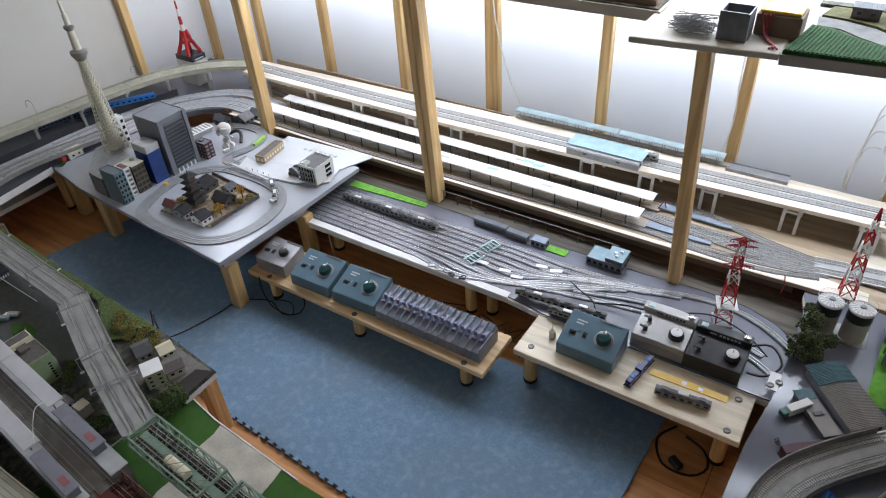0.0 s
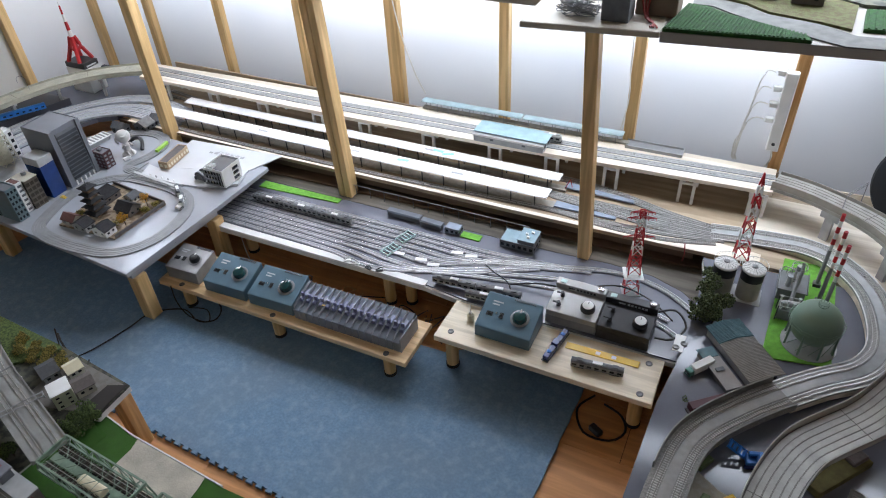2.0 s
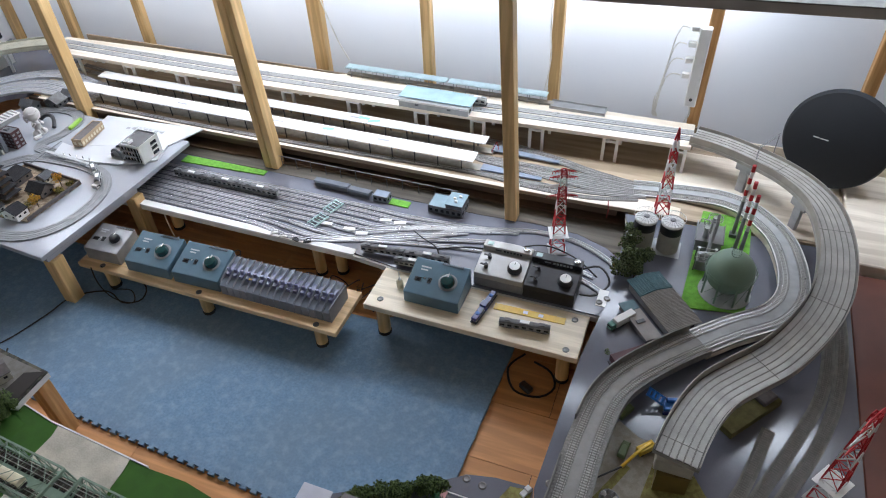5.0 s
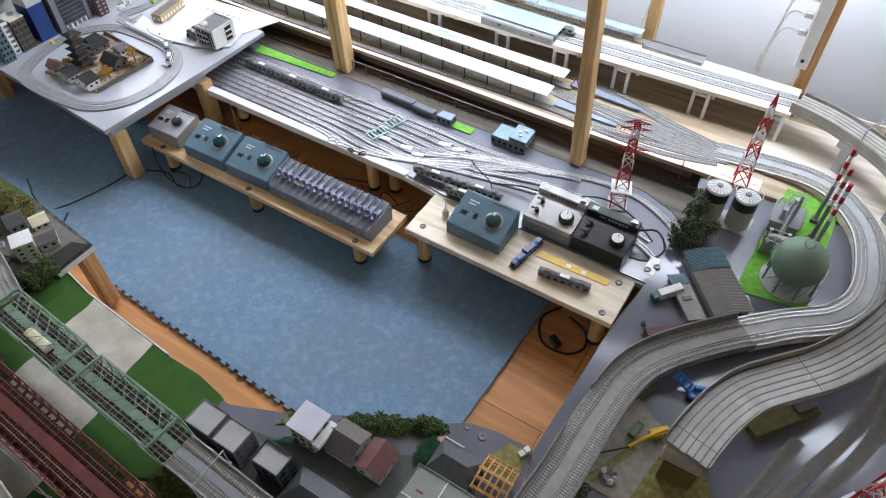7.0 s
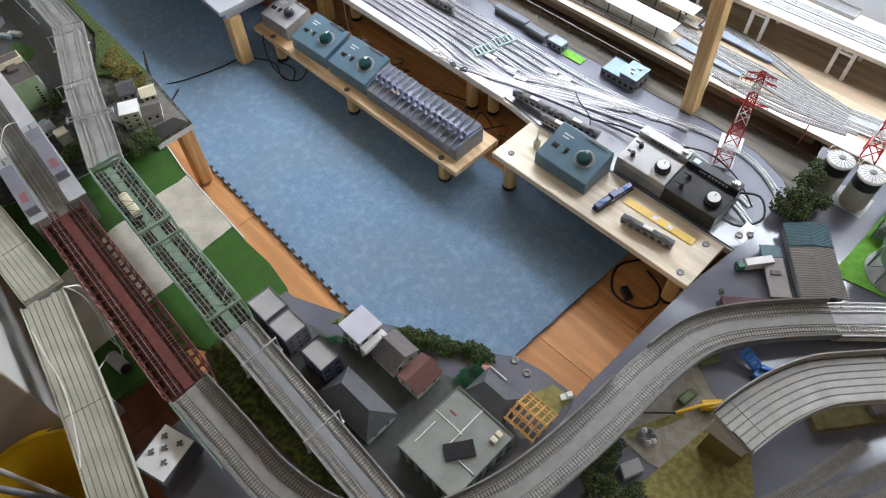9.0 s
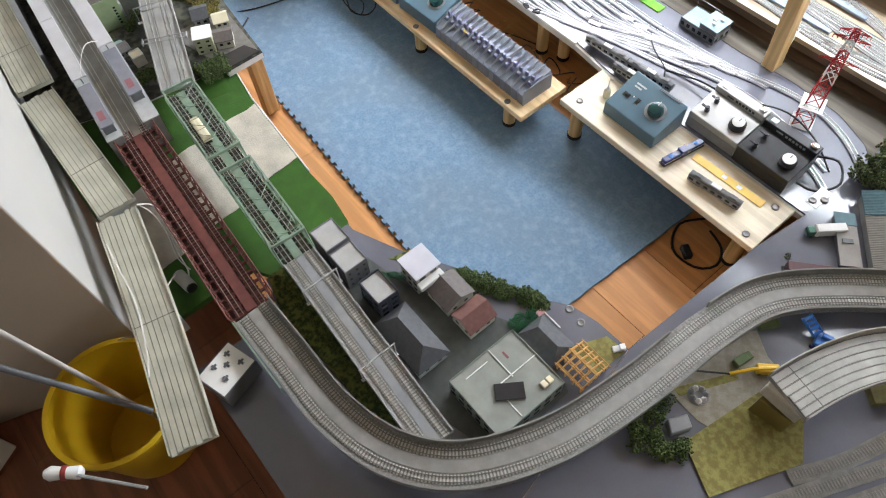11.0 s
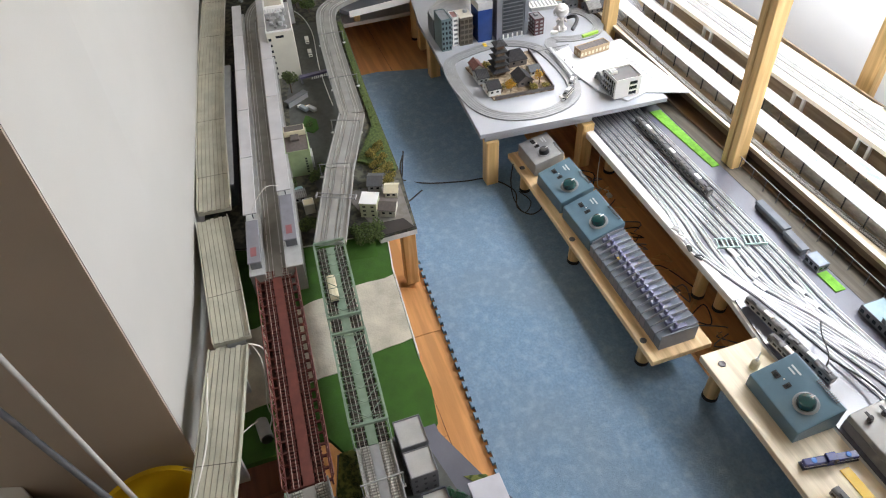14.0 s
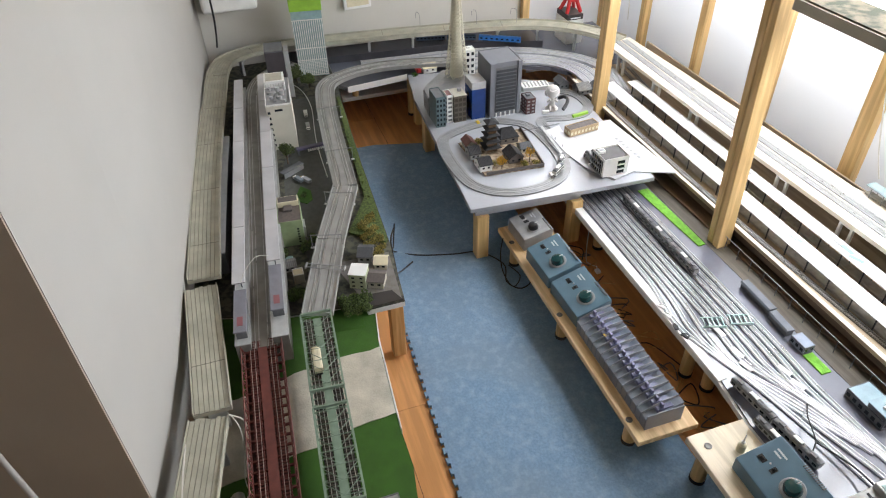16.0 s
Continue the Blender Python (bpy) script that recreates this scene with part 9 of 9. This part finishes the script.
part("roof_slab", box(B(), -0.0245, 0.0245, -0.0235, 0.0235, 0.0472, 0.0495), WHITE, gh, bevel=0.0006)
house(0.235, 0.281, -0.394, -0.352, 0.024, 0.033, "small brown-roofed house with pale walls", BEIGE, BROWNROOF, ZB + 0.002, "y", rz=-25, ribs=False)
house(0.116, 0.168, -0.396, -0.358, 0.022, 0.034, "small dark house with grey tiled roof", GREY, TILE, ZB + 0.002, "y", rz=-20, ribs=False)
house(0.172, 0.210, -0.362, -0.328, 0.020, 0.030, "small house with a worn cream roof", BEIGE, CREAM, ZB + 0.002, "y", rz=-20, ribs=False)
op = thing("crossing_band", (0.224, -0.500, 0.2802), "pale grey level crossing band over the slab line", "level crossing", rz=64)
for s in (-1, 1):
    part("band", box(B(), -0.050, 0.050, s * 0.007 - 0.0012, s * 0.007 + 0.0012, 0.0, 0.0012), GREY, op)
    part("end_frame", box(B(), s * 0.052 - 0.0015, s * 0.052 + 0.0015, -0.009, 0.009, -0.0044, 0.003), GREY, op)
building("cream_kiosk", 0.162, 0.190, -0.584, -0.556, 0.030, "tiny cream kiosk by the overpass", BEIGE, CREAM, rows=0, plant=False)
house(0.098, 0.132, -0.606, -0.570, 0.016, 0.022, "low grey shed between platform and slab line", LGREY, GREYROOF, ridge="y")
solo("teal_cover", prism(B(), [(0.070, -0.598), (0.098, -0.594), (0.094, -0.570), (0.074, -0.572)], ZB + 0.0004, ZB + 0.010), M("pale_teal_plastic", (0.30, 0.45, 0.46), 0.4), "small pale teal block by the platform", "model block", 0.002)
car("bridge_lorry", (0.510, -0.575, 0.2735), -3.8, "pale cream railcar standing on the green bridge", CREAM, CREAM, 0.066, 0.020, 0.018, 4, roofgear=False, category="model train")

# ---- town ----
for x0, x1, y0, y1, h in ((0.912, 0.972, -0.545, -0.492, 0.062), (0.980, 1.034, -0.545, -0.494, 0.062)):
    building("flat_roof_house", x0, x1, y0, y1, h, "grey flat-roofed town house with pale roof", M("slate_grey_wall", (0.17, 0.17, 0.18), 0.6) if "slate_grey_wall" not in bpy.data.materials else bpy.data.materials["slate_grey_wall"], M("pale_flat_roof", (0.40, 0.395, 0.38), 0.6) if "pale_flat_roof" not in bpy.data.materials else bpy.data.materials["pale_flat_roof"], rows=3, cx=3, cy=3, glass=BLACK, plant=False, wsize=(0.3, 0.3))
building("flat_roof_house", 1.066, 1.128, -0.537, -0.491, 0.060, "navy town house with pale sunken roof", M("navy_wall", (0.05, 0.055, 0.075), 0.5), bpy.data.materials["pale_flat_roof"], rows=3, cx=3, cy=2, plant=False, parapet=0.006)
house(1.140, 1.268, -0.557, -0.490, 0.028, 0.055, "large dark grey hipped-roof house with teal gable", LGREY, TILE, hip=0.030, ribs=False)
wh = building("white_house", 1.080, 1.132, -0.450, -0.398, 0.062, "white flat-roofed house with balcony", BEIGE, WHITE, rows=3, cx=3, cy=2, plant=False, parapet=0)
part("roof_slab", box(B(), -0.030, 0.030, -0.030, 0.030, 0.0632, 0.066), M("lilac_white_roof", (0.56, 0.56, 0.62), 0.4, 0, 0.06, 30), wh, bevel=0.0006)
part("balcony", box(B(), 0.0265, 0.042, -0.028, 0.028, 0.034, 0.046), WHITE, wh, bevel=0.001)
house(1.146, 1.206, -0.438, -0.375, 0.028, 0.045, "brown-grey-roofed two-storey house in the town", BEIGE, BROWNROOF, ridge="x", ribs=False)
house(1.218, 1.270, -0.436, -0.376, 0.028, 0.046, "dark red roofed house in the town", BEIGE, REDROOF, ridge="y", ribs=False)
house(1.325, 1.410, -0.365, -0.305, 0.014, 0.032, "low black-roofed house beside the clinic", GREY, TILE, ridge="x", hip=0.02, ribs=False)
cl = building("clinic", 1.320, 1.452, -0.530, -0.380, 0.050, "flat grey-green clinic with white roof lines", M("grey_green_wall", (0.20, 0.225, 0.19), 0.6), M("grey_green_roof", (0.25, 0.262, 0.235), 0.6), rows=2, cx=6, cy=6, plant=False, parapet=0.0035)
for a in ((-0.005, -0.003, -0.015, 0.072), (-0.05, -0.048, -0.05, 0.0), (-0.064, 0.0, 0.014, 0.016), (0.0, 0.062, -0.022, -0.020)):
    part("roof_line", box(B(), *a, 0.0512, 0.0525), WHITE, cl)
part("solar_panel", box(B(), -0.022, 0.030, -0.035, -0.005, 0.0530, 0.0560), BLACK, cl, bevel=0.0006).matrix_basis = pose(-0.002, 0.0, 0, 0, 0, 55)
for y in (0.045, 0.058):
    part("roof_unit", box(B(), 0.040, 0.052, y - 0.005, y + 0.005, 0.0512, 0.0585), CREAM, cl, bevel=0.0006)
part("red_mark", box(B(), -0.045, -0.030, 0.030, 0.034, 0.0512, 0.0518), M("dull_red_mark", (0.20, 0.06, 0.06), 0.6), cl)
fr = thing("half_built_house", (1.445, -0.325, ZB + 0.002), "orange timber skeleton of a half-built model house", "model house")
for i in range(4):
    for j in range(4):
        part("post", box(B(), -0.0310 + i * 0.0195, -0.0285 + i * 0.0195, -0.0310 + j * 0.0195, -0.0285 + j * 0.0195, 0, 0.022), ORANGE, fr)
for j in range(4):
    part("beam", box(B(), -0.0330, 0.0330, -0.0312 + j * 0.0195, -0.0283 + j * 0.0195, 0.0222, 0.0248), ORANGE, fr)
part("ridge_beam", box(B(), -0.0345, 0.0345, -0.0014, 0.0014, 0.0372, 0.0402), ORANGE, fr)
for i in range(6):
    for s in (-1, 1):
        x = -0.0310 + i * 0.0124
        part("rafter", strut(B(), (x, s * 0.0360, 0.0250), (x, s * 0.0010, 0.0390), 0.0016), ORANGE, fr)
    part("tie", box(B(), -0.0318 + i * 0.0124, -0.0302 + i * 0.0124, -0.030, 0.030, 0.0250, 0.0264), ORANGE, fr)
for s in (-1, 1):
    for f in (0.05, 0.5):
        part("purlin", strut(B(), (-0.0345, s * (0.036 - 0.035 * f), 0.0268 + 0.014 * f), (0.0345, s * (0.036 - 0.035 * f), 0.0268 + 0.014 * f), 0.0012), ORANGE, fr)
gt_ = thing("crossing_gate", (1.345, -0.299, ZB), "white crossing bar with a pink card flag", "level crossing")
part("post", box(B(), -0.0200, -0.0180, -0.001, 0.001, 0.0, 0.016), GREY, gt_)
part("bar", box(B(), -0.0205, 0.0200, -0.0010, 0.0010, 0.0162, 0.0182), WHITE, gt_)
part("flag", box(B(), -0.0330, -0.0208, -0.0130, 0.0020, 0.0140, 0.0150), M("pink_card", (0.55, 0.28, 0.28), 0.6), gt_)
part("flag_post", box(B(), -0.0280, -0.0264, -0.0060, -0.0044, 0.0, 0.0139), GREY, gt_)
wtr = thing("white_pickup", (1.462, -0.243, ZB + 0.002), "tiny white pickup truck on the verge", "model car", rz=60)
part("body", box(B(), -0.012, 0.012, -0.006, 0.006, 0.001, 0.006), WHITE, wtr, bevel=0.001)
part("cab", box(B(), 0.0, 0.011, -0.0055, 0.0055, 0.0062, 0.012), WHITE, wtr, bevel=0.001)
for i in range(15):
    f = i / 14
    bush(1.145 + 0.155 * f, -0.375 + 0.080 * f + 0.012 * (i % 2), ZB, 0.0165 + 0.003 * (i % 3), LEAF, "dark green foam hedge along the town edge", 200 + i, 220, 0.75)
for i in range(6):
    bush(1.295 + 0.012 * (i % 3), -0.355 + 0.018 * (i // 2), ZB, 0.0135, M("palm_green", (0.02, 0.13, 0.05), 0.6) if i == 0 else bpy.data.materials["palm_green"], "bright green palm shrub in the town", 230 + i, 110, 1.2)
for i in range(4):
    bush(1.052 + 0.010 * i, -0.478 + 0.009 * i, ZB, 0.012, bpy.data.materials["palm_green"], "bright green palm shrub in the town", 240 + i, 90, 1.3)
for i in range(20):
    bush(0.93 + 0.019 * i, -0.645 + 0.010 * (i % 2), ZB + 0.010, 0.011, MOSS, "dark mossy tuft on the bank between lines", 250 + i, 60, 0.8)
for k, f in enumerate((0.20, 0.62)):
    p = el_path[0].lerp(el_path[-1], f)
    ca = thing("catenary_portal", (p.x, p.y, 0.270), "white portal mast spanning both tracks", "catenary mast", "catenary masts", rz=90)
    for s in (-1, 1):
        part("mast", box(B(), s * 0.037 - 0.001, s * 0.037 + 0.001, -0.001, 0.001, -0.010, 0.036), LGREY, ca)
        part("mast_foot", box(B(), s * 0.037 - 0.003, s * 0.037 + 0.003, -0.003, 0.003, -0.012, -0.0102), WHITE, ca)
    part("cross_beam", box(B(), -0.039, 0.039, -0.0012, 0.0012, 0.0362, 0.0385), LGREY, ca)
for x, y, z, a in ((-0.06, -0.404, 0.2752, -22), (-0.30, -0.353, 0.2748, -4), (-0.60, -0.330, 0.273, -6), (0.13, -0.477, 0.2757, -17)):
    ca = thing("catenary_portal", (x, y, z), "thin grey portal mast spanning the slab line", "catenary mast", "slab line masts", rz=90 + a)
    for s_ in (-1, 1):
        part("mast", box(B(), s_ * 0.041 - 0.0008, s_ * 0.041 + 0.0008, -0.0008, 0.0008, -0.006, 0.034), GREY, ca)
        part("mast_foot", box(B(), s_ * 0.041 - 0.005, s_ * 0.041 + 0.005, -0.003, 0.003, -0.009, -0.0062), WHITE, ca)
    part("cross_beam", box(B(), -0.043, 0.043, -0.0009, 0.0009, 0.0342, 0.0358), GREY, ca)
wbx = building("white_box_building", 1.010, 1.078, -0.858, -0.775, 0.048, "white-roofed box building with grey roof vents", DGREY, WHITE, rows=0, rz=17, plant=False, parapet=0.001)
for x, y in ((-0.018, 0.022), (0.014, 0.024), (-0.004, 0.006), (-0.020, -0.010), (0.012, -0.014)):
    part("roof_vent", box(B(), x - 0.0058, x + 0.0058, y - 0.0022, y + 0.0022, 0.0490, 0.0512), DGREY, wbx)
    part("vent_bar", box(B(), x - 0.0020, x + 0.0020, y - 0.0062, y + 0.0062, 0.0514, 0.0530), DGREY, wbx)

# ---- recess with bucket ----
bk = thing("yellow_bucket", (0.927, -1.012, -0.0035), "big yellow plastic bucket in the recess", "bucket")
part("pail", lathe(B(), [(0.095, 0.0), (0.118, 0.198), (0.126, 0.199), (0.126, 0.207), (0.116, 0.207), (0.092, 0.006), (0.001, 0.006)], seg=44), BUCKET_Y, bk, smooth=True)
part("handle", tube(B(), spline([(-0.12, 0.02, 0.195), (-0.085, 0.09, 0.210), (0.0, 0.128, 0.214), (0.085, 0.09, 0.210), (0.12, 0.02, 0.195)], 0.02), 0.003, 6), CHROME, bk, smooth=True)
POLEG = M("dull_pole_plastic", (0.42, 0.40, 0.37), 0.5, 0, 0.1, 30)
cp = thing("broom_pole", (0.924, -0.985, 0.004), "slim white broom pole standing in the yellow bucket", "pole")
part("pole", tube(B(), [Vector((0.924, -0.985, 0.008)), Vector((0.752, -1.171, 1.40))], 0.0046, 10), POLEG, cp, world=True, smooth=True)
rg_ = thing("white_rag_roll", (1.02, -1.12, 0.235), "crumpled white cloth tied to a stick", "cloth")
part("cloth", lathe(B(), [(0.006, -0.030), (0.012, -0.024), (0.010, 0.0), (0.013, 0.022), (0.007, 0.032)], seg=12), WHITE, rg_, smooth=True).matrix_basis = pose(0, 0, 0.014, 80, 0, -35)
part("stick", tube(B(), [Vector((0, 0, 0.014)), Vector((0.12, 0.10, 0.03))], 0.003, 6), LGREY, rg_)
part("red_band", lathe(B(), [(0.0125, -0.004), (0.0135, 0.0), (0.0125, 0.004)], seg=12), CABLE_R, rg_, "red rubber band", smooth=True).matrix_basis = pose(0, 0, 0.014, 80, 0, -35)
dks = thing("dark_pole", (1.0, -0.96, 0.20), "slim dark grey pole leaning across the bucket", "pole")
part("pole", tube(B(), [Vector((0.995, -0.964, 0.203)), Vector((0.70, -1.23, 0.49))], 0.006, 10), DGREY, dks, world=True, smooth=True)
lbx = thing("white_low_chest", (0.80, -1.30, -0.0035), "low plain white chest with brown plinth in the recess", "chest", rz=30)
part("chest_body", box(B(), -0.14, 0.0, -0.14, 0.06, 0.012, 0.10), WALL, lbx, bevel=0.002)
part("plinth", box(B(), -0.135, -0.004, -0.135, 0.055, 0.0, 0.0118), BROWNB, lbx)

# ---- cables on the floor and between things ----
def cable(pts, r, mat, label, step=0.015):
    return solo("cable", tube(B(), spline(pts, step), r, 6), mat, label, "cable", smooth=True)


cable([(0.02, -0.262, 0.215), (-0.02, -0.262, 0.10), (-0.10, -0.242, 0.0095), (-0.055, -0.170, 0.0095), (-0.022, -0.06, 0.0095), (-0.004, 0.02, 0.0095), (0.08, 0.073, 0.0095), (0.16, 0.050, 0.0095), (0.205, 0.082, 0.0095), (0.180, 0.125, 0.03), (0.09, 0.085, 0.104)], 0.0022, CABLE_B, "thin black cable lying over the blue carpet")
cable([(0.04, -0.27, 0.214), (0.08, -0.290, 0.20), (0.10, -0.285, 0.11), (0.02, -0.262, 0.02), (-0.03, -0.20, 0.0095)], 0.0026, CABLE_B, "black cable looping over the board edge")
cable([(0.06, 0.075, 0.100), (0.08, 0.060, 0.055), (0.12, 0.055, 0.012), (0.19, 0.06, 0.010), (0.15, 0.10, 0.010), (0.09, 0.085, 0.010)], 0.0018, CABLE_B, "thin black cable coil beneath the control shelf")
cable([(1.33, 0.258, -0.001), (1.30, 0.20, -0.001), (1.335, 0.135, -0.001), (1.40, 0.135, -0.001), (1.43, 0.175, -0.001), (1.41, 0.22, -0.001), (1.36, 0.24, -0.001)], 0.0032, CABLE_B, "black power lead coiled under the table")
pgx = thing("power_plug", (1.362, 0.150, -0.005), "black mains plug on the lead", "plug", rz=-30)
part("plug_body", box(B(), -0.018, 0.018, -0.010, 0.010, 0.0, 0.016), BLACK, pgx, bevel=0.003)
cable([(1.02, 0.42, 0.152), (1.10, 0.44, 0.165), (1.16, 0.44, 0.175), (1.20, 0.45, 0.180)], 0.0024, CABLE_B, "black cable behind the controllers")
cable([(1.42, 0.42, 0.19), (1.47, 0.44, 0.20), (1.505, 0.40, 0.19), (1.48, 0.35, 0.185), (1.44, 0.345, 0.18)], 0.0030, CABLE_B, "black cable looping from the black controller")
cable([(1.25, 0.44, 0.205), (1.32, 0.46, 0.215), (1.40, 0.45, 0.205), (1.47, 0.42, 0.18)], 0.0022, CABLE_B, "black cable behind the controllers")
cable([(0.93, 0.47, 0.155), (0.97, 0.43, 0.175), (1.03, 0.40, 0.172), (1.05, 0.36, 0.150)], 0.0018, CABLE_B, "thin black wire over the parked cars")
rgc = random.Random(12)
for k in range(16):
    x0 = 0.10 + 0.052 * k
    pts = [(x0 + rgc.uniform(-0.05, 0.07), 0.275 + rgc.uniform(-0.02, 0.10), -0.0015) for j in range(5)]
    cable([(x0, 0.228, 0.07)] + pts, 0.0019, (CABLE_B, DGREY, PINE_D)[k % 3], "thin wire trailing on the floor behind the shelf")
cable([(0.10, 0.36, 0.12), (0.12, 0.345, 0.05), (0.15, 0.335, -0.001), (0.18, 0.355, -0.001), (0.20, 0.345, 0.001)], 0.0016, CABLE_W, "thin white wire behind the shelf")
solo("white_tag", box(B(), 0.195, 0.213, 0.338, 0.352, -0.0030, 0.006), WHITE, "white plug tag on a wire", "plug", 0.001)
cable([(0.655, -0.775, 0.312), (0.66, -0.748, 0.285), (0.685, -0.755, 0.23), (0.71, -0.765, 0.194), (0.77, -0.770, 0.194), (0.80, -0.785, 0.194)], 0.0016, CABLE_W, "thin white wire hanging from the slab end")
cable([(0.70, -0.861, 0.312), (0.766, -0.867, 0.316), (0.83, -0.872, 0.314), (0.882, -0.882, 0.314), (0.957, -0.905, 0.314), (1.00, -0.922, 0.316)], 0.0016, CABLE_W, "white cord lying along the concrete slab")
rr_ = thing("signal_lamp", (0.795, -0.790, ZR + 0.0005), "pale grey cylinder lamp lying on the meadow", "lamp")
part("barrel", tube(B(), [Vector((-0.022, 0, 0.014)), Vector((0.024, 0.006, 0.018))], 0.013, 14), LGREY, rr_, smooth=True)
part("lens", tube(B(), [Vector((0.0242, 0.006, 0.018)), Vector((0.028, 0.0066, 0.0185))], 0.011, 14), BLACK, rr_, smooth=True)
cable([(0.295, -0.710, 0.348), (0.285, -0.70, 0.365), (0.24, -0.665, 0.372), (0.22, -0.635, 0.352)], 0.0008, CABLE_W, "thin white wire arching between platform roofs", 0.01)
for x, y, rz in ((-1.195, 0.19, 95), (-1.135, 0.43, 100), (-1.09, 0.60, 110)):
    am = thing("catenary_mast", (x, y, 0.312), "thin grey catenary mast at the viaduct edge", "catenary mast", "viaduct masts", rz=rz)
    part("mast", tube(B(), spline([(0, 0, 0), (0, 0, 0.045), (-0.004, 0.010, 0.060), (-0.006, 0.030, 0.052), (-0.006, 0.034, 0.030)], 0.008), 0.0011, 5), GREY, am)
wu = thing("wall_vent_box", (-1.24, -0.585, 0.478), "white rounded appliance box on the wall", "wall box")
part("box", box(B(), -0.075, 0.05, -0.105, 0.110, 0, 0.16), WHITE, wu, bevel=0.018, seg=3)
cable([(-1.16, -0.655, 0.70), (-1.155, -0.650, 0.52), (-1.175, -0.655, 0.42), (-1.20, -0.665, 0.345)], 0.004, CABLE_B, "black cable hanging down the white wall")

# ---- floor planks ----
random.seed(3)
k = 0
y = -1.40
while y < 1.05:
    x = XW + 0.02 + (0.3 if k % 2 else 0.0)
    starts = [XW - 0.05]
    while x < XE:
        starts.append(x)
        x += 0.62
    starts.append(XE)
    for a, b_ in zip(starts, starts[1:]):
        if b_ - a > 0.03:
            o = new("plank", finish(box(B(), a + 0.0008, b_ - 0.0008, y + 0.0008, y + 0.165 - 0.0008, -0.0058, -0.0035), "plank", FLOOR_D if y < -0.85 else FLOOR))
            o.parent = fl
    y += 0.165
    k += 1
